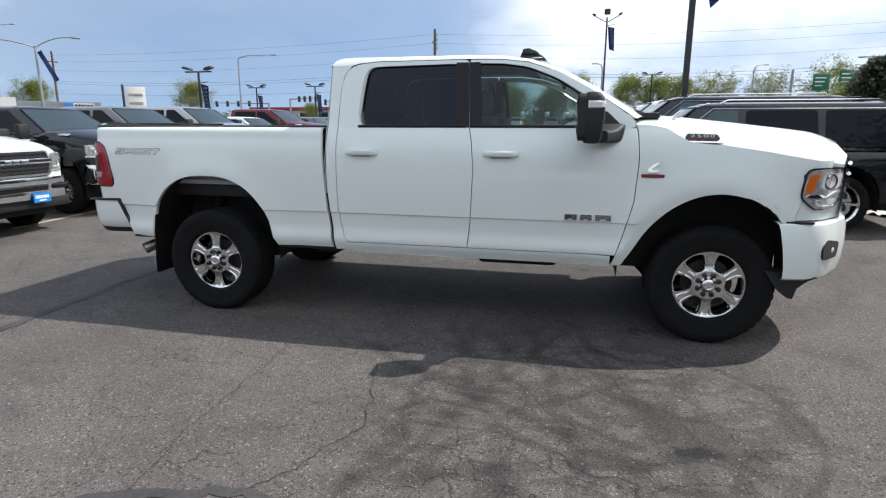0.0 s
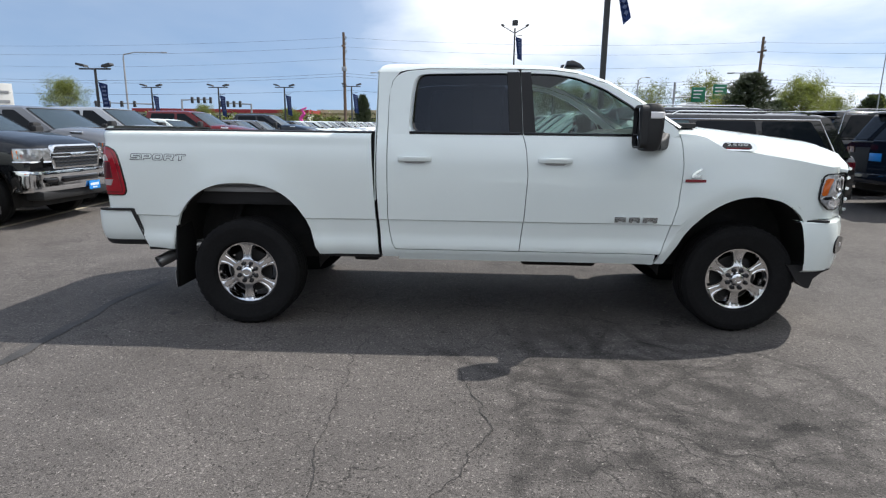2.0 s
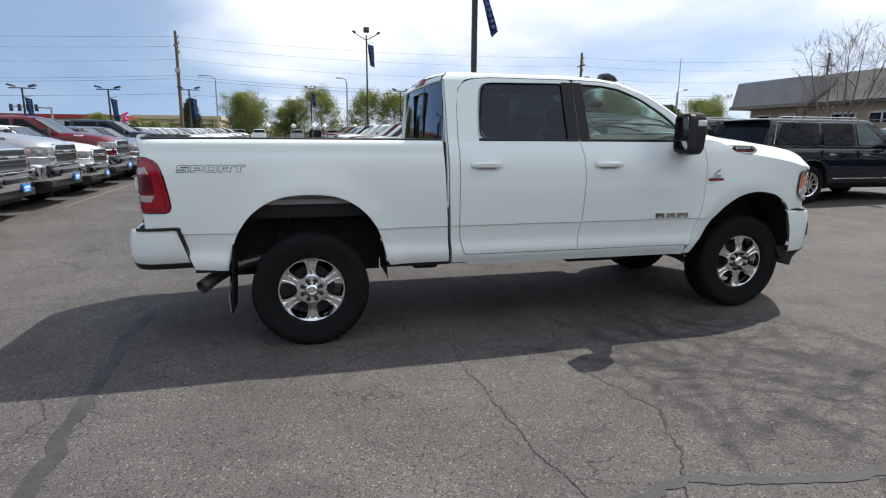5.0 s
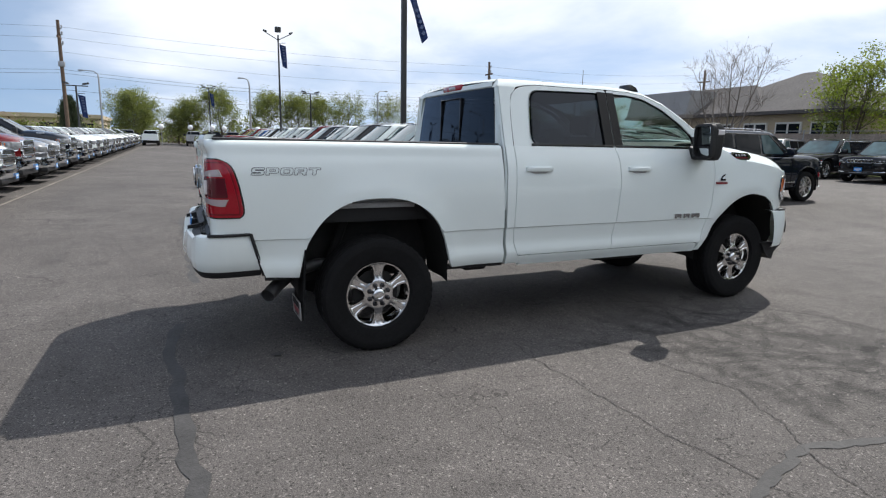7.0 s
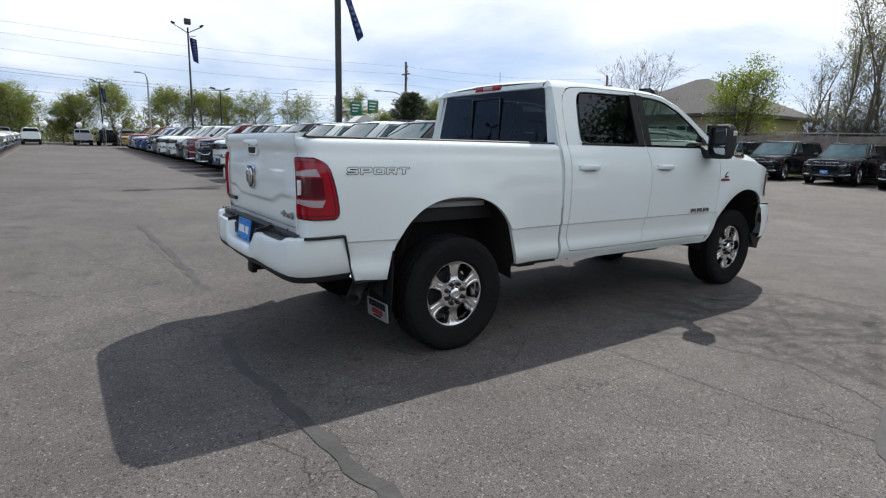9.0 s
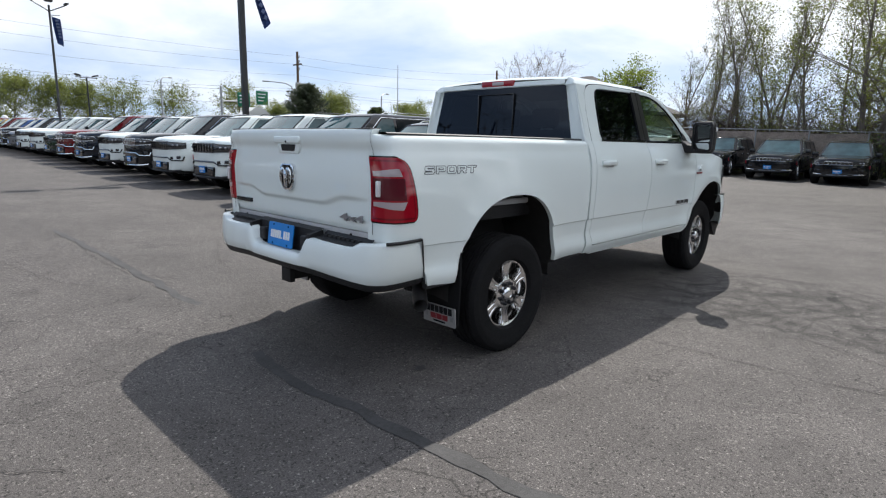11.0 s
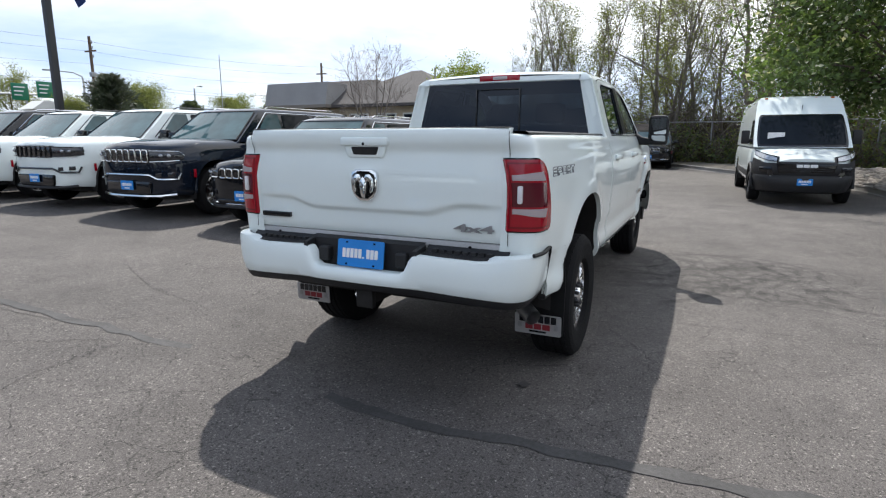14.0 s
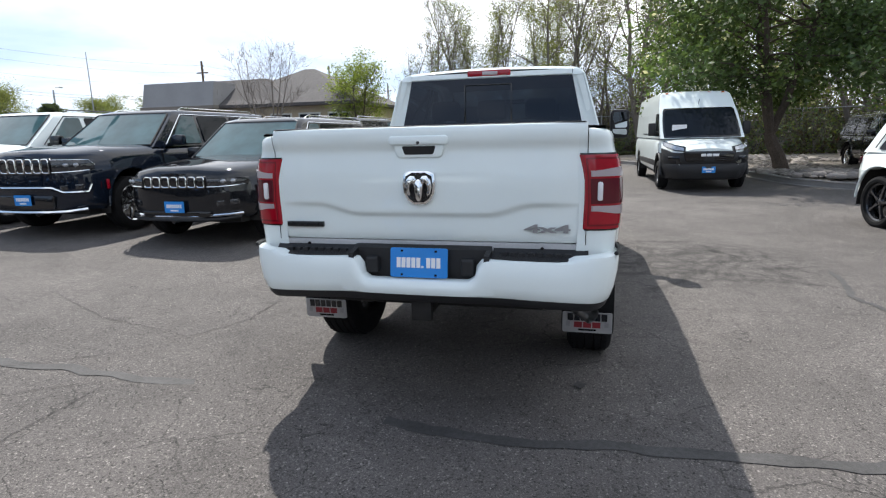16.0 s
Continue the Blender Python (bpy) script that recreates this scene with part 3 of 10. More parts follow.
# wheels
wm = wheel_meshes("chrome")
proto = {"tyre": part("tyre", wm["tyre"], M_rubber, truck, "black all-terrain tyre", angle=30)}
w_first = None
for wx, ws in ((0.0, -1), (AX_F, -1), (0.0, 1), (AX_F, 1)):
    hub = Matrix.Translation((wx, ws * (0.868 if wx < 1 else 0.765), R_TYRE - (0.004 if wx < 1 else -0.006))) @ (Matrix.Identity(4) if ws < 0 else Matrix.Rotation(math.pi, 4, "Z"))
    if w_first is None:
        w_first = dict(tyre=proto["tyre"])
        proto["tyre"].name = "wheel_tyre"
        tyre = proto["tyre"]
        tyre.matrix_basis = hub
        for key, mat_ in (("rim", M_wheel), ("spokes", M_wheel), ("centre_cap", M_chrome), ("brake_disc", M_under)):
            w_first[key] = part(key, wm[key], mat_, tyre, {"rim": "polished chrome rim", "centre_cap": "chrome centre cap"}.get(key, ""))
        w_first["nut"] = part("nut", wm["nut"], material("dark_chrome_nut", (0.030, 0.030, 0.032), rough=0.16, metal=0.35), tyre)
        w_first["nut"].matrix_basis = Matrix.Rotation(radians(22.5), 4, "Y") @ Matrix.Translation((0.073, 0, 0))
        keys = ["rim", "spokes", "centre_cap", "brake_disc"]
    else:
        tyre = again(w_first["tyre"], truck, hub)
        for key in keys:
            again(w_first[key], tyre, Matrix.Identity(4))
        again(w_first["nut"], tyre, Matrix.Rotation(radians(22.5), 4, "Y") @ Matrix.Translation((0.073, 0, 0)))
    for k in range(1, 8):
        again(w_first["nut"], tyre, Matrix.Rotation(radians(22.5 + 45 * k), 4, "Y") @ Matrix.Translation((0.073, 0, 0)))


def bed_front(z):
    return curve_at(((0.50, 1.045), (0.57, 1.040), (1.0, 1.012), (1.5, 0.985)), z)


def bed_low(x):
    a = arch(x, 0.0, 0.555, 1.115, 0.55)
    if a:
        return max(a, 0.575)
    if x > 0:
        return 0.575
    return curve_at(((-0.885, 0.878), (-0.86, 0.83), (-0.775, 0.60), (-0.5, 0.585)), x)


def cab_gap(z):
    return curve_at(((0.50, 1.225), (0.60, 1.18), (0.66, 1.145), (0.75, 1.122), (0.9, 1.110), (1.5, 1.108), (1.75, 1.112), (1.88, 1.135), (1.94, 1.19)), z)


def door_gap(z):
    return curve_at(((0.50, 2.095), (0.65, 2.110), (0.9, 2.135), (1.2, 2.150), (1.4, 2.132), (1.5, 2.105), (1.97, 2.080)), z)


def fender_gap(z):
    return curve_at(((0.50, 3.10), (0.56, 3.13), (0.75, 3.19), (1.0, 3.25), (1.28, 3.268), (1.45, 3.255), (1.55, 3.235)), z)


def hood_edge(x):
    return curve_at(((3.20, 1.515), (3.34, 1.512), (3.44, 1.488), (3.50, 1.445), (3.56, 1.410), (3.66, 1.395), (3.80, 1.383), (4.10, 1.337), (4.35, 1.290), (4.50, 1.264)), x)


def fender_low(x):
    a = arch(x, AX_F - 0.06, 0.555, 1.075, 0.50)
    if a:
        return max(a, 0.55)
    return 0.55 if x < AX_F else 0.905


def door_low(x):
    return 0.628 if x > 1.25 else 0.628 + 0.10 * max(0.0, (1.25 - x) / 0.13) ** 2


def gate_lip(z):
    """How far the rear face stands out at height z: the pressed lip along the top of the gate."""
    return curve_at(((0.9, 0.0), (1.10, 0.0), (1.25, 0.004), (1.36, -0.006), (1.395, -0.008), (1.41, -0.006), (1.44, 0.008), (1.455, 0.012), (1.49, 0.014), (1.508, 0.011), (1.518, 0.004), (1.522, -0.012)), z)


G = 0.003
for s, nm in ((-1, "right"), (1, "left")):
    # bed side, with its rounded rear corner
    bm = bmesh.new()
    cols = [(x, 0.0) for x in columns(-0.95, 1.0, 0.03, (-0.775, -0.885))] 
    cols = [(-1.096, 0.152), (-1.094, 0.12), (-1.088, 0.072), (-1.077, 0.038), (-1.060, 0.016), (-1.038, 0.006), (-1.0, 0.001)] + cols
    zr = [z for z in ZROWS if z < 1.39] + [1.395, 1.41, 1.425, 1.44, 1.455, 1.475, 1.487, 1.493]
    grid = []
    for z in zr:
        row = []
        for x, dy in cols:
            if x > 0.6:
                k = (x - 0.6) / 0.4
                x = 0.6 + (bed_front(z) - G - 0.6) * k
            zz = max(z, bed_low(x) if x > -0.9 else 0.878)
            y = side_y(x, min(zz, 1.40))
            if zz > 1.40:
                y -= curve_at(((1.40, 0.0), (1.455, 0.008), (1.475, 0.018), (1.487, 0.036), (1.493, 0.070)), zz)
            row.append((x - gate_lip(zz) * min(1.0, dy / 0.072), s * (y - dy), zz))
        grid.append(row)
    sheet(bm, grid)
    clean(bm)
    rim_in(bm, (0, -s * 0.03, 0))
    part("bed_side", bm, M_white, truck)
    # rail cap on the bed side
    bm = bmesh.new()
    sheet(bm, [[(x, s * (0.900 + dy), z) for dy, z in ((0.012, 1.490), (0.010, 1.500), (-0.004, 1.506), (-0.075, 1.506), (-0.09, 1.498), (-0.09, 1.42))] for x in columns(-1.06, 0.985, 0.2)])
    part("bed_rail_cap", bm, M_plastic, truck)
    # cab corner
    bm = flank(lambda z: max(bed_front(z) + G + 0.020, 1.030), lambda z: cab_gap(z) - G, lambda x: 0.56, lambda x: 1.945, s,
               step=0.03, fold=0.07, rows=ZROWS + [1.58, 1.66, 1.74, 1.82, 1.88, 1.92, 1.945])
    part("cab_corner", bm, M_white, truck)
    bm = flank(lambda z: cab_gap(z) + G, lambda z: door_gap(z) - G, door_low, lambda x: 1.49, s)
    door_r = part("rear_door", bm, M_white, truck)
    bm = flank(lambda z: door_gap(z) + G, lambda z: fender_gap(z) - G, lambda x: 0.628, lambda x: 1.49, s)
    door_f = part("front_door", bm, M_white, truck)
    bm = flank(lambda z: 1.19 if z < 0.6 else 1.16, lambda z: 3.12, lambda x: 0.54, lambda x: 0.622, s, rows=[0.54, 0.56, 0.58, 0.60, 0.615, 0.622])
    part("rocker", bm, M_white, truck)
    bm = flank(lambda z: fender_gap(z) + G, lambda z: curve_at(((0.5, 4.21), (0.92, 4.245), (1.05, 4.285), (1.22, 4.27), (1.26, 4.36), (1.3, 4.40)), z), fender_low,
               lambda x: hood_edge(x) - 0.004, s, step=0.03)
    part("front_fender", bm, M_white, truck)

    # window frames on the doors: rings between two outlines
    def ring(outer, inner, depth_y, n=72):
        a = resample(outer, n)
        b = resample(inner, n)
        # start both at the point nearest the lower front corner
        def turned(p):
            k = min(range(n), key=lambda i: (p[i][0] - 9) ** 2 + (p[i][1] - 0) ** 2)
            return p[k:] + p[:k]
        a, b = turned(a), turned(b)
        bm = bmesh.new()
        rows = [[(x, s * side_y(x, z), z) for x, z in a + a[:1]],
                [(x, s * (side_y(x, z) + 0.001), z) for x, z in [((p[0] * 0.15 + q[0] * 0.85), (p[1] * 0.15 + q[1] * 0.85)) for p, q in zip(a + a[:1], b + b[:1])]],
                [(x, s * (side_y(x, z) - depth_y), z) for x, z in b + b[:1]]]
        sheet(bm, rows)
        return clean(bm)

    rear_out = [(1.111, 1.490), (1.111, 1.70), (1.118, 1.80), (1.138, 1.88), (1.175, 1.925), (1.24, 1.952), (1.40, 1.966), (2.078, 1.968), (2.102, 1.49)]
    rear_in = round_poly([(1.285, 1.503), (1.30, 1.75), (1.325, 1.925), (2.035, 1.938), (2.06, 1.503)], 0.07)
    front_out = [(2.108, 1.49), (2.084, 1.968), (2.32, 1.962), (2.50, 1.940), (2.72, 1.868), (2.93, 1.752), (3.10, 1.640), (3.232, 1.545), (3.235, 1.49)]
    front_in = round_poly([(2.135, 1.503), (2.115, 1.938), (2.33, 1.932), (2.50, 1.905), (2.70, 1.825), (2.90, 1.70), (3.03, 1.59), (3.05, 1.503)], 0.03)
    part("window_frame", ring(rear_out, rear_in, 0.022), M_white, door_r)
    part("window_frame", ring(front_out, front_in, 0.022), M_white, door_f)
    for outline, mat_, dr in ((rear_in, M_privacy, door_r), (front_in, M_glass, door_f)):
        bm = bmesh.new()
        pts = resample(outline, 64)
        bm.faces.new([bm.verts.new((x, s * (side_y(x, z) - 0.012), z)) for x, z in pts])
        bmesh.ops.triangulate(bm, faces=bm.faces[:])
        g = part("window_glass", bm, mat_, dr, "dark privacy glass" if mat_ is M_privacy else "clear tinted glass", out=(0, s, 0.2))
        g.visible_shadow = False
        # black gasket round the pane
        bm = bmesh.new()
        inner = [(x + (1.0 if x < cx else -1.0) * 0.0, z) for (x, z), cx in zip(pts, [0] * 64)]
        cxm, czm = sum(p[0] for p in pts) / 64, sum(p[1] for p in pts) / 64
        rows = []
        for k, off in ((0.0, 0.004), (0.0, 0.001), (0.035, -0.011)):
            rows.append([(x + (cxm - x) * k, s * (side_y(x, z) + off), z + (czm - z) * k * 1.3) for x, z in pts + pts[:1]])
        sheet(bm, rows)
        part("window_seal", bm, M_trim, dr, "black rubber window seal")
    # black pillar covers
    for a, b, dr in (((1.985, 2.010), (2.078, 2.102), door_r), ((2.086, 2.110), (2.160, 2.200), door_f)):
        bm = bmesh.new()
        rows = []
        for t in np.linspace(0, 1, 13):
            z = 1.497 + 0.452 * t
            xa, xb = a[1] + (a[0] - a[1]) * t, b[1] + (b[0] - b[1]) * t
            rows.append([(x, s * (side_y(x, z) + o), z) for x, o in ((xa, -0.012), (xa, 0.0045), ((xa + xb) / 2, 0.005), (xb, 0.0045), (xb, -0.012))])
        sheet(bm, rows)
        part("pillar_cover", bm, M_film, dr, "black pillar cover")
    # sail panel ahead of the front window and belt strip
    bm = bmesh.new()
    prism(bm, [(3.045, 1.495), (3.16, 1.495), (3.05, 1.60), (3.02, 1.60)], 0, 1)
    for v in bm.verts:
        v.co.y = s * (side_y(v.co.x, v.co.z) + (0.004 if v.co.y > 0.5 else -0.01))
    part("sail_panel", bm, M_plastic, door_f, smooth=False)
    for x0, x1, dr in ((1.27, 2.09, door_r), (2.115, 3.06, door_f)):
        bm = bmesh.new()
        sheet(bm, [[(x, s * (side_y(x, 1.497) + o), z) for o, z in ((-0.01, 1.512), (0.005, 1.510), (0.007, 1.500), (0.005, 1.490), (-0.004, 1.488))] for x in columns(x0, x1, 0.08)])
        part("belt_strip", bm, M_trim, dr, "black belt moulding")
    # handles
    for hx, dr in ((1.315, door_r), (2.345, door_f)):
        bm = bmesh.new()
        rows = []
        for i in range(13):
            u = -1 + i / 6
            x = hx + u * 0.123
            out_ = 0.016 + 0.026 * (1 - abs(u) ** 4)
            hz = 0.023 * (1 - 0.25 * abs(u) ** 6)
            y = side_y(x, 1.312)
            rows.append([(x, s * (y + o), 1.312 + z) for o, z in ((-0.003, hz), (out_ * 0.8, hz), (out_, hz * 0.55), (out_, -hz * 0.3), (out_ * 0.85, -hz * 0.75), (-0.003, -hz))])
        vs = sheet(bm, rows)
        bm.faces.new(vs[0]); bm.faces.new(vs[-1][::-1])
        part("door_handle", bm, M_white, dr, "white pull handle")
        # recess drawn flat: its shade is put into a grey patch
        bm = bmesh.new()
        pts = resample(round_poly([(hx - 0.07, 1.278), (hx + 0.07, 1.278), (hx + 0.085, 1.30), (hx - 0.085, 1.30)], 0.015), 24)
        bm.faces.new([bm.verts.new((x, s * (side_y(x, z) + 0.0025), z)) for x, z in pts])
        part("handle_recess", bm, M_liner, dr)
    # tow mirror: tall housing, bracket and foot
    bm = bmesh.new()
    rows = []
    for z, hw, x0, x1 in ((1.395, 0.06, -0.035, 0.035), (1.402, 0.088, -0.06, 0.06), (1.44, 0.100, -0.070, 0.075), (1.56, 0.105, -0.072, 0.088), (1.64, 0.104, -0.070, 0.088), (1.685, 0.098, -0.064, 0.076), (1.708, 0.082, -0.05, 0.052), (1.714, 0.05, -0.02, 0.02)):
        ol = round_poly([(x0, -hw), (x1, -hw * 0.92), (x1, hw * 0.92), (x0, hw)], 0.038)
        rows.append([(2.945 + x * 0.85, s * (1.170 + y), z) for x, y in ol])
    vs = sheet(bm, rows, close=True)
    bm.faces.new(vs[0]); bm.faces.new(vs[-1][::-1])
    mir = part("wing_mirror", bm, M_plastic, truck, "large black towing mirror with turn lamp")
    bm = bmesh.new()
    ring_o = resample(round_poly([(-0.100, 1.412), (0.100, 1.412), (0.100, 1.702), (-0.100, 1.702)], 0.040), 40)
    ring_i = resample(round_poly([(-0.084, 1.430), (0.084, 1.430), (0.084, 1.684), (-0.084, 1.684)], 0.030), 40)
    sheet(bm, [[(x, s * (1.170 + y), z) for y, z in rg] for x, rg in ((2.905, ring_o), (2.862, ring_o), (2.854, ring_i), (2.880, ring_i))], close=True)
    part("mirror_bezel", bm, M_plastic, mir)
    for nm, z0, z1, pitch in (("mirror_glass", 1.512, 1.682, -4), ("spot_mirror", 1.432, 1.500, -13)):
        bm = bmesh.new()
        prism(bm, round_poly([(-0.083, z0), (0.083, z0), (0.083, z1), (-0.083, z1)], 0.022), -0.004, 0.0, "x")
        g = part(nm, bm, M_mirror, mir, "silvered mirror glass" if nm == "mirror_glass" else "small wide-angle mirror below", smooth=False)
        zc = (z0 + z1) / 2
        g.matrix_basis = Matrix.Translation((2.872, s * 1.170, zc)) @ Matrix.Rotation(radians(14 * s), 4, "Z") @ Matrix.Rotation(radians(pitch), 4, "Y") @ Matrix.Translation((0, 0, -zc))
    bm = bmesh.new()
    box(bm, 2.860, 2.885, s * 1.170 - 0.084, s * 1.170 + 0.084, 1.500, 1.512, 0.003)
    part("mirror_divider", bm, M_plastic, mir)
    bm = bmesh.new()
    rows = []
    for z in (1.612, 1.618, 1.650, 1.657):
        o_ = 0.003 if z in (1.618, 1.650) else -0.002
        rows.append([(2.945 + x * 0.85 + (o_ if x > 0.05 else 0), s * (1.170 + y + o_), z) for x, y in ((-0.035, 0.1045), (0.02, 0.103), (0.058, 0.098), (0.080, 0.080), (0.088, 0.04), (0.088, -0.06))])
    sheet(bm, rows)
    part("turn_lamp", bm, M_clear, mir, "clear turn signal lens")
    bm = bmesh.new()
    rows = []
    for y, za, zb, xa, xb in ((0.925, 1.40, 1.52, 2.97, 3.17), (0.955, 1.40, 1.505, 2.97, 3.155), (0.985, 1.395, 1.485, 2.97, 3.13), (1.05, 1.395, 1.475, 2.96, 3.09), (1.12, 1.40, 1.475, 2.94, 3.05)):
        rows.append([(x, s * y, z) for x, z in round_poly([(xa, za), (xb, za), (xb, zb), (xa, zb)], 0.025)])
    vs = sheet(bm, rows, close=True)
    bm.faces.new(vs[0]); bm.faces.new(vs[-1][::-1])
    part("mirror_arm", bm, M_plastic, mir)
    # roof rail and A pillar skin above the doors
    top_lo = [(1.021, 1.945), (1.06, 1.945), (1.19, 1.945), (1.24, 1.958), (1.40, 1.971), (2.08, 1.973), (2.32, 1.967), (2.50, 1.945), (2.72, 1.873), (2.93, 1.757), (3.10, 1.645), (3.24, 1.552)]
    top_hi = [(1.075, 2.005, 0.700), (1.10, 2.010, 0.700), (1.19, 2.012, 0.700), (1.24, 2.012, 0.70), (1.40, 2.012, 0.70), (2.05, 2.010, 0.70), (2.30, 2.000, 0.70), (2.52, 1.968, 0.705), (2.76, 1.885, 0.725), (2.97, 1.770, 0.755), (3.14, 1.660, 0.78), (3.30, 1.560, 0.80)]
    rows = []
    for t in (0, 0.15, 0.4, 0.7, 0.9, 1.0):
        row = []
        for (xa, za), (xb, zb, yb) in zip(top_lo, top_hi):
            ya = side_y(xa, za)
            b = math.sin(t * math.pi) * 0.012
            row.append((xa + (xb - xa) * t, s * (ya + (yb - ya) * t + b), za + (zb - za) * t + b * 0.8))
        rows.append(row)
    bm = bmesh.new()
    sheet(bm, rows)
    part("roof_rail", bm, M_white, truck)
    # cab rear corner post, beside the back glass
    bm = bmesh.new()
    rows = []
    for z in (1.0, 1.25, 1.45, 1.55, 1.65, 1.75, 1.85, 1.92, 1.945):
        ye, yi = side_y(1.02, z), curve_at(((1.0, 0.80), (1.52, 0.785), (1.93, 0.692), (1.95, 0.68)), z)
        xb = 1.018 + max(0, z - 1.5) * 0.075
        rows.append([(1.022 + max(0, z - 1.5) * 0.0, s * ye, z), (1.012 + max(0, z - 1.5) * 0.02, s * (ye - 0.012), z), (xb, s * (ye * 0.7 + yi * 0.3), z), (xb + 0.004, s * yi, z)])
    sheet(bm, rows)
    part("cab_rear_post", bm, M_white, truck)
    # corner where post, rail and roof meet
    bm = bmesh.new()
    ye = side_y(1.021, 1.945)
    low, high = [], []
    for t in (0, 0.15, 0.4, 0.7, 0.9, 1.0):
        b = math.sin(t * math.pi) * 0.012
        high.append((1.021 + 0.054 * t, s * (ye + (0.700 - ye) * t + b), 1.945 + 0.060 * t + b * 0.8))
        low.append((1.019 + 0.012 * t, s * (ye + (0.690 - ye) * t), 1.940))
    mid = [((p[0] + q[0]) / 2 - 0.006, (p[1] + q[1]) / 2, (p[2] + q[2]) / 2 + 0.003) for p, q in zip(low, high)]
    sheet(bm, [low, mid, high])
    part("roof_corner", bm, M_white, truck)
    # wheel housings
    for cx, half, top, wmat in ((0.0, 0.555, 1.115, M_under), (AX_F - 0.06, 0.555, 1.075, M_under)):
        bm = bmesh.new()
        rows = []
        for i in range(25):
            a = math.pi * i / 24
            u = math.cos(a)
            z0 = 0.45 + (top + 0.015 - 0.45) * (max(0, 1 - abs(u) ** 2.5)) ** 0.5
            x = cx + u * (half + 0.01)
            rows.append([(x, s * (side_y(x, max(z0, 0.55)) - 0.028), z0), (x, s * 0.80, z0 + 0.02), (x, s * 0.52, z0 + 0.02)])
        sheet(bm, rows)
        part("wheel_housing", bm, wmat, truck, "black wheel arch liner")
        bm = bmesh.new()
        prism(bm, [(cx - half, 0.45), (cx + half, 0.45), (cx + half, 1.05), (cx + 0.3, top + 0.03), (cx - 0.3, top + 0.03), (cx - half, 1.05)], s * 0.50, s * 0.52)
        part("wheel_housing_wall", bm, wmat, truck)
    bm = bmesh.new()
    box(bm, -0.36, 0.30, s * 0.80 if s > 0 else -0.90, s * 0.90 if s > 0 else -0.80, 1.035, 1.075, 0.006)
    box(bm, -0.36, 0.30, s * 0.86 if s > 0 else -0.875, s * 0.875 if s > 0 else -0.86, 1.07, 1.125)
    part("inner_bed_flange", bm, M_liner, truck, "pale grey inner bed flange")
    # sill strip under the bed and front lower edge
    bm = bmesh.new()
    box(bm, 0.56, 1.05, s * 0.90 - 0.02, s * 0.90 + 0.02, 0.545, 0.585, 0.006)
    part("bed_lower_strip", bm, M_plastic, truck)
    bm = bmesh.new()
    box(bm, -0.78, -0.53, s * 0.93 - 0.02, s * 0.93 + 0.02, 0.575, 0.612, 0.006)
    part("bed_lower_strip", bm, M_plastic, truck)
    # mud flap with its metal plate
    bm = bmesh.new()
    prism(bm, round_poly([(0.70, 0.285), (1.005, 0.285), (1.005, 0.60), (0.985, 0.86), (0.80, 0.86), (0.70, 0.60)], 0.025), -0.006, 0.006, "x")
    for v in bm.verts:
        v.co.y *= s
        v.co.x += -0.515 + (0.86 - v.co.z) * -0.06
    flap = part("mud_flap", bm, M_rubber, truck, "black rubber mud flap with printed metal plate")
    bm = bmesh.new()
    prism(bm, round_poly([(-0.145, -0.065), (0.145, -0.065), (0.145, 0.065), (-0.145, 0.065)], 0.012), -0.003, 0.003, "x")
    pl = part("flap_plate", bm, material("aluminium_plate", (0.36, 0.355, 0.35), rough=0.45, metal=0.4, tint=0.08, tint_scale=12), flap, "brushed metal plate")
    pl.matrix_basis = Matrix.Translation((-0.563, s * 0.852, 0.352)) @ Matrix.Rotation(radians(-3.4), 4, "Y")
    for (y0, y1, z0, z1), mt in (((-0.118, 0.118, 0.012, 0.058), M_black), ((-0.080, 0.080, -0.032, 0.004), M_redletter), ((-0.055, 0.055, -0.052, -0.040), M_black),
                                 ((-0.128, -0.098, -0.026, 0.006), M_steel), ((0.098, 0.128, -0.026, 0.006), M_steel)):
        k = 6 if mt is M_black and z0 > 0 else 3 if (y1 - y0) > 0.1 and mt is M_redletter else 1
        for i in range(k):
            w_ = (y1 - y0) / k
            bm = bmesh.new()
            box(bm, -0.0052, -0.003, y0 + i * w_ + 0.003, y0 + (i + 1) * w_ - 0.003, z0, z1)
            part("printed_bar", bm, mt, pl, smooth=False)

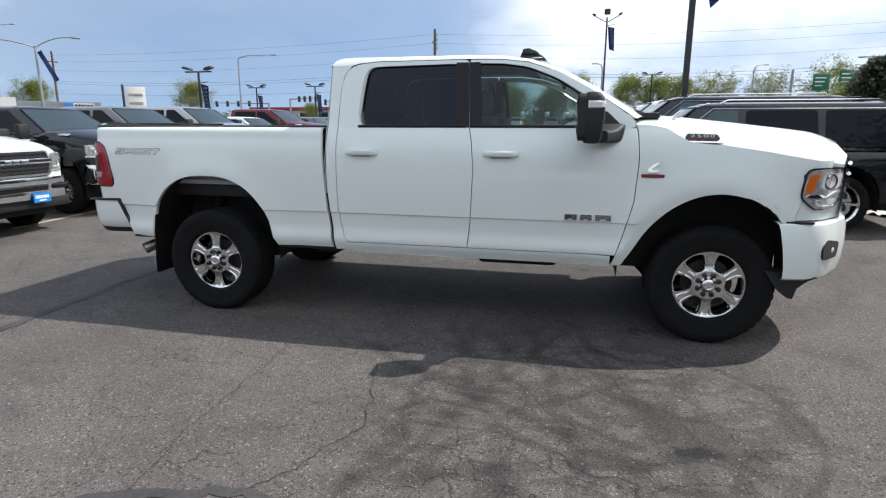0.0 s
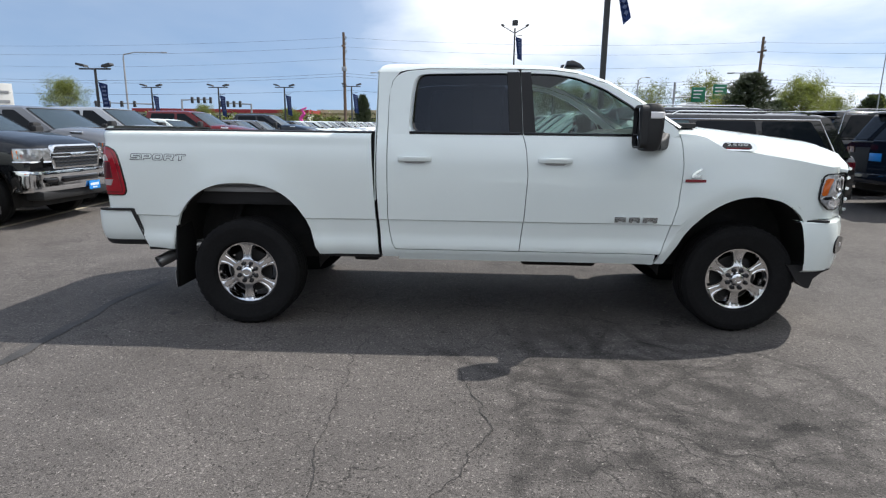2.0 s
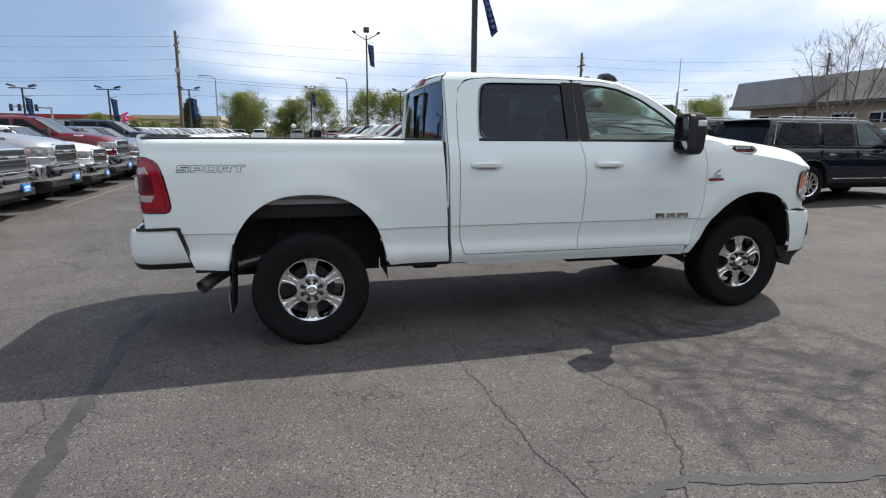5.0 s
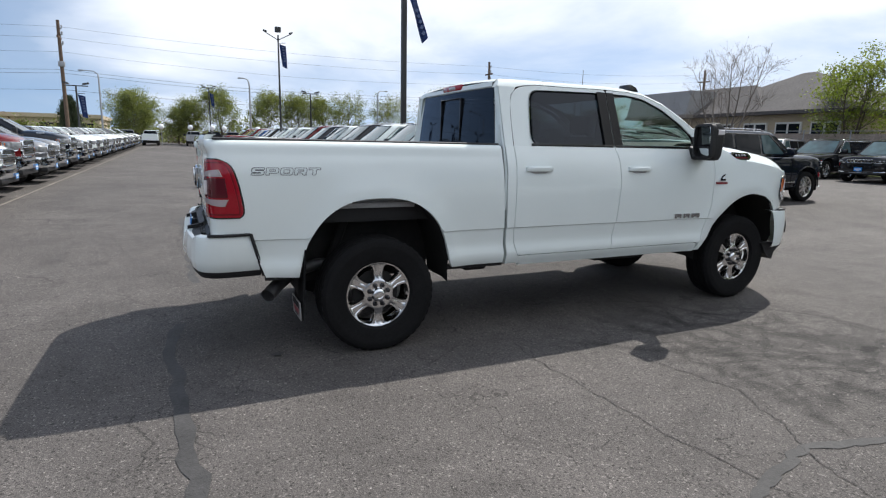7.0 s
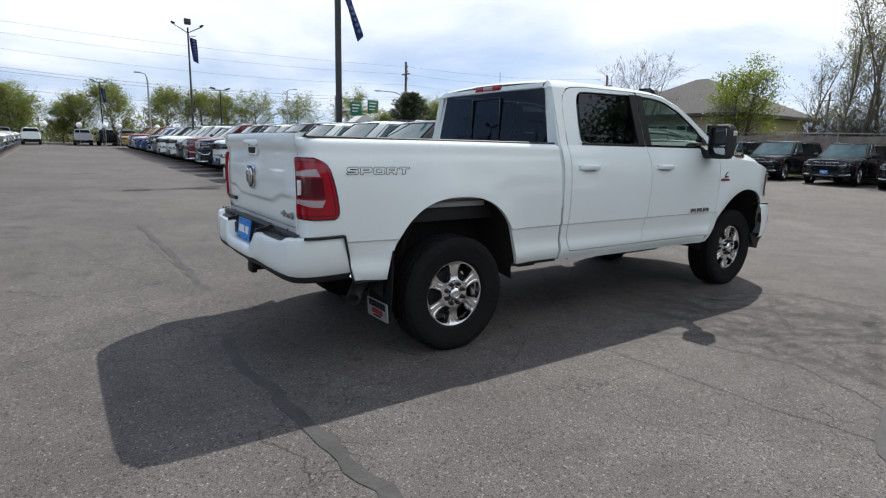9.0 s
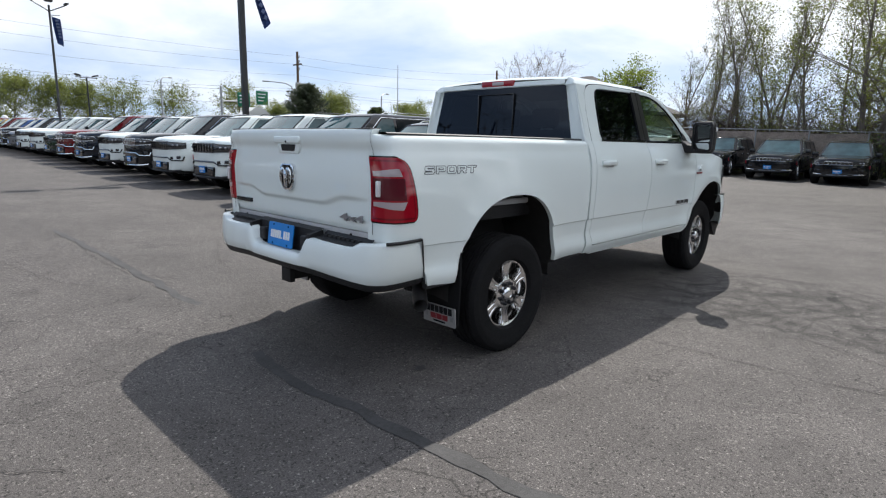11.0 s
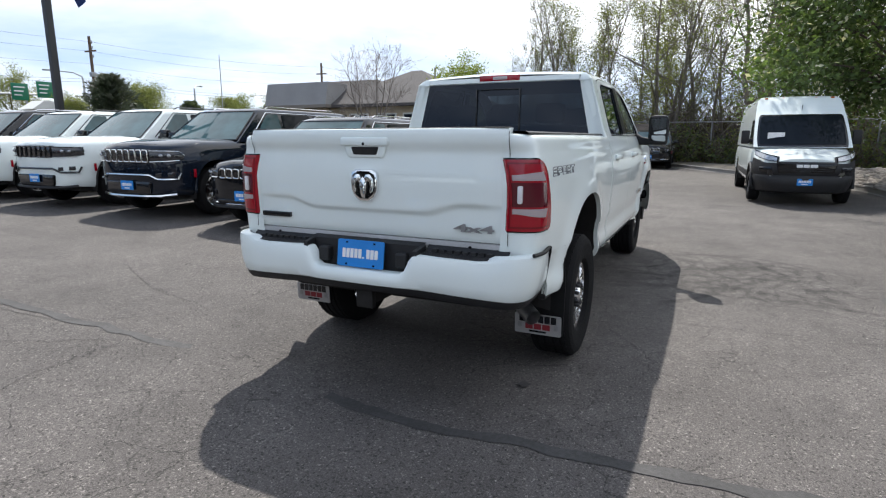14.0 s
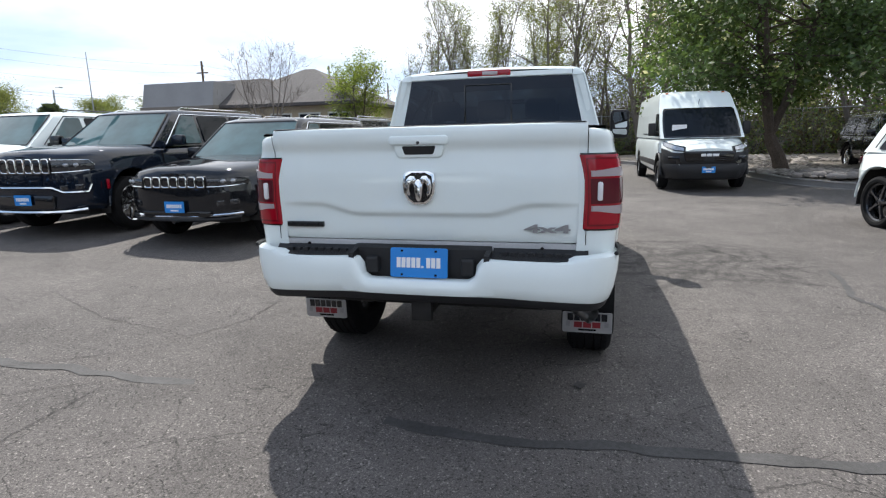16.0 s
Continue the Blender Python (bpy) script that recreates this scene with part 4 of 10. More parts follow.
# hood
bm = bmesh.new()
rows = []
for x in columns(3.24, 4.50, 0.06, (3.44, 3.50, 3.56)):
    ze = hood_edge(x)
    zc = curve_at(((3.24, 1.550), (3.34, 1.562), (3.5, 1.550), (3.8, 1.512), (4.1, 1.470), (4.3, 1.440), (4.42, 1.412), (4.48, 1.378), (4.50, 1.335)), x)
    wy = curve_at(((3.24, 0.905), (3.45, 0.925), (3.8, 0.925), (4.2, 0.885), (4.35, 0.845), (4.50, 0.79)), x)
    wy = min(wy, side_y(x, ze) - 0.004)
    row = []
    for sx in (-1, -0.985, -0.96, -0.92, -0.86, -0.78, -0.68, -0.55, -0.35, -0.15, 0, 0.15, 0.35, 0.55, 0.68, 0.78, 0.86, 0.92, 0.96, 0.985, 1):
        f = 1 - abs(sx) ** 6.5
        dip = 0.018 * math.exp(-((abs(sx) - 0.62) / 0.09) ** 2) if x > 3.4 else 0
        row.append((x + 0.05 * max(0, (x - 4.2) / 0.3) + 0.20 * (1 - sx * sx) * (1 if x > 4.2 else (x - 3.24) / 0.96), sx * wy, ze + (zc - ze) * f + 0.03 * (1 - sx * sx) * (1 if x < 4.3 else (4.5 - x) / 0.2) - dip))
    rows.append(row)
sheet(bm, rows)
rim_in(bm, (0, 0, -0.02))
hood = part("hood", bm, M_white, truck)
# cowl and wipers
bm = bmesh.new()
sheet(bm, [[(x, y, z) for y in np.linspace(-0.80, 0.80, 9)] for x, z in ((3.20, 1.555), (3.27, 1.560), (3.36, 1.572), (3.40, 1.560))])
part("cowl", bm, M_plastic, truck)
for y0 in (-0.62, 0.05):
    bm = bmesh.new()
    tube(bm, [(3.33, y0, 1.585), (3.22, y0 + 0.25, 1.640), (3.18, y0 + 0.58, 1.660)], 0.009, 6)
    part("wiper", bm, M_plastic, truck)
bm = bmesh.new()
box(bm, 3.24, 3.40, -0.80, -0.70, 1.555, 1.595, 0.012)
part("cowl_cap", bm, M_plastic, truck)
# roof with its clearance lamps
bm = bmesh.new()
rows = []
for x, ze, zc in ((1.045, 1.985, 2.005), (1.065, 2.003, 2.022), (1.12, 2.011, 2.036), (1.5, 2.013, 2.048), (2.0, 2.011, 2.048), (2.3, 2.001, 2.040), (2.45, 1.982, 2.022), (2.55, 1.960, 2.000)):
    rows.append([(x - 0.02 * (1 - u * u) * (1 if x < 1.1 else 0) + 0.07 * (1 - u * u) * (1 if x > 2.4 else 0), u * 0.702, ze + (zc - ze) * (1 - u * u)) for u in np.linspace(-1, 1, 17)])
sheet(bm, rows)
roof = part("roof", bm, M_white, truck)
for u in (-0.60, -0.22, 0, 0.22, 0.60):
    bm = bmesh.new()
    prism(bm, [(-0.045, -0.02), (-0.025, 0.034), (0.015, 0.040), (0.075, 0.016), (0.11, -0.022)], -0.055, 0.055, "y", 0.008)
    part("clearance_lamp", bm, M_trim, roof, "smoked roof marker lamp").matrix_basis = Matrix.Translation((2.44 + 0.05 * (1 - u * u), u, 1.985 + 0.045 * (1 - u * u)))
# screen and back glass
bm = bmesh.new()
rows = []
for t in np.linspace(0, 1, 7):
    x, z, w = 2.56 + (3.27 - 2.56) * t, 1.962 + (1.565 - 1.962) * t, 0.675 + (0.785 - 0.675) * t
    rows.append([(x + 0.10 * (1 - u * u), u * w, z + 0.03 * (1 - u * u)) for u in np.linspace(-1, 1, 13)])
sheet(bm, rows)
g = part("windscreen", bm, M_glass, truck, "clear tinted windscreen", out=(1, 0, 1))
g.visible_shadow = False
bm = bmesh.new()
sheet(bm, [[(x - 0.02 * (1 - u * u), u * w, z) for u in np.linspace(-1, 1, 13)] for x, w, z in ((1.022, 0.79, 1.50), (1.028, 0.755, 1.65), (1.036, 0.722, 1.80), (1.046, 0.692, 1.945))])
g = part("back_glass", bm, M_privacy, truck, "dark privacy back glass with sliding pane", out=(-1, 0, 0.2))
g.visible_shadow = False
for y0, y1, z0, z1 in ((-0.19, 0.21, 1.885, 1.892), (0.203, 0.213, 1.52, 1.89), (-0.198, -0.188, 1.52, 1.89)):
    bm = bmesh.new()
    box(bm, 0.998, 1.03, y0, y1, z0, z1, 0.002)
    part("slider_frame", bm, M_trim, g)
bm = bmesh.new()
sheet(bm, [[(x, y, z) for y in np.linspace(-0.80, 0.80, 5)] for x, z in ((1.020, 1.0), (1.018, 1.3), (1.016, 1.505), (1.03, 1.512))])
part("cab_back_panel", bm, M_white, truck)
bm = bmesh.new()
sheet(bm, [[(x - 0.02 * (1 - u * u), u * 0.69, z) for u in np.linspace(-1, 1, 9)] for x, z in ((1.040, 1.942), (1.030, 1.950), (1.040, 1.988))])
part("roof_header", bm, M_white, truck)
bm = bmesh.new()
box(bm, 1.006, 1.04, -0.185, 0.185, 1.957, 2.008, 0.010)
lamp3 = part("high_brake_lamp", bm, M_tail, truck, "red high-mounted brake lamp with clear centre")
bm = bmesh.new()
box(bm, 1.002, 1.02, -0.075, 0.055, 1.967, 1.997, 0.004)
part("cargo_lens", bm, M_pink, lamp3)

# tailgate
bm = bmesh.new()
rows = []
for z in [0.935, 0.945, 0.975, 1.01] + [1.035 + 0.007 * i for i in range(21)] + [1.20, 1.24, 1.30, 1.35, 1.38, 1.395, 1.41, 1.425, 1.44, 1.455, 1.47, 1.49, 1.508, 1.518, 1.522]:
    row = []
    for y in np.linspace(-0.828, 0.828, 61):
        u = abs(y) / 0.828
        bend = min(1, max(0, (u - 0.42) / 0.28))
        crease = 1.072 + 0.052 * bend * bend * (3 - 2 * bend)
        d = 0.021 * (1 / (1 + math.exp(-(z - crease) / 0.0055))) * (1 - max(0, (u - 0.80) / 0.20))
        d += gate_lip(z)
        if z < 0.96:
            d -= (0.96 - z) * 0.5
        row.append((-1.112 - d + 0.010 * u * u, y, z))
    rows.append(row)
sheet(bm, rows)
rim_in(bm, (0.05, 0, 0))
gate = part("tailgate", bm, M_white, truck)
gate.location.x = 0.012
bm = bmesh.new()
box(bm, -1.115, -1.04, -0.82, 0.82, 1.519, 1.526, 0.003)
part("gate_cap", bm, M_plastic, gate)
bm = bmesh.new()
prism(bm, round_poly([(-0.150, 1.430), (0.150, 1.430), (0.158, 1.452), (0.150, 1.476), (-0.150, 1.476), (-0.158, 1.452)], 0.016), -1.156, -1.11, "x", 0.008)
prism(bm, round_poly([(-0.118, 1.366), (0.118, 1.366), (0.140, 1.435), (-0.140, 1.435)], 0.022), -1.138, -1.10, "x", 0.006)
part("gate_handle_bezel", bm, M_white, gate, angle=50)
bm = bmesh.new()
prism(bm, round_poly([(-0.074, 1.382), (0.074, 1.382), (0.090, 1.424), (-0.090, 1.424)], 0.008), -1.1405, -1.12, "x")
part("gate_handle", bm, M_under, gate, "black pull slot", smooth=False)
bm = bmesh.new()
lathe(bm, [(0.0, -0.004), (0.006, -0.004), (0.009, 0.0)], 12, "x")
o = part("lock", bm, M_dark_alloy, gate); o.location = (-1.1565, 0, 1.441)
# dark strips drawn along the seams beside the gate, and the grey sill under it
for sy in (-1, 1):
    bm = bmesh.new()
    sheet(bm, [[(-1.1005 - gate_lip(z), sy * 0.8283, z), (-1.1005 - gate_lip(z), sy * 0.8320, z)] for z in np.linspace(0.93, 1.505, 30)])
    part("gate_seam", bm, M_trim, truck, "dark seam beside the tailgate")
bm = bmesh.new()
box(bm, -1.092, -1.03, -0.823, 0.823, 0.872, 0.930, 0.006)
sill = part("gate_sill", bm, M_liner, truck, "grey sill under the tailgate")
for y in (-0.62, -0.05, 0.35, 0.66):
    bm = bmesh.new()
    tube(bm, [(-1.096, y, 0.905), (-1.088, y, 0.905)], 0.009, 8)
    part("sill_bolt", bm, M_trim, sill)
# shield-shaped chrome emblem as plain shapes
bm = bmesh.new()
octo = [(-0.052, 1.302), (-0.082, 1.286), (-0.088, 1.235), (-0.082, 1.185), (-0.062, 1.150), (-0.030, 1.128), (0.030, 1.128), (0.062, 1.150), (0.082, 1.185), (0.088, 1.235), (0.082, 1.286), (0.052, 1.302)]
prism(bm, octo, -1.158, -1.12, "x", 0.007)
emb = part("emblem", bm, M_chrome, gate, "shield-shaped chrome emblem")
bm = bmesh.new()
prism(bm, [(y * 0.84, 1.212 + (z - 1.212) * 0.84) for y, z in octo], -1.1600, -1.15, "x")
part("emblem_field", bm, M_trim, emb, smooth=False)
bm = bmesh.new()
for sy in (-1, 1):
    prism(bm, [(sy * y, 1.216 + z) for y, z in ((0.008, 0.040), (0.020, 0.060), (0.044, 0.062), (0.064, 0.040), (0.070, 0.004), (0.062, -0.030), (0.048, -0.044), (0.042, -0.030), (0.048, -0.006), (0.044, 0.016), (0.032, 0.026), (0.022, 0.012))], -1.172, -1.158, "x", 0.0045)
prism(bm, [(y, 1.216 + z) for y, z in ((-0.026, 0.030), (0.0, 0.046), (0.026, 0.030), (0.022, -0.012), (0.016, -0.050), (0.008, -0.070), (-0.008, -0.070), (-0.016, -0.050), (-0.022, -0.012))], -1.170, -1.158, "x", 0.005)
part("emblem_relief", bm, M_chrome, emb)
bm = bmesh.new()
for i in range(3):
    box(bm, -1.164, -1.157, -0.040 + i * 0.028, -0.040 + i * 0.028 + 0.023, 1.281, 1.293)
part("emblem_bar", bm, M_trim, emb)
# trim name as plain bars
for i in range(7):
    bm = bmesh.new()
    box(bm, -1.126, -1.106, 0.560 + i * 0.0315, 0.560 + i * 0.0315 + 0.0275, 1.000, 1.029, 0.002)
    part("name_bar", bm, M_black, gate, "black name badge bar")


REAR = Matrix(((0, 0, -1, 0), (-1, 0, 0, 0), (0, 1, 0, 0), (0, 0, 0, 1)))      # letters that read from behind
bm = text_mesh("4x4", 0.1, 0.004, 0.003)
xs_, ys_ = [v.co.x for v in bm.verts], [v.co.y for v in bm.verts]
bmesh.ops.transform(bm, matrix=Matrix.Diagonal((0.228 / (max(xs_) - min(xs_)), 0.042 / (max(ys_) - min(ys_)), 1, 1)), verts=bm.verts)
part("badge_lettering", bm, material("grey_chrome", (0.36, 0.36, 0.37), rough=0.30, metal=0.7), gate, "chrome drive badge", smooth=False).matrix_basis = Matrix.Translation((-1.117, -0.645, 1.006)) @ REAR

# tail lamps
M_tail_mid = material("deep_red_lens", (0.16, 0.003, 0.010), rough=0.12, coat=0.4, tint=0.1, tint_scale=25)
for s in (-1, 1):
    def lamp_sheet(z0, z1, lift, x_front, d_to=0.148, bow=None):
        bm = bmesh.new()
        grid = []
        path = [(-1.096, 0.148), (-1.095, 0.13), (-1.092, 0.10), (-1.086, 0.068), (-1.075, 0.036), (-1.058, 0.014), (-1.035, 0.004), (-1.0, 0.0), (-0.97, 0.0), (-0.94, 0.0), (-0.91, 0.0), (-0.885, 0.0)]
        for f in (0, 0.02, 0.05, 0.10, 0.2, 0.35, 0.5, 0.65, 0.8, 0.88, 0.93, 0.97, 1.0):
            row = []
            for x, dy in path:
                z = z0 + (z1 - z0) * f
                if bow:
                    z += bow(dy) * (1 - f if bow(dy) < 0 else f)
                dy = min(dy, d_to)
                xf = x_front(z)
                xx = min(x, xf)
                k = 1 if x > -1.05 else (x + 1.096) / 0.046
                y = side_y(xx, z) - dy
                row.append((xx - lift * (1 - k), s * (y + lift * k), z))
            grid.append(row)
        sheet(bm, grid)
        clean(bm)
        rim_in(bm, (0.02, -s * 0.02, 0))
        return bm
    def lamp_edge(off):
        """Front edge of the lamp on the flank, rounded at both ends."""
        return lambda z: curve_at(((1.002, -0.930), (1.012, -0.913), (1.026, -0.903), (1.050, -0.898), (1.10, -0.904), (1.20, -0.922), (1.28, -0.942), (1.32, -0.958), (1.345, -0.980), (1.362, -1.012), (1.375, -1.05)), z) - off
    lamp = part("tail_lamp", lamp_sheet(1.010, 1.368, 0.011, lamp_edge(0.006)), M_tail, truck, "red tail lamp with clear strips", angle=25)
    part("lamp_border", lamp_sheet(1.002, 1.376, 0.006, lamp_edge(-0.004)), M_trim, lamp, "dark lamp gasket", angle=25)
    part("lamp_rim", lamp_sheet(1.024, 1.354, 0.0125, lamp_edge(0.020), d_to=0.138), M_tail_mid, lamp, "deep red lens edge", angle=25)
    part("lamp_inner", lamp_sheet(1.033, 1.346, 0.0150, lamp_edge(0.030), d_to=0.130), M_tail, lamp, "bright red lens", angle=25)
    part("lamp_core", lamp_sheet(1.134, 1.255, 0.0185, lambda z: -0.988 - (z - 1.1) * 0.10, d_to=0.122), M_tail_dark, lamp, "dark red lens", angle=25)
    # clear strips: each widens towards the outer corner
    part("clear_strip", lamp_sheet(1.265, 1.293, 0.0190, lambda z: -1.020 - (z - 1.268) * 0.5, d_to=0.118, bow=lambda dy: 0.016 * max(0.0, 1 - dy / 0.09)), M_pink, lamp, "clear lens strip", angle=25)
    part("clear_strip", lamp_sheet(1.098, 1.124, 0.0190, lambda z: -0.990 - (1.12 - z) * 0.5, d_to=0.118, bow=lambda dy: -0.018 * max(0.0, 1 - dy / 0.09)), M_pink, lamp, "clear lens strip", angle=25)
    bm = bmesh.new()
    prism(bm, round_poly([(s * 0.880, 1.150), (s * 0.905, 1.150), (s * 0.905, 1.240), (s * 0.880, 1.240)], 0.010), -1.120, -1.095, "x", 0.004)
    part("reverse_lens", bm, M_clear, lamp, "clear reversing lens")

# black box added between bed and cab, standing in for the gap's shade
bm = bmesh.new()
box(bm, 0.985, 1.045, -0.90, 0.90, 0.57, 1.48)
part("cab_gap_filler", bm, M_under, truck, smooth=False)
# bed floor, inner walls
bm = bmesh.new()
box(bm, -1.06, 0.96, -0.82, 0.82, 0.93, 0.96)
for s in (-1, 1):
    box(bm, -1.06, 0.96, s * 0.825 - 0.012, s * 0.825 + 0.012, 0.95, 1.49)
    box(bm, -0.55, 0.55, s * 0.70 - 0.12, s * 0.70 + 0.12, 0.95, 1.17, 0.05)
box(bm, 0.945, 0.965, -0.83, 0.83, 0.95, 1.48)
part("bed_floor", bm, M_plastic, truck, "black bed liner", smooth=False)

# rear bumper
def bumper_path():
    pts = [(-0.865, -1.022), (-0.95, -1.034), (-1.05, -1.036), (-1.12, -1.022), (-1.17, -0.985), (-1.20, -0.93), (-1.225, -0.80), (-1.248, -0.60), (-1.256, -0.45), (-1.262, -0.36), (-1.270, -0.28), (-1.275, -0.15), (-1.276, 0.0)]
    pts = [(x if x > -0.96 else x + 0.015, y * 0.970) for x, y in pts]
    return pts + [(x, -y) for x, y in pts[-2::-1]]


def bumper_top(y):
    u = abs(y)
    return curve_at(((0, 0.755), (0.265, 0.755), (0.295, 0.768), (0.340, 0.850), (0.365, 0.866), (0.735, 0.856), (0.790, 0.860), (0.835, 0.884), (0.98, 0.892), (1.05, 0.893)), u)


def tuck(y, z):
    """The bumper's ends lean inward towards their lower edge."""
    return 1 - 0.21 * max(0.0, 0.89 - z) * min(1.0, max(0.0, (abs(y) - 0.75) / 0.2))


def bumper_low(y):
    return curve_at(((0, 0.678), (0.33, 0.678), (0.45, 0.676), (0.75, 0.660), (0.95, 0.650), (1.05, 0.648)), abs(y))


path = resample(bumper_path(), 90, closed=False)
bm = bmesh.new()
rows = []
for x, y in path:
    zt, zb = bumper_top(y), bumper_low(y)
    d = Vector((x + 0.95, y * 0.35)).normalized()
    side_tilt = 0.028 if abs(y) > 0.97 and x > -0.95 else 0.0
    row = []
    for f, o in ((0.0, -0.05), (0.0, -0.012), (0.06, 0.0), (0.3, 0.008), (0.6, 0.004), (0.88, -0.006), (0.97, -0.014), (1.0, -0.030), (1.0, -0.075)):
        z = zb + (zt - zb) * f
        lean = (0.90 - z) * 0.0
        fx = x + d.x * o
        if x > -0.96 and abs(y) > 0.97:
            fx += (0.92 - z) * 0.26 * (x + 0.96) / 0.095
        row.append((fx, (y + d.y * o * (1 if abs(y) > 0.3 else 0.3)) * tuck(y, z), z))
    rows.append(row)
sheet(bm, rows)
bumper = part("rear_bumper", bm, M_white, truck, "white step bumper")
# black lower valance
bm = bmesh.new()
rows = []
for x, y in path:
    zb = bumper_low(y) + 0.004
    d = Vector((x + 0.95, y * 0.35)).normalized()
    fx = x + (0.92 - zb) * 0.26 * (x + 0.96) / 0.095 if x > -0.96 and abs(y) > 0.97 else x
    y *= tuck(y, zb)
    rows.append([(fx - d.x * 0.010, y - d.y * 0.010, zb), (fx - d.x * 0.014, y - d.y * 0.014, zb - 0.022), (fx - d.x * 0.035, y - d.y * 0.035, zb - 0.045), (fx - d.x * 0.10, y - d.y * 0.10, zb - 0.05)])
sheet(bm, rows)
part("bumper_valance", bm, M_plastic, bumper, "black lower valance")
# black end strips
for s in (-1, 1):
    bm = bmesh.new()
    rows = []
    for z in np.linspace(0.610, 0.903, 9):
        x, k = -0.868 + (0.92 - z) * 0.27, tuck(1.0, z)
        rows.append([(x - 0.012, s * 1.000 * k, z), (x, s * 1.000 * k, z), (x + 0.012, s * 0.985 * k, z), (x + 0.012, s * 0.94 * k, z)])
    sheet(bm, rows)
    part("bumper_end_strip", bm, M_plastic, bumper, "black rubber strip")
for s in (-1, 1):
    bm = bmesh.new()
    tube(bm, [(x, y * 0.992, bumper_top(y) + 0.004) for x, y in path if y * s > 0.955 and x > -1.14], 0.011, 6)
    part("bumper_top_strip", bm, M_plastic, bumper, "black rubber strip")
# step pad: two wings with ribs, and the recess
for s in (-1, 1):
    bm = bmesh.new()
    top = []
    for y in np.linspace(0.375, 0.845, 14):
        xo = np.interp(y, [p[1] for p in bumper_path()[13:]], [p[0] for p in bumper_path()[13:]]) if y < 1.02 else -1.15
        top.append((float(xo) + 0.045, y))
    rows = [[(x - 0.012, s * y, min(bumper_top(y), 0.858) - 0.012) for x, y in top], [(x - 0.008, s * y, min(bumper_top(y), 0.858) + 0.004) for x, y in top], [(-1.150, s * y, 0.872) for x, y in top], [(-1.118, s * y, 0.880) for x, y in top], [(-1.09, s * y, 0.905) for x, y in top]]
    sheet(bm, rows)
    for k in range(2):
        x = -1.126 - k * 0.016
        for j in range(8):
            y = 0.42 + j * 0.045
            box(bm, x - 0.006, x + 0.006, min(s * y, s * (y + 0.03)), max(s * y, s * (y + 0.03)), 0.868, 0.889)
    part("step_pad", bm, M_plastic, bumper, "ribbed black step pad", smooth=False)
bm = bmesh.new()
sheet(bm, [[(x, y, z) for y in np.linspace(-0.37, 0.37, 7)] for x, z in ((-1.235, 0.745), (-1.18, 0.745), (-1.155, 0.75), (-1.150, 0.90), (-1.11, 0.915))])
for s in (-1, 1):
    prism(bm, [(-1.235, 0.742), (-1.12, 0.742), (-1.12, 0.905), (-1.225, 0.885)], s * 0.345, s * 0.372)
    box(bm, -1.20, -1.15, s * 0.255 - 0.035, s * 0.255 + 0.035, 0.775, 0.86, 0.012)
part("plate_recess", bm, M_plastic, bumper, "black plate recess", smooth=False)
bm = bmesh.new()
prism(bm, round_poly([(-0.152, -0.076), (0.152, -0.076), (0.152, 0.076), (-0.152, 0.076)], 0.012), -0.003, 0.003, "x")
plate = part("number_plate", bm, M_plate, bumper, "blue dealer plate with white bars", smooth=False)
plate.matrix_basis = Matrix.Translation((-1.205, -0.005, 0.838)) @ Matrix.Rotation(radians(8), 4, "Y")
for i in range(9):
    y = 0.118 - i * 0.0265
    h = 0.026 if i != 5 else 0.006
    bm = bmesh.new()
    box(bm, -0.0048, -0.003, y - 0.021 if i != 5 else y - 0.012, y, -0.026, -0.026 + 2 * h if i != 5 else -0.016)
    part("plate_bar", bm, M_letter, plate, smooth=False)
bm = bmesh.new()
for y in (-0.09, 0.09):
    for z in (-0.062, 0.060):
        box(bm, -0.005, -0.003, y - 0.006, y + 0.006, z - 0.005, z + 0.005)
part("plate_bolt", bm, M_trim, plate, smooth=False)
# hitch, exhaust, spare and running gear
bm = bmesh.new()
box(bm, -1.16, -0.75, -0.04, 0.04, 0.53, 0.61, 0.008)
box(bm, -1.175, -1.135, -0.055, 0.055, 0.515, 0.625, 0.006)
box(bm, -0.98, -0.88, -0.62, 0.62, 0.545, 0.645, 0.01)
part("tow_hitch", bm, M_under, truck, "black receiver hitch")
bm = bmesh.new()
tube(bm, [(0.2, -0.50, 0.56), (-0.35, -0.54, 0.58), (-0.54, -0.64, 0.555), (-0.67, -0.77, 0.505), (-0.76, -0.88, 0.455)], [0.043, 0.043, 0.045, 0.047, 0.048], 14, cap=False)
tube(bm, [(-0.758, -0.879, 0.4565), (-0.67, -0.77, 0.505)], [0.044, 0.042], 14, cap=False)
part("exhaust_pipe", bm, M_steel, truck, "steel exhaust pipe with dark tip")
bm = bmesh.new()
tube(bm, [(0, -0.75, 0.42), (0, 0.75, 0.42)], 0.055, 10)
tube(bm, [(0.0, 0.0, 0.40), (0.0, 0.02, 0.40)], 0.15, 14)
bmesh.ops.create_uvsphere(bm, u_segments=14, v_segments=8, radius=0.17, matrix=Matrix.Translation((0, 0, 0.41)))
tube(bm, [(AX_F, -0.75, 0.42), (AX_F, 0.75, 0.42)], 0.055, 10)
tube(bm, [(0.1, 0, 0.45), (2.0, 0, 0.55)], 0.05, 10)
part("axle", bm, M_under, truck)
bm = bmesh.new()
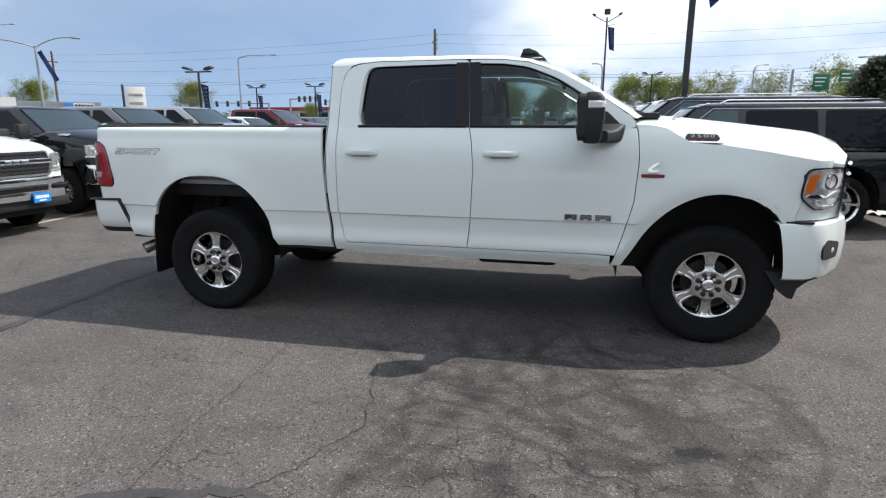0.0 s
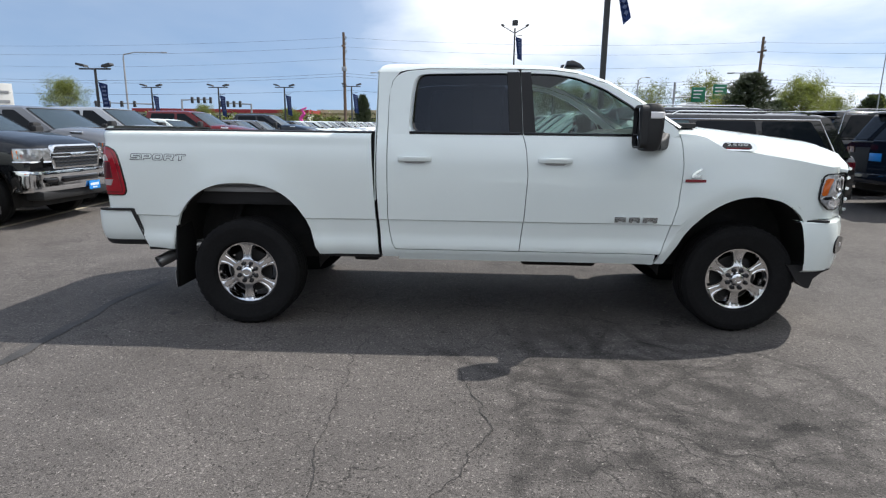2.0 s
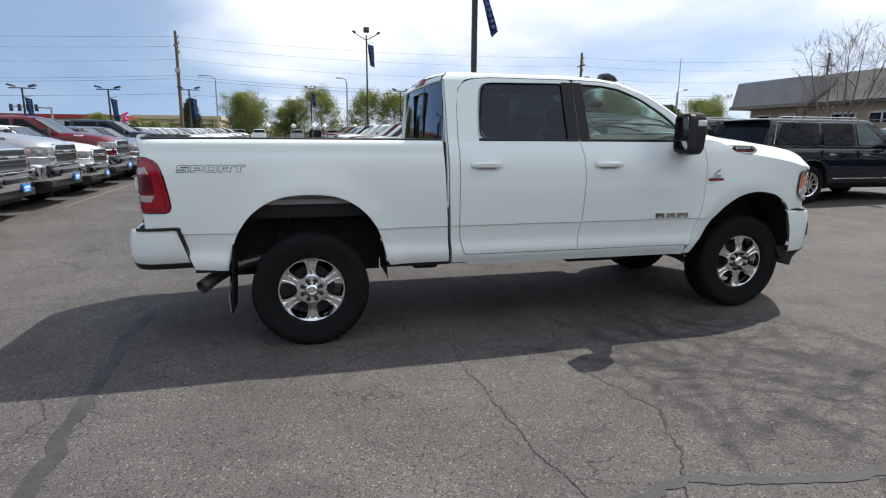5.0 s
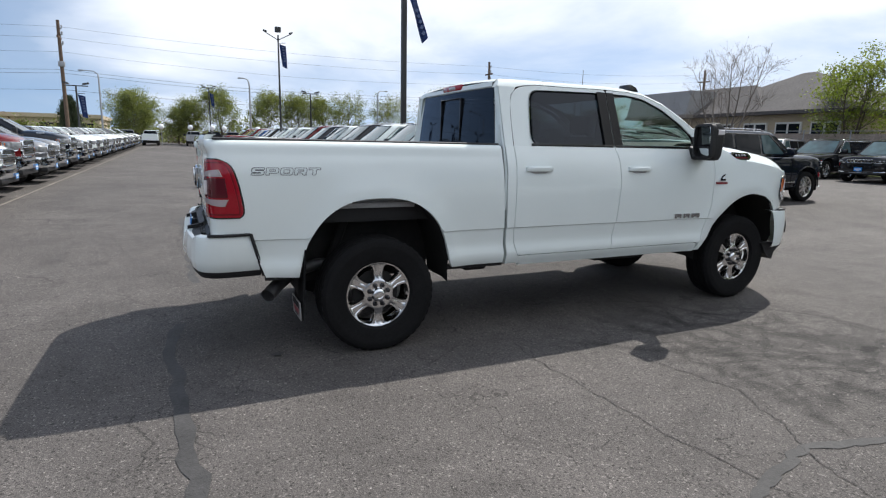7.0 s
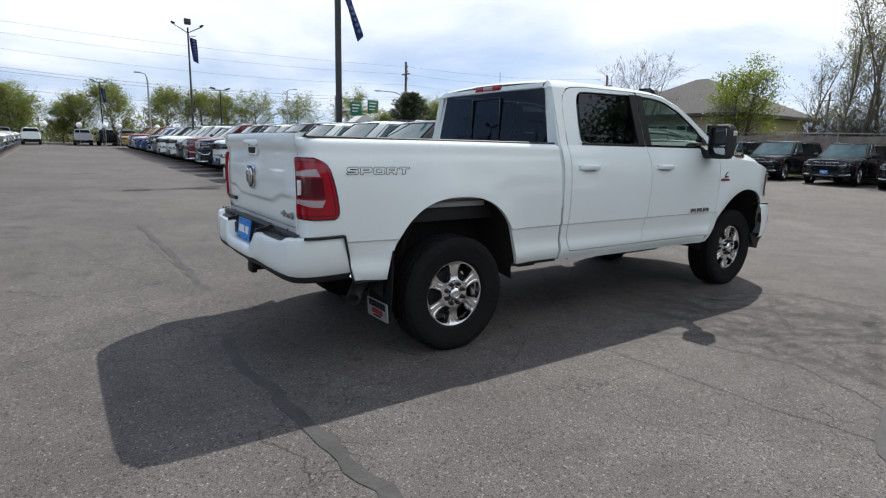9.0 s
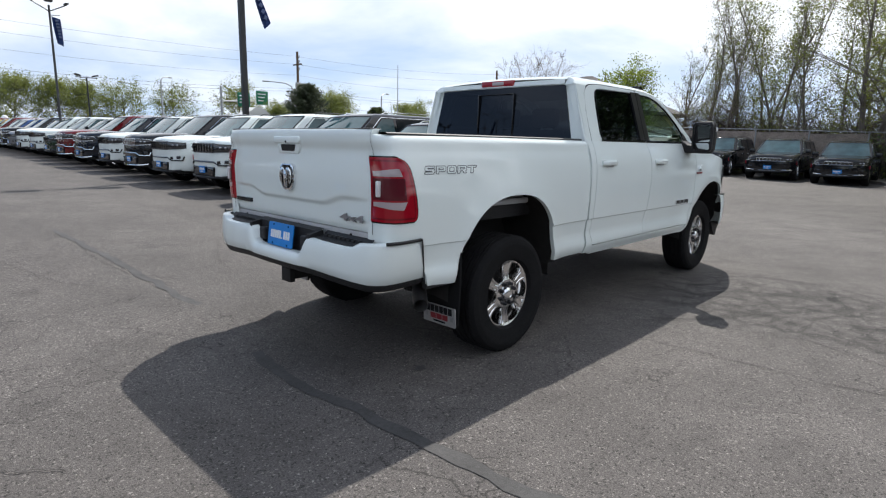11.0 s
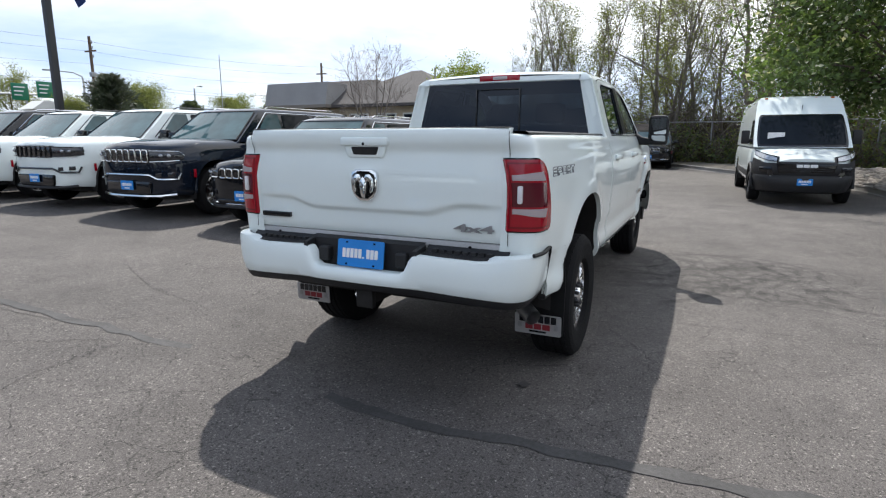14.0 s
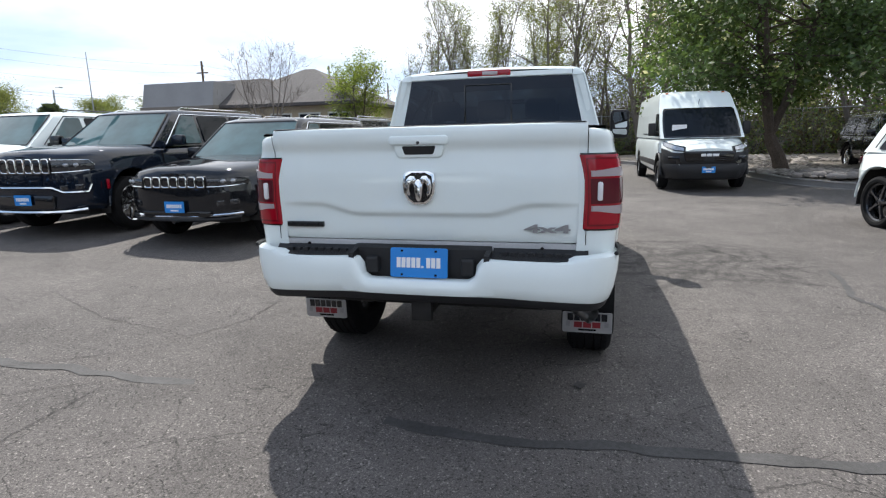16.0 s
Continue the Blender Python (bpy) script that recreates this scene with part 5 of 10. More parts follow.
for s in (-1, 1):
    tube(bm, [(-0.9, s * 0.46, 0.60), (-0.45, s * 0.46, 0.66), (0, s * 0.46, 0.80), (0.5, s * 0.46, 0.62), (1.2, s * 0.46, 0.50), (3.2, s * 0.44, 0.50), (3.6, s * 0.42, 0.70), (4.4, s * 0.42, 0.62)], 0.06, 6)
    tube(bm, [(s * 0.02 - 0.35, s * 0.62, 0.36), (-0.12, s * 0.60, 1.0)], 0.035, 8)
box(bm, 0.9, 1.6, 0.1, 0.5, 0.38, 0.62, 0.04)
box(bm, 2.15, 2.75, -0.72, -0.40, 0.46, 0.58, 0.03)
box(bm, 1.3, 3.2, -0.30, 0.30, 0.42, 0.62, 0.05)
box(bm, 0.8, 1.0, -0.75, -0.62, 0.48, 0.58, 0.02)
part("chassis_frame", bm, M_under, truck, smooth=False)
bm = bmesh.new()
box(bm, 1.05, 3.25, -0.88, 0.88, 0.58, 0.63)
box(bm, 3.25, 4.35, -0.50, 0.50, 0.60, 1.25)
part("floor_pan", bm, M_under, truck, smooth=False)

# front: bumper, grille, lamps, air dam
bm = bmesh.new()
pts = [(4.150, -0.985), (4.25, -0.985), (4.36, -0.965), (4.45, -0.91), (4.56, -0.77), (4.70, -0.55), (4.77, -0.35), (4.80, -0.15), (4.805, 0.0)]
pts += [(x, -y) for x, y in pts[-2::-1]]
rows = []
for x, y in resample(pts, 60, closed=False):
    back = 0.03 * max(0, (4.3 - x)) / 0.15
    row = []
    for z, o in ((0.515, -0.03), (0.53, -0.005), (0.60, 0.010), (0.72, 0.018), (0.84, 0.012), (0.885, 0.0), (0.90, -0.02), (0.90, -0.08)):
        d = Vector((x - 3.9, y * 0.6)).normalized()
        fx = x + d.x * o
        if abs(y) > 0.95 and x < 4.3:
            fx += (0.90 - z) * 0.17 * (4.3 - x) / 0.15
        row.append((fx, y + d.y * o, z))
    rows.append(row)
sheet(bm, rows)
fb = part("front_bumper", bm, M_white, truck, "white front bumper with fog lamps")
for s in (-1, 1):
    bm = bmesh.new()
    prism(bm, round_poly([(-0.10, -0.065), (0.09, -0.055), (0.10, 0.045), (-0.06, 0.070), (-0.115, 0.02)], 0.03), -0.03, 0.006, "y")
    fog = part("fog_lamp_pod", bm, M_trim, fb)
    fog.matrix_basis = Matrix.Translation((4.495, s * 0.848, 0.715)) @ Matrix.Rotation(radians(-s * 47 if s > 0 else 47), 4, "Z") @ (Matrix.Identity(4) if s < 0 else Matrix.Rotation(math.pi, 4, "Z"))
    bm = bmesh.new()
    lathe(bm, [(0.0, -0.016), (0.02, -0.014), (0.036, -0.006), (0.040, 0.0)], 20)
    o = part("fog_lens", bm, M_clear, fog)
    o.matrix_basis = Matrix.Translation((0.02, -0.027, -0.005)) @ Matrix.Scale(0.52, 4)
    # black strip for the shadow line over the bumper, and the air dam under it
    bm = bmesh.new()
    prism(bm, [(4.135, 0.885), (4.20, 0.905), (4.36, 0.905), (4.36, 0.892), (4.16, 0.885)], s * 0.93, s * 0.975)
    part("bumper_gap_strip", bm, M_plastic, fb)
    bm = bmesh.new()
    prism(bm, [(4.12, 0.56), (4.20, 0.44), (4.27, 0.385), (4.305, 0.380), (4.325, 0.455), (4.38, 0.505), (4.44, 0.535), (4.22, 0.56)], s * 0.80, s * 0.93)
    part("air_dam", bm, M_plastic, fb, "black air dam", smooth=False)
    # headlamp
    bm = bmesh.new()
    rows = []
    for z, xa, xb in ((0.985, 4.365, 4.50), (1.00, 4.345, 4.54), (1.045, 4.292, 4.575), (1.07, 4.278, 4.59), (1.15, 4.285, 4.60), (1.215, 4.30, 4.60), (1.232, 4.325, 4.595)):
        row = []
        for i in range(9):
            u = i / 8
            x = xa + (xb - xa) * u
            row.append((x, s * (side_y(min(x, 4.45), z) - 0.004 + 0.012 - max(0, x - 4.43) * 1.1), z))
        rows.append(row)
    sheet(bm, rows)
    rim_in(bm, (0, -s * 0.03, 0))
    hl = part("headlamp", bm, M_lampbowl, truck, "clear headlamp with amber corner reflector")
    # dark gasket round the lamp
    bm = bmesh.new()
    edge = [(4.365, 0.982), (4.338, 1.000), (4.284, 1.043), (4.269, 1.07), (4.276, 1.15), (4.292, 1.220), (4.322, 1.238), (4.42, 1.242), (4.595, 1.238)]
    tube(bm, [(x, s * (side_y(min(x, 4.45), z) + 0.008 - max(0, x - 4.43) * 1.1), z) for x, z in resample(edge, 30, closed=False)], 0.0065, 5)
    edge = [(4.365, 0.982), (4.43, 0.979), (4.50, 0.981), (4.545, 1.005), (4.575, 1.045)]
    tube(bm, [(x, s * (side_y(min(x, 4.45), z) + 0.008 - max(0, x - 4.43) * 1.1), z) for x, z in resample(edge, 14, closed=False)], 0.0065, 5)
    part("lamp_gasket", bm, M_trim, hl, "black rubber gasket")
    # round reflector with its dark inner ring
    bm = bmesh.new()
    tube(bm, [(4.468 + 0.052 * math.cos(a), s * (side_y(4.45, 1.15) + 0.012 - max(0, 4.468 + 0.052 * math.cos(a) - 4.43) * 1.1), 1.155 + 0.045 * math.sin(a)) for a in np.linspace(0, 6.283, 25)], 0.007, 5)
    part("reflector_ring", bm, M_dark_alloy, hl, "dark reflector ring")
    for pts, mt, nm, lift in (([(4.292, 1.080), (4.342, 1.086), (4.352, 1.14), (4.388, 1.208), (4.320, 1.208), (4.296, 1.15)], M_amber, "amber_reflector", 0.013),
                              ([(4.39, 1.115), (4.45, 1.10), (4.56, 1.115), (4.58, 1.208), (4.40, 1.205)], M_clear, "lamp_lens", 0.013),
                              ([(4.30, 1.052), (4.54, 1.062), (4.585, 1.098), (4.45, 1.085), (4.30, 1.072)], M_chrome, "lamp_bezel", 0.015),
                              ([(4.372, 1.000), (4.50, 1.000), (4.545, 1.045), (4.36, 1.045)], M_clear, "lamp_lens", 0.013)):
        bm = bmesh.new()
        ol = resample(round_poly(pts, 0.012), 20)
        bm.faces.new([bm.verts.new((x, s * (side_y(min(x, 4.45), z) - 0.004 + 0.012 - max(0, x - 4.43) * 1.1 + lift - 0.008), z)) for x, z in ol])
        rim_in(bm, (0, -s * 0.012, 0))
        part(nm, bm, mt, hl, smooth=False)
    # panel under and over the headlamp
    bm = bmesh.new()
    rows = []
    for z in (0.908, 0.95, 0.985, 1.05, 1.15, 1.23, 1.262, 1.29):
        xa = curve_at(((0.905, 4.248), (1.05, 4.288), (1.22, 4.275), (1.262, 4.36), (1.3, 4.40)), z)
        rows.append([(xa + (4.62 - xa) * i / 8, s * (side_y(min(xa + (4.62 - xa) * i / 8, 4.45), z) - 0.006 - max(0, xa + (4.62 - xa) * i / 8 - 4.43) * 1.1), z) for i in range(9)])
    sheet(bm, rows)
    part("headlamp_surround", bm, M_white, truck)
bm = bmesh.new()
sheet(bm, [[(4.595 + 0.17 * (1 - (y / 0.72) ** 2), y, z) for y in np.linspace(-0.72, 0.72, 13)] for z in (0.92, 1.0, 1.1, 1.2, 1.30)])
gr = part("grille", bm, M_trim, truck, "black front grille")
for z in (0.96, 1.04, 1.12, 1.20, 1.27):
    bm = bmesh.new()
    tube(bm, [(4.61 + 0.17 * (1 - (y / 0.72) ** 2), y, z) for y in np.linspace(-0.70, 0.70, 11)], 0.014, 6)
    part("grille_bar", bm, M_chrome, gr)

# badges on the right flank; the name marks are plain bars
M_decal = material("dark_grey_decal", (0.10, 0.10, 0.11), rough=0.5)
# squared outline letters: each letter's edge lines on a 10 by 6 grid
LETTERS = {
    "S": [[(0, 0), (0, 1.6), (6.6, 1.6), (6.6, 2.2), (1, 2.2), (0, 3), (0, 5), (1, 6), (9, 6), (9, 4.4), (2.4, 4.4), (2.4, 3.8), (8, 3.8), (9, 3), (9, 1), (8, 0)]],
    "P": [[(0, 0), (0, 6), (8, 6), (9, 5), (9, 2.6), (8, 1.6), (2.4, 1.6), (2.4, 0)], [(2.4, 3.2), (2.4, 4.4), (6.6, 4.4), (6.6, 3.2)]],
    "O": [[(1, 0), (0, 1), (0, 5), (1, 6), (8, 6), (9, 5), (9, 1), (8, 0)], [(2.4, 1.6), (2.4, 4.4), (6.6, 4.4), (6.6, 1.6)]],
    "R": [[(0, 0), (0, 6), (8, 6), (9, 5), (9, 2.6), (8, 1.8), (9.2, 0), (6.4, 0), (5.2, 1.8), (2.4, 1.8), (2.4, 0)], [(2.4, 3.3), (2.4, 4.4), (6.6, 4.4), (6.6, 3.3)]],
    "T": [[(3.2, 0), (3.2, 4.4), (0, 4.4), (0, 6), (9, 6), (9, 4.4), (5.8, 4.4), (5.8, 0)]],
}
bm = bmesh.new()
for i, ch in enumerate("SPORT"):
    for loop_ in LETTERS[ch]:
        pts = []
        for u, v in resample(loop_, 60):
            px, pz = -0.845 + i * 0.0885 + u * 0.0086 + v * 0.0012, 1.2745 + v * 0.0076
            pts.append((px, -(side_y(px, pz) + 0.0005), pz))
        tube(bm, pts + pts[:1], 0.0021, 4, cap=False)
part("side_decal", bm, M_decal, truck, "grey outline lettering decal", smooth=False)
for s in (-1,):
    bm = bmesh.new()
    prism(bm, round_poly([(3.535, 1.402), (3.775, 1.398), (3.805, 1.425), (3.765, 1.462), (3.535, 1.470), (3.515, 1.43)], 0.015), 0, 1)
    for v in bm.verts:
        y = 0.925 - 0.28 * (v.co.z - 1.385)
        v.co.y = -(y + (0.024 if v.co.y > 0.5 else -0.02))
    scoop = part("hood_badge", bm, M_chrome, hood, "chrome-edged black hood badge", smooth=False)
    bm = bmesh.new()
    prism(bm, round_poly([(3.560, 1.413), (3.745, 1.410), (3.760, 1.425), (3.740, 1.452), (3.560, 1.457), (3.545, 1.43)], 0.010), 0, 1)
    for v in bm.verts:
        y = 0.925 - 0.28 * (v.co.z - 1.385)
        v.co.y = -(y + (0.028 if v.co.y > 0.5 else -0.01))
    part("badge_field", bm, M_trim, scoop, smooth=False)
    for i, ch in enumerate("2500"):
        bm = text_mesh(ch, 0.1, 0.0015)
        for v in bm.verts:
            px, pz = 3.652 + (i - 1.5) * 0.039 + v.co.x * 0.68, 1.441 + v.co.y * 0.24
            v.co = Vector((px, -(0.925 - 0.28 * (pz - 1.385) + 0.029 + v.co.z), pz))
        part("badge_number", bm, M_letter, scoop, smooth=False)
    bm = bmesh.new()
    for i in range(9):
        x = 3.575 + i * 0.0185
        box(bm, x, x + 0.014, -0.947, -0.930, 1.413, 1.421)
    part("badge_bar", bm, M_redletter, scoop, smooth=False)
    # engine badge: chrome block over a red bar
    bm = bmesh.new()
    prism(bm, [(3.325, 1.205), (3.395, 1.205), (3.395, 1.222), (3.355, 1.222), (3.350, 1.232), (3.395, 1.265), (3.378, 1.268), (3.340, 1.245), (3.325, 1.225)], -1.012, -0.985)
    part("engine_badge", bm, M_chrome, truck, "chrome engine badge", smooth=False)
    bm = bmesh.new()
    box(bm, 3.285, 3.43, -1.009, -0.985, 1.172, 1.192, 0.002)
    part("engine_badge_bar", bm, M_redletter, truck, "dark red badge bar", smooth=False)
    bm = bmesh.new()
    for x0, w_ in ((2.800, 0.082), (2.905, 0.078), (3.005, 0.105)):
        prism(bm, [(x0, 0.868), (x0 + w_ * 0.25, 0.868), (x0 + w_ * 0.35, 0.880), (x0 + w_ * 0.65, 0.880), (x0 + w_ * 0.75, 0.868), (x0 + w_, 0.868), (x0 + w_, 0.908), (x0, 0.908)], -1.002, -0.975)
    part("door_badge_bar", bm, M_alloy, truck, "chrome badge bars", smooth=False)

# cabin
for sx, sy in ((2.26, -0.42), (2.26, 0.42), (1.30, -0.42), (1.30, 0.0), (1.30, 0.42)):
    bm = bmesh.new()
    box(bm, sx - 0.10, sx + 0.45, sy - 0.25, sy + 0.25, 0.95, 1.12, 0.05)
    prism(bm, [(sx - 0.12, 1.0), (sx + 0.06, 1.0), (sx - 0.04, 1.58), (sx - 0.16, 1.58)], sy - 0.23, sy + 0.23, "y", 0.04)
    box(bm, sx - 0.17, sx - 0.07, sy - 0.13, sy + 0.13, 1.60, 1.77, 0.04)
    part("seat", bm, M_seat, truck, "dark cloth seat")
bm = bmesh.new()
prism(bm, [(2.75, 1.05), (3.26, 1.05), (3.26, 1.555), (2.98, 1.550), (2.84, 1.49), (2.78, 1.30)], -0.80, 0.80, "y", 0.03)
part("dashboard", bm, M_dash, truck, "grey dashboard")
bm = bmesh.new()
tube(bm, [(0.19 * math.cos(a), 0.19 * math.sin(a), 0) for a in np.linspace(0, 2 * math.pi, 33)], 0.016, 8, cap=False)
for a in (0, math.pi, -math.pi / 2):
    tube(bm, [(0, 0, 0.01), (0.18 * math.cos(a), 0.18 * math.sin(a), 0)], 0.014, 6)
o = part("steering_wheel", bm, M_trim, truck)
o.matrix_basis = Matrix.Translation((2.64, 0.42, 1.40)) @ Matrix.Rotation(radians(-62), 4, "Y") @ Matrix.Rotation(radians(90), 4, "Z")
bm = bmesh.new()
box(bm, 2.72, 2.75, -0.12, 0.12, 1.80, 1.86, 0.012)
part("inner_mirror", bm, M_trim, truck)
bm = bmesh.new()
sheet(bm, [[(x, y, z) for y in (-0.68, 0, 0.68)] for x, z in ((1.07, 1.95), (1.3, 1.985), (2.3, 1.985), (2.5, 1.945))])
part("headliner", bm, material("grey_headliner", (0.14, 0.14, 0.14), rough=0.9, grain=0.1), truck)
for s in (-1, 1):
    bm = bmesh.new()
    box(bm, 1.12, 3.1, s * 0.86 - 0.02, s * 0.86 + 0.02, 0.66, 1.485)
    part("door_lining", bm, M_dash, truck, smooth=False)
    bm = bmesh.new()
    prism(bm, [(2.03, 1.48), (2.16, 1.48), (2.12, 1.93), (2.06, 1.93)], s * 0.74, s * 0.765)
    part("inner_pillar", bm, M_dash, truck, smooth=False)

# ---- parked vehicles: the front bumper at x = 0, facing +x, wheels on z = 0 ----
def light_wheel(parent, x, side, half, r, rim_r, rim_mat, spokes, cache):
    """A wheel with a plain tread, for parked vehicles."""
    key = (r, rim_r, spokes, rim_mat.name)
    m = Matrix.Translation((x, side * half, r)) @ (Matrix.Identity(4) if side < 0 else Matrix.Rotation(math.pi, 4, "Z"))
    if key in cache:
        t = again(cache[key][0], parent, m)
        again(cache[key][1], t, Matrix.Identity(4))
        return t
    bm = bmesh.new()
    w = 0.125
    lathe(bm, [(rim_r, -w * 0.7), (rim_r + 0.02, -w * 0.95), (r - 0.05, -w), (r - 0.012, -w * 0.85), (r, -w * 0.6), (r, -0.02), (r - 0.008, 0), (r, 0.02), (r, w * 0.6), (r - 0.012, w * 0.85), (r - 0.05, w), (rim_r, w)], 36)
    t = part("wheel", bm, M_rubber, parent, "black road tyre")
    t.matrix_basis = m
    bm = bmesh.new()
    lathe(bm, [(rim_r * 0.9, -0.03), (rim_r * 0.93, -0.075), (rim_r, -0.09), (rim_r + 0.004, -0.07), (rim_r, 0.0), (rim_r * 0.9, 0.0), (rim_r * 0.9, -0.03)], 36)
    lathe(bm, [(0.0, -0.085), (0.035, -0.083), (0.055, -0.07), (0.07, -0.05)], 16)
    for k in range(spokes):
        rows = []
        for q, wd in ((0.05, 0.030), (rim_r * 0.5, 0.017), (rim_r * 0.92, 0.026)):
            a = 2 * math.pi * k / spokes
            c, s = math.cos(a), math.sin(a)
            rows.append([(q * c - u * wd * s, -0.072 - (0.012 if abs(u) < 1 else -0.02), q * s + u * wd * c) for u in (-1, -0.7, 0.7, 1)])
        sheet(bm, rows)
    lathe(bm, [(0.0, -0.005), (rim_r * 0.75, -0.005), (rim_r * 0.75, 0.0)], 24)
    rm = part("rim", bm, rim_mat, t, "polished alloy rim" if rim_mat is M_alloy else "chrome rim" if rim_mat is M_chrome else "black alloy rim")
    cache[key] = (t, rm)
    return t


WHEELS = {}


def body_loft(sp):
    """Lower body as a skin over cross-sections, with wheel openings."""
    L, W = sp["L"], sp["W"]
    xs = sorted(set([0.0, -0.015, -0.04, -0.08, -0.14, -0.22, -L, -L + 0.015, -L + 0.05, -L + 0.12] + [round(v, 3) for v in np.arange(-L + 0.2, -0.25, 0.11)]
                    + [a + d for a in sp["axles"] for d in (-sp["ar"], -sp["ar"] * 0.97, -sp["ar"] * 0.85, sp["ar"] * 0.85, sp["ar"] * 0.97, sp["ar"])]))
    half_rows = []
    for x in xs:
        w = W * curve_at(sp["plan"], x)
        zt = curve_at(sp["deck"], x)
        zb = curve_at(sp["sill"], x)
        crown = 0.045 if x > sp["cowl"] else 0.01
        pts = [(w - 0.16, zb), (w - 0.06, zb + 0.005), (w - 0.025, zb + 0.06), (w - 0.008, zb + 0.16), (w, (zb + zt) * 0.52), (w - 0.004, zt - 0.30), (w - 0.018, zt - 0.18),
               (w - 0.040, zt - 0.10), (w - 0.080, zt - 0.048), (w - 0.14, zt - 0.016), (w - 0.26, zt + 0.010), (w * 0.45, zt + crown * 0.8), (0.0, zt + crown)]
        ah = 0
        for a in sp["axles"]:
            ah = max(ah, arch(x, a, sp["ar"], sp["at"], zb))
        half_rows.append([(x, y, max(z, ah)) for y, z in pts])
    bm = bmesh.new()
    rows = [[(x, -y, z) for x, y, z in r] + [(x, y, z) for x, y, z in r[-2::-1]] for r in half_rows]
    vs = sheet(bm, rows)
    for ring in (vs[0], vs[-1]):
        bm.faces.new(ring)
    clean(bm, 0.0006)
    return bm


def skin_window(parent, quad, out, mat_, name="window", label="", r=0.05, inset=0.0):
    """A pane laid on the plane of four corners (3D), with rounded corners and 6 mm of edge."""
    q = [Vector(p) for p in quad]
    wu, wv = (q[1] - q[0]).length, (q[3] - q[0]).length
    ol = round_poly([(inset, inset), (wu - inset, inset), (wu - inset, wv - inset), (inset, wv - inset)], r, 3)
    bm = bmesh.new()
    o = Vector(out)
    vs = []
    for a, b in ol:
        u, v = a / wu, b / wv
        p = (q[0] * (1 - u) + q[1] * u) * (1 - v) + (q[3] * (1 - u) + q[2] * u) * v
        vs.append(bm.verts.new(p + o * 0.006))
    bm.faces.new(vs)
    rim_in(bm, o * -0.012)
    ob = part(name, bm, mat_, parent, label, smooth=False)
    return ob


M_carglass = material("parked_car_glass", (0.008, 0.011, 0.015), rough=0.03, coat=0.0, spec=0.14)
M_screen = material("parked_car_screen", (0.045, 0.092, 0.102), rough=0.03, coat=0.0, spec=0.5, tint=0.35, tint_scale=2.6)
M_screen_dark = material("parked_pickup_screen", (0.036, 0.050, 0.056), rough=0.03, spec=0.5)
M_lamp_far = material("parked_headlamp", (0.42, 0.43, 0.44), rough=0.10, metal=0.6, coat=1.0, tint=0.55, tint_scale=18)
M_lamp_black = material("smoked_headlamp", (0.022, 0.023, 0.025), rough=0.08, coat=1.0, tint=0.4, tint_scale=18)


def plate_on(parent, x, y, z, mat_=None):
    bm = bmesh.new()
    prism(bm, round_poly([(-0.15, -0.075), (0.15, -0.075), (0.15, 0.075), (-0.15, 0.075)], 0.012), 0.0, 0.006, "x")
    p = part("number_plate", bm, mat_ or M_plate, parent, "blue dealer plate with white bars", smooth=False)
    p.matrix_basis = Matrix.Translation((x, y, z))
    bm = bmesh.new()
    box(bm, 0.006, 0.0085, -0.118, -0.096, -0.012, 0.036)
    first = part("plate_bar", bm, M_letter, p, smooth=False)
    for i in range(1, 8):
        again(first, p, Matrix.Translation((0, i * 0.03, 0)))
    bm = bmesh.new()
    box(bm, 0.006, 0.0085, -0.06, 0.06, -0.055, -0.035)
    part("plate_line", bm, M_letter, p, smooth=False)


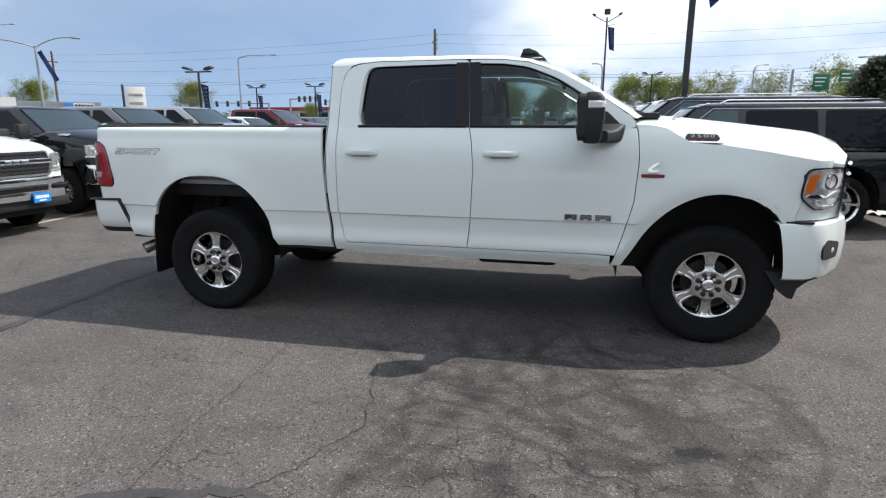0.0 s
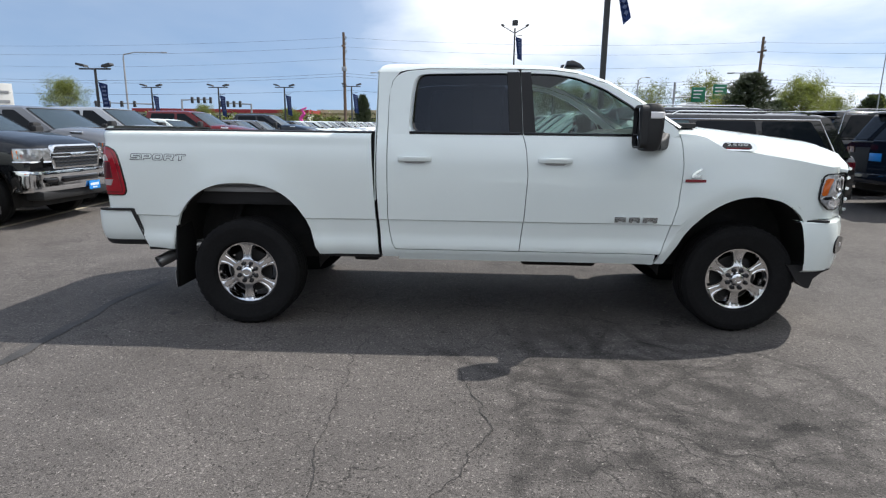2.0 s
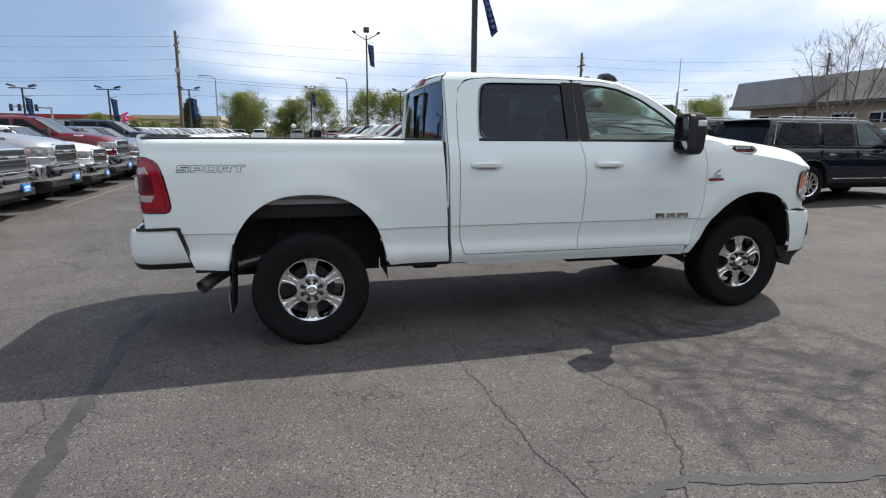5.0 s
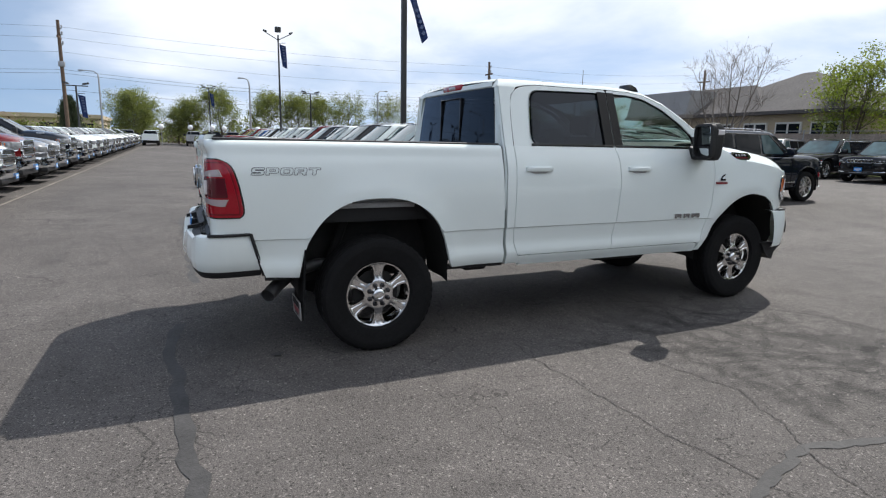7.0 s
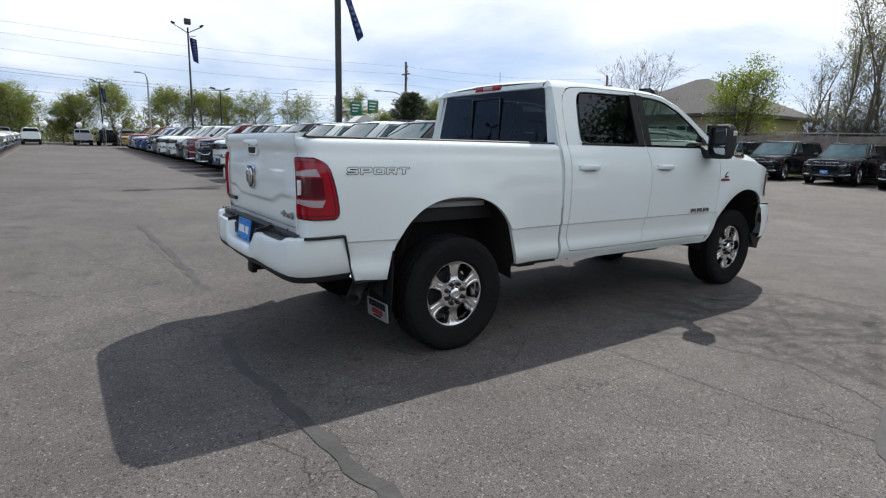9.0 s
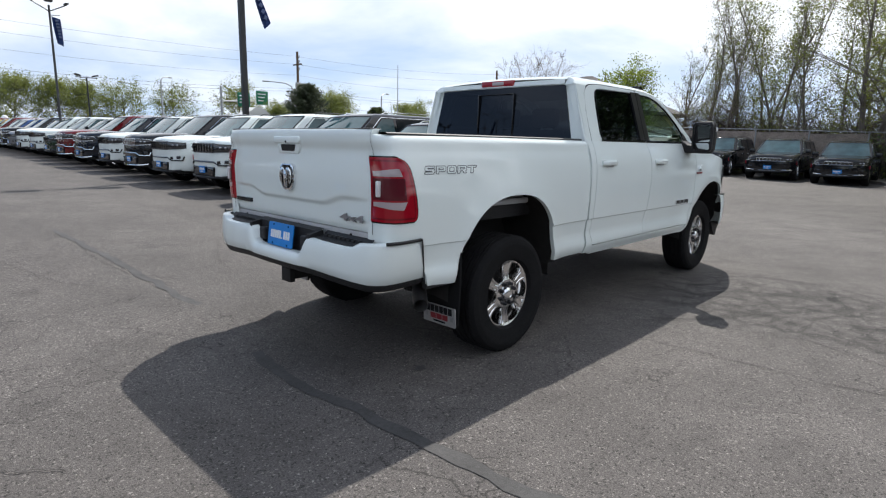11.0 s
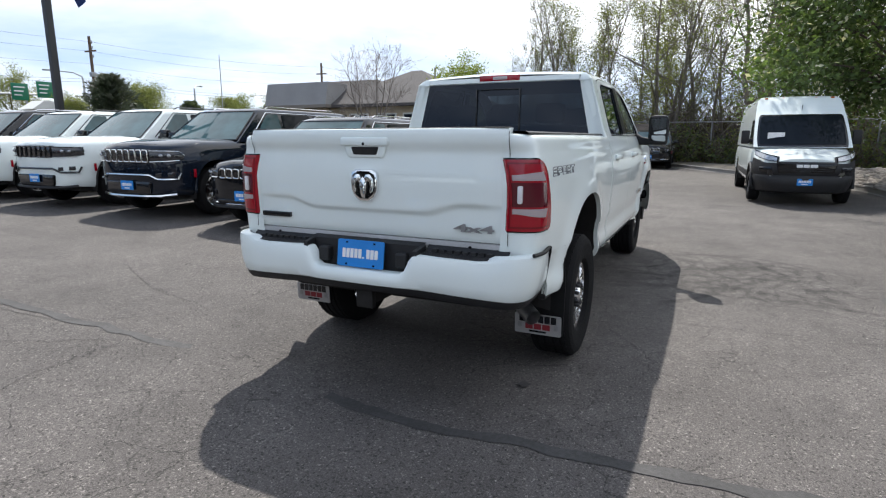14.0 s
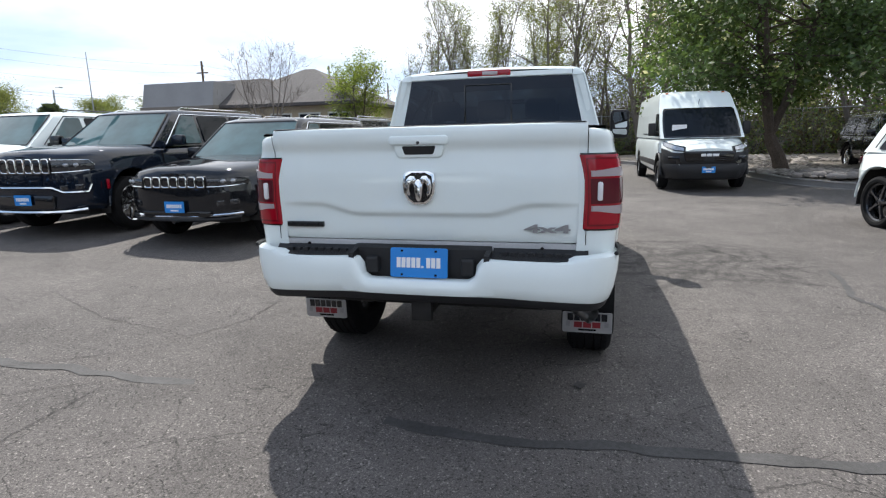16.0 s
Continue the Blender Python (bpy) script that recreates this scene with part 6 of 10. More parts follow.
def greenhouse(th, sp, roof_mat, side_mat=None):
    """Cabin above the belt: roof, pillars, panes."""
    g = sp["gh"]
    L = sp["L"]
    zb0, zr = g["zb"], g["zr"]
    bf, tf, tr, br, wb, wt = g["bf"], g["tf"], g["tr"], g["br"], g["wb"], g["wt"]
    bm = bmesh.new()
    rows = []
    lev = [(0.0, 0.0), (0.2, 0.0), (0.5, 0.012), (0.8, 0.012), (0.93, 0.002)]
    n_x = 22
    def ring(v, bulge, w, z, f0, r0):
        pts = []
        for u in np.linspace(0, 1, n_x):
            pts.append((r0 + (f0 - r0) * u, -w - bulge, z))
        for u in np.linspace(-1, 1, 11)[1:-1]:
            pts.append((f0 + 0.10 * (1 - u * u), u * w, z + 0.0))
        for u in np.linspace(1, 0, n_x):
            pts.append((r0 + (f0 - r0) * u, w + bulge, z))
        for u in np.linspace(1, -1, 11)[1:-1]:
            pts.append((r0 - 0.04 * (1 - u * u), u * w, z))
        return pts
    for v, b in lev:
        rows.append(ring(v, b, wb + (wt - wb) * v, zb0 + (zr - zb0) * v, bf + (tf - bf) * v, br + (tr - br) * v))
    rows.append(ring(1, 0, wt - 0.03, zr - 0.015, tf - 0.03, tr + 0.03))
    rows.append(ring(1, 0, wt - 0.10, zr + 0.006, tf - 0.10, tr + 0.08))
    rows.append(ring(1, 0, wt * 0.55, zr + 0.022, tf - 0.35, tr + 0.3))
    vs = sheet(bm, rows, close=True)
    bm.faces.new(vs[-1])
    part("cabin", bm, side_mat or roof_mat, th)

    def at(xb, v, s, xt=None):
        k = (xb - br) / (bf - br)
        x = xb * (1 - v) + (tr + (tf - tr) * k if xt is None else xt) * v
        return (x, s * (wb + (wt - wb) * v + 0.012), zb0 + (zr - zb0) * v)
    for s in (-1, 1):
        for i, (x0, x1, t0, t1) in enumerate(g["side"]):
            quad = [at(x0, 0.07, s, None), at(x1, 0.07, s, None), None, None]
            quad[0] = (x0, s * (wb + (wt - wb) * 0.07 + 0.014), zb0 + (zr - zb0) * 0.07)
            quad[1] = (x1, s * (wb + (wt - wb) * 0.07 + 0.014), zb0 + (zr - zb0) * 0.07)
            quad[2] = (t1, s * (wb + (wt - wb) * 0.84 + 0.016), zb0 + (zr - zb0) * 0.84)
            quad[3] = (t0, s * (wb + (wt - wb) * 0.84 + 0.016), zb0 + (zr - zb0) * 0.84)
            skin_window(th, quad, (0, s, 0.25), M_carglass if i else (M_screen if g.get("clear_front", True) else M_carglass), "side_window", "dark side window")
    # screen and back window, bowed
    for v0, v1, xb, xt, nm, sgn, bow in ((0.05, 0.90, bf, tf, "windscreen", 1, 0.10), (0.12, 0.86, br, tr, "back_window", -1, 0.04)):
        if nm == "back_window" and not g.get("back", True):
            continue
        bm = bmesh.new()
        rows = []
        for v in np.linspace(v0, v1, 6):
            w = (wb + (wt - wb) * v) - 0.055
            x = xb + (xt - xb) * v
            rows.append([(x + sgn * (bow * (1 - (u * w / (w + 0.055)) ** 2 * 1.0) * 1.0 + 0.012), u * w, zb0 + (zr - zb0) * v + 0.006) for u in np.linspace(-1, 1, 11)])
        sheet(bm, rows)
        pane = part(nm, bm, (M_screen if g.get("pale", True) else M_screen_dark) if sgn > 0 else M_carglass, th, "raked windscreen" if sgn > 0 else "dark back window")
        if sgn > 0:
            edge = [rows[0][i] for i in range(11)] + [r[-1] for r in rows[1:]] + [rows[-1][i] for i in range(9, -1, -1)] + [r[0] for r in rows[-2:0:-1]]
            bm = bmesh.new()
            tube(bm, [(x + 0.002, y, z) for x, y, z in edge + edge[:1]], 0.014, 4, cap=False)
            part("screen_edge", bm, M_trim, pane)


def mirrors(th, x, y, z, mat_, tall=False):
    for s in (-1, 1):
        bm = bmesh.new()
        box(bm, x - 0.07, x + 0.06, s * (y + 0.14) - 0.11, s * (y + 0.14) + 0.11, z - (0.16 if tall else 0.08), z + (0.14 if tall else 0.09), 0.035)
        tube(bm, [(x, s * (y - 0.04), z - 0.07), (x, s * (y + 0.08), z - 0.04)], 0.035, 6)
        part("wing_mirror", bm, mat_, th)


def wells(th, sp):
    bm = bmesh.new()
    for a in sp["axles"]:
        for s in (-1, 1):
            rows = []
            for i in range(13):
                t = math.pi * i / 12
                u = math.cos(t)
                z = 0.30 + (sp["at"] + 0.01 - 0.30) * max(0, 1 - abs(u) ** 2.5) ** 0.5
                rows.append([(a + u * (sp["ar"] + 0.005), s * (sp["W"] - 0.03), z), (a + u * (sp["ar"] + 0.005), s * (sp["W"] - 0.36), z)])
            sheet(bm, rows)
    box(bm, -sp["L"] + 0.25, -0.25, -sp["W"] + 0.2, sp["W"] - 0.2, 0.30, 0.50)
    part("underbody", bm, M_under, th, smooth=False)


def parked_pickup(colour, label):
    sp = dict(L=6.05, W=1.0, axles=(-0.98, -4.77), ar=0.53, at=1.06, cowl=-1.35,
              plan=((-6.05, 0.93), (-5.9, 0.99), (-5.0, 1.0), (-0.75, 1.0), (-0.35, 0.97), (-0.12, 0.90), (0.0, 0.80)),
              deck=((-6.05, 1.48), (-3.62, 1.48), (-3.55, 1.49), (-1.45, 1.50), (-1.3, 1.545), (-0.9, 1.52), (-0.4, 1.44), (-0.15, 1.37), (0.0, 1.27)),
              sill=((-6.05, 0.66), (-5.4, 0.60), (-0.3, 0.55), (0.0, 0.80)),
              gh=dict(pale=False, clear_front=False, zb=1.48, zr=1.99, bf=-1.32, tf=-2.12, tr=-3.48, br=-3.55, wb=0.90, wt=0.72,
                      side=((-2.42, -1.62, -2.47, -2.22), (-3.35, -2.52, -3.33, -2.55))))
    th = tagged(empty("parked_pickup"), label, "pickup truck", "parked pickup row")
    part("body", body_loft(sp), colour, th)
    greenhouse(th, sp, colour)
    wells(th, sp)
    for a in sp["axles"]:
        for s in (-1, 1):
            light_wheel(th, a, s, 0.86, 0.42, 0.235, M_alloy, 6, WHEELS)
    mirrors(th, -1.52, 1.0, 1.52, M_plastic, True)
    bm = bmesh.new()
    box(bm, -6.0, -3.62, -0.86, 0.86, 1.485, 1.50)
    part("bed_cover", bm, M_plastic, th, smooth=False)
    # grille: chrome frame, cross bar, honeycomb bars
    bm = bmesh.new()
    prism(bm, round_poly([(-0.58, 0.93), (0.58, 0.93), (0.64, 1.16), (0.56, 1.345), (-0.56, 1.345), (-0.64, 1.16)], 0.05), -0.04, 0.035, "x", 0.01)
    gr = part("grille_frame", bm, M_chrome, th, "chrome grille surround")
    bm = bmesh.new()
    prism(bm, round_poly([(-0.53, 0.965), (0.53, 0.965), (0.59, 1.16), (0.52, 1.315), (-0.52, 1.315), (-0.59, 1.16)], 0.04), 0.0, 0.041, "x")
    part("grille_insert", bm, M_plastic, gr, smooth=False)
    for k in range(6):
        bm = bmesh.new()
        z = 0.99 + k * 0.058
        if abs(z - 1.165) < 0.02:
            continue
        tube(bm, [(0.046, -0.54 + i * 0.06, z + (0.012 if i % 2 else -0.012)) for i in range(19)], 0.009, 5)
        part("grille_mesh_bar", bm, M_trim, gr)
    for z in (1.135, 1.195):
        bm = bmesh.new()
        box(bm, 0.035, 0.058, -0.585, 0.585, z - 0.012, z + 0.012, 0.004)
        part("grille_cross_bar", bm, M_chrome, gr)
    bm = bmesh.new()
    for y0, w in ((-0.19, 0.11), (-0.06, 0.11), (0.07, 0.13)):
        box(bm, 0.05, 0.075, y0, y0 + w, 1.13, 1.20, 0.008)
    part("badge_mark", bm, M_chrome, gr)
    for s in (-1, 1):
        bm = bmesh.new()
        rows = []
        for z, o in ((1.07, 0.0), (1.08, 0.018), (1.18, 0.024), (1.27, 0.018), (1.285, 0.0)):
            rows.append([(x + o, s * (y + o * 0.6), z) for x, y in ((0.005, 0.62), (-0.02, 0.75), (-0.10, 0.88), (-0.24, 0.955), (-0.36, 0.972))])
        sheet(bm, rows)
        hl = part("headlamp", bm, M_lamp_far, th, "clear headlamp with chrome edge")
        bm = bmesh.new()
        tube(bm, [(x + 0.012, s * (y + 0.008), 1.065) for x, y in ((0.01, 0.62), (-0.02, 0.75), (-0.10, 0.88), (-0.24, 0.955), (-0.37, 0.975))], 0.016, 6)
        part("lamp_trim", bm, M_chrome, hl)
        bm = bmesh.new()
        box(bm, -0.36, -0.26, s * 0.965 - 0.012, s * 0.965 + 0.022, 1.12, 1.26, 0.01)
        part("amber_marker", bm, M_amber, hl)
        bm = bmesh.new()
        box(bm, 0.035, 0.075, s * 0.70 - 0.14, s * 0.70 + 0.14, 0.71, 0.80, 0.03)
        part("fog_lamp", bm, M_trim, th)
        bm = bmesh.new()
        box(bm, -0.95, -0.70, s * 0.93 - 0.025, s * 0.93 + 0.025, 1.445, 1.485, 0.012)
        part("hood_vent", bm, M_chrome, th)
    bm = bmesh.new()
    rows = []
    for x, y in resample([(-0.42, -1.0), (-0.30, -1.0), (-0.12, -0.95), (0.0, -0.82), (0.05, -0.5), (0.075, 0.0), (0.05, 0.5), (0.0, 0.82), (-0.12, 0.95), (-0.30, 1.0), (-0.42, 1.0)], 40, closed=False):
        rows.append([(x - 0.03, y, 0.56), (x + 0.005, y, 0.575), (x + 0.018, y, 0.66), (x, y, 0.74), (x + 0.02, y, 0.84), (x + 0.012, y, 0.905), (x - 0.03, y, 0.92)])
    sheet(bm, rows)
    bp = part("front_bumper", bm, M_chrome, th, "chrome front bumper")
    bm = bmesh.new()
    box(bm, 0.03, 0.10, -0.46, 0.46, 0.70, 0.81, 0.03)
    part("bumper_grille", bm, M_trim, bp)
    bm = bmesh.new()
    box(bm, -0.3, 0.02, -0.88, 0.88, 0.42, 0.575, 0.03)
    part("air_dam", bm, M_plastic, bp)
    plate_on(th, 0.105, 0.30, 0.60)
    return th


def parked_suv(colour, label, big=True, trim=M_chrome, group="parked suv row", rim=None, length=None):
    """A tall utility vehicle with a seven-slot grille."""
    L = length or (5.45 if big else 5.20)
    top = 1.85 if big else 1.72
    belt = 1.25 if big else 1.12
    nose = 1.185 if big else 1.01
    W = 1.03 if big else 0.98
    sp = dict(L=L, W=W, axles=(-0.93, -0.93 - (3.12 if big else 3.09)), ar=0.475, at=0.935 if big else 0.90, cowl=-1.45,
              plan=((-L, 0.90), (-L + 0.15, 0.97), (-L + 0.6, 1.0), (-0.85, 1.0), (-0.55, 0.985), (-0.33, 0.930), (-0.175, 0.845), (-0.085, 0.745), (-0.035, 0.62), (-0.01, 0.52), (0.0, 0.45)),
              deck=((-L, belt + 0.02), (-1.75, belt), (-1.55, belt + 0.01), (-1.3, belt), (-0.7, nose + 0.06), (-0.25, nose + 0.012), (-0.12, nose - 0.004), (-0.05, nose - 0.030), (0.0, nose - 0.080)),
              sill=((-L, 0.50), (-L + 0.6, 0.40), (-0.5, 0.36), (0.0, 0.40)),
              gh=dict(zb=belt - 0.02, zr=top, bf=-1.50, tf=-2.30, tr=-L + 0.42, br=-L + 0.10, wb=W - 0.075, wt=W - 0.27,
                      side=((-2.72, -1.92, -2.72, -2.42), (-3.72, -2.82, -3.70, -2.82), (-L + 0.42, -3.82, -L + 0.68, -3.80))))
    th = tagged(empty("parked_suv"), label, "suv", group)
    part("body", body_loft(sp), colour, th)
    greenhouse(th, sp, colour)
    wells(th, sp)
    rim = rim or M_alloy
    for a in sp["axles"]:
        for s in (-1, 1):
            light_wheel(th, a, s, W - 0.135, 0.405 if big else 0.385, 0.275, rim, 10 if big else 5, WHEELS)
    mirrors(th, -1.88, W - 0.03, belt + 0.08, M_trim if trim is M_trim else colour)
    # roof rails
    for s in (-1, 1):
        bm = bmesh.new()
        tube(bm, [(-2.5, s * (W - 0.34), top - 0.005), (-2.6, s * (W - 0.34), top + 0.045), (-L + 0.75, s * (W - 0.34), top + 0.045), (-L + 0.65, s * (W - 0.34), top)], 0.012, 6)
        part("roof_rail", bm, M_chrome if trim is M_chrome else M_trim, th)
        # bright line along the window tops
        bm = bmesh.new()
        g = sp["gh"]
        tube(bm, [(-1.78, s * (W - 0.055), belt + 0.02), (g["tf"] - 0.10, s * (g["wt"] + 0.035), top - 0.075), (g["tr"] + 0.12, s * (g["wt"] + 0.035), top - 0.075), (-L + 0.36, s * (W - 0.07), belt + 0.05)], 0.009, 5)
        part("window_trim", bm, trim, th)
        # arch lips
        for a in sp["axles"]:
            bm = bmesh.new()
            tube(bm, [(a + math.cos(t) * (sp["ar"] + 0.012), s * (W - 0.012), 0.40 + (sp["at"] + 0.012 - 0.40) * max(0, 1 - abs(math.cos(t)) ** 2.5) ** 0.5) for t in np.linspace(0.02, math.pi - 0.02, 15)], 0.018, 5)
            part("arch_lip", bm, colour if trim is M_chrome or length else M_plastic, th)
        for z0, z1, x0, x1 in ((0.52, 0.545, -3.45, -1.45),):
            bm = bmesh.new()
            box(bm, x0, x1, s * (W + 0.004) - 0.012, s * (W + 0.004) + 0.008, z0, z1, 0.005)
            part("sill_trim", bm, trim, th)
        for x0 in (-2.66, -3.62):
            bm = bmesh.new()
            box(bm, x0, x0 + 0.20, s * (W + 0.006) - 0.01, s * (W + 0.006) + 0.022, belt - 0.20, belt - 0.165, 0.010)
            part("door_handle", bm, trim if trim is M_chrome else M_trim, th)
        for x0 in (-1.62, -2.77, -3.80):
            bm = bmesh.new()
            box(bm, x0 - 0.003, x0 + 0.003, s * (W - 0.012) - 0.014, s * (W - 0.012) + 0.0165, 0.47, belt - 0.08)
            part("door_seam", bm, M_trim, th, smooth=False)
    def nose_x(f):
        return float(np.interp(abs(f), [0.45, 0.52, 0.62, 0.745, 0.845, 0.930, 0.985], [0.0, -0.01, -0.035, -0.085, -0.175, -0.33, -0.55]))
    # seven-slot grille
    gz0, gz1, gw = (0.900, 1.120, 0.52) if big else (0.775, 0.935, 0.47)
    bm = bmesh.new()
    prism(bm, round_poly([(-gw, gz0), (gw, gz0), (gw + 0.02, gz1), (-gw - 0.02, gz1)], 0.03), -0.06, 0.012, "x", 0.005)
    gr = part("grille_band", bm, M_trim, th)
    for k in range(7):
        y = -gw + (k + 0.5) * 2 * gw / 7
        hw = gw / 7 * 0.80
        bm = bmesh.new()
        ol = resample(round_poly([(y - hw, gz0 + 0.015), (y + hw, gz0 + 0.015), (y + hw, gz1 - 0.015), (y - hw, gz1 - 0.015)], 0.02), 24)
        tube(bm, [(0.014, a, b) for a, b in ol + ol[:1]], 0.009, 5, cap=False)
        part("grille_slot", bm, trim if trim is M_chrome else M_trim, gr)
    lamp_line = [(nose_x(f) + 0.004, f * W) for f in ((gw + 0.02) / W, 0.62, 0.70, 0.78, 0.845, 0.895, 0.925)]
    for s in (-1, 1):
        bm = bmesh.new()
        rows = []
        for f_, o in ((0.0, 0.002), (0.15, 0.010), (0.85, 0.012), (1.0, 0.002)):
            rows.append([(x + o, s * (y + o * 0.5), (gz0 + 0.02 - 0.09 * x) * (1 - f_) + (gz1 - 0.015 + 0.04 * x) * f_) for x, y in lamp_line])
        sheet(bm, rows)
        hl = part("headlamp", bm, M_lamp_black, th, "slim smoked headlamp")
        bm = bmesh.new()
        tube(bm, [(x + 0.022, s * (y + 0.012), gz0 + 0.022 - 0.09 * x) for x, y in lamp_line[:-1]], 0.009, 5)
        part("daylight_strip", bm, M_alloy if trim is M_chrome else M_trim, hl)
        bm = bmesh.new()
        tube(bm, [(x + 0.020, s * (y + 0.010), gz1 - 0.022 + 0.04 * x) for x, y in lamp_line[:-1]] + [(nose_x(0.93) + 0.012, s * W * 0.935, (gz0 + gz1) / 2 + 0.01)], 0.006, 5)
        part("lamp_frame", bm, M_alloy if trim is M_chrome and big else M_trim, hl)
        for x, y in ((nose_x(0.70), W * 0.70), (nose_x(0.80), W * 0.80)):
            bm = bmesh.new()
            bmesh.ops.create_uvsphere(bm, u_segments=12, v_segments=8, radius=1.0)
            o = part("projector", bm, M_lamp_far, hl, "clear lamp projector")
            o.matrix_basis = Matrix.Translation((x + 0.004, s * (y + 0.002), (gz0 + gz1) / 2 + 0.012)) @ Matrix.Diagonal((0.030, 0.045, 0.030, 1))
        bm = bmesh.new()
        prism(bm, round_poly([(s * W * 0.60, gz0 - 0.235), (s * W * 0.84, gz0 - 0.215), (s * W * 0.84, gz0 - 0.145), (s * W * 0.60, gz0 - 0.165)], 0.015), -0.15, 0.0, "x", 0.006)
        for v in bm.verts:
            v.co.x += 0.014 + nose_x(v.co.y / W)
        part("fog_lamp", bm, M_lamp_black, th)
        bm = bmesh.new()
        box(bm, -0.47, -0.43, s * (W * 0.985) - 0.01, s * (W * 0.985) + 0.016, 0.66, 0.80, 0.006)
        part("side_marker", bm, M_tail, th)
        # tail lamp, wrapping the rear corner
        bm = bmesh.new()
        tz = belt - 0.14
        rows = [[(x, s * y, z) for x, y in ((-L + 0.42, W * 0.992), (-L + 0.15, W * 0.978), (-L + 0.04, W * 0.935), (-L - 0.012, W * 0.86), (-L - 0.015, W * 0.62))[2 if length else 0:]] for z in (tz - 0.055, tz - 0.04, tz + 0.04, tz + 0.055)]
        sheet(bm, rows)
        part("tail_lamp", bm, M_tail_dark, th, "slim dark red tail lamp")
    # bright lower bumper line that follows the nose, and the dark lower opening
    bm = bmesh.new()
    if big:
        line = [(f, gz0 - 0.19 - 0.065 * min(1, max(0, (abs(f) - 0.5) / 0.12)) + (0.10 if abs(f) > 0.88 else 0)) for f in (-0.90, -0.875, -0.82, -0.74, -0.64, -0.5, -0.25, 0, 0.25, 0.5, 0.64, 0.74, 0.82, 0.875, 0.90)]
    else:
        line = [(f, 0.405 + 0.06 * max(0, abs(f) - 0.3)) for f in (-0.87, -0.82, -0.74, -0.6, -0.3, 0, 0.3, 0.6, 0.74, 0.82, 0.87)]
    tube(bm, [(nose_x(f) + 0.018, f * W, z) for f, z in line], 0.018, 6)
    part("bumper_line", bm, trim, th)
    bm = bmesh.new()
    prism(bm, round_poly([(-0.50, 0.40), (0.50, 0.40), (0.54, gz0 - 0.30), (-0.54, gz0 - 0.30)], 0.04), -0.05, 0.03, "x", 0.01)
    part("lower_grille", bm, M_trim, th, "black lower opening")
    bm = bmesh.new()
    tube(bm, [(-0.18, -W * 0.86, 0.40), (-0.03, -W * 0.66, 0.375), (0.03, -W * 0.4, 0.368), (0.045, 0, 0.365), (0.03, W * 0.4, 0.368), (-0.03, W * 0.66, 0.375), (-0.18, W * 0.86, 0.40)], 0.024, 6)
    part("skid_bar", bm, M_chrome if trim is M_chrome and big else M_plastic, th)
    plate_on(th, 0.05, 0.0, 0.535)
    # rear: spoiler, plate, bumper
    bm = bmesh.new()
    box(bm, -L + 0.18, -L + 0.52, -W + 0.33, W - 0.33, top - 0.05, top - 0.015, 0.012)
    part("spoiler", bm, colour, th)
    bm = bmesh.new()
    box(bm, -L - 0.03, -L + 0.12, -W + 0.12, W - 0.12, 0.46, 0.66, 0.03)
    part("rear_bumper", bm, colour, th)
    bm = bmesh.new()
    box(bm, -L - 0.022, -L, -0.16, 0.16, 0.90, 1.05, 0.005)
    part("rear_plate", bm, M_plate, th)
    return th


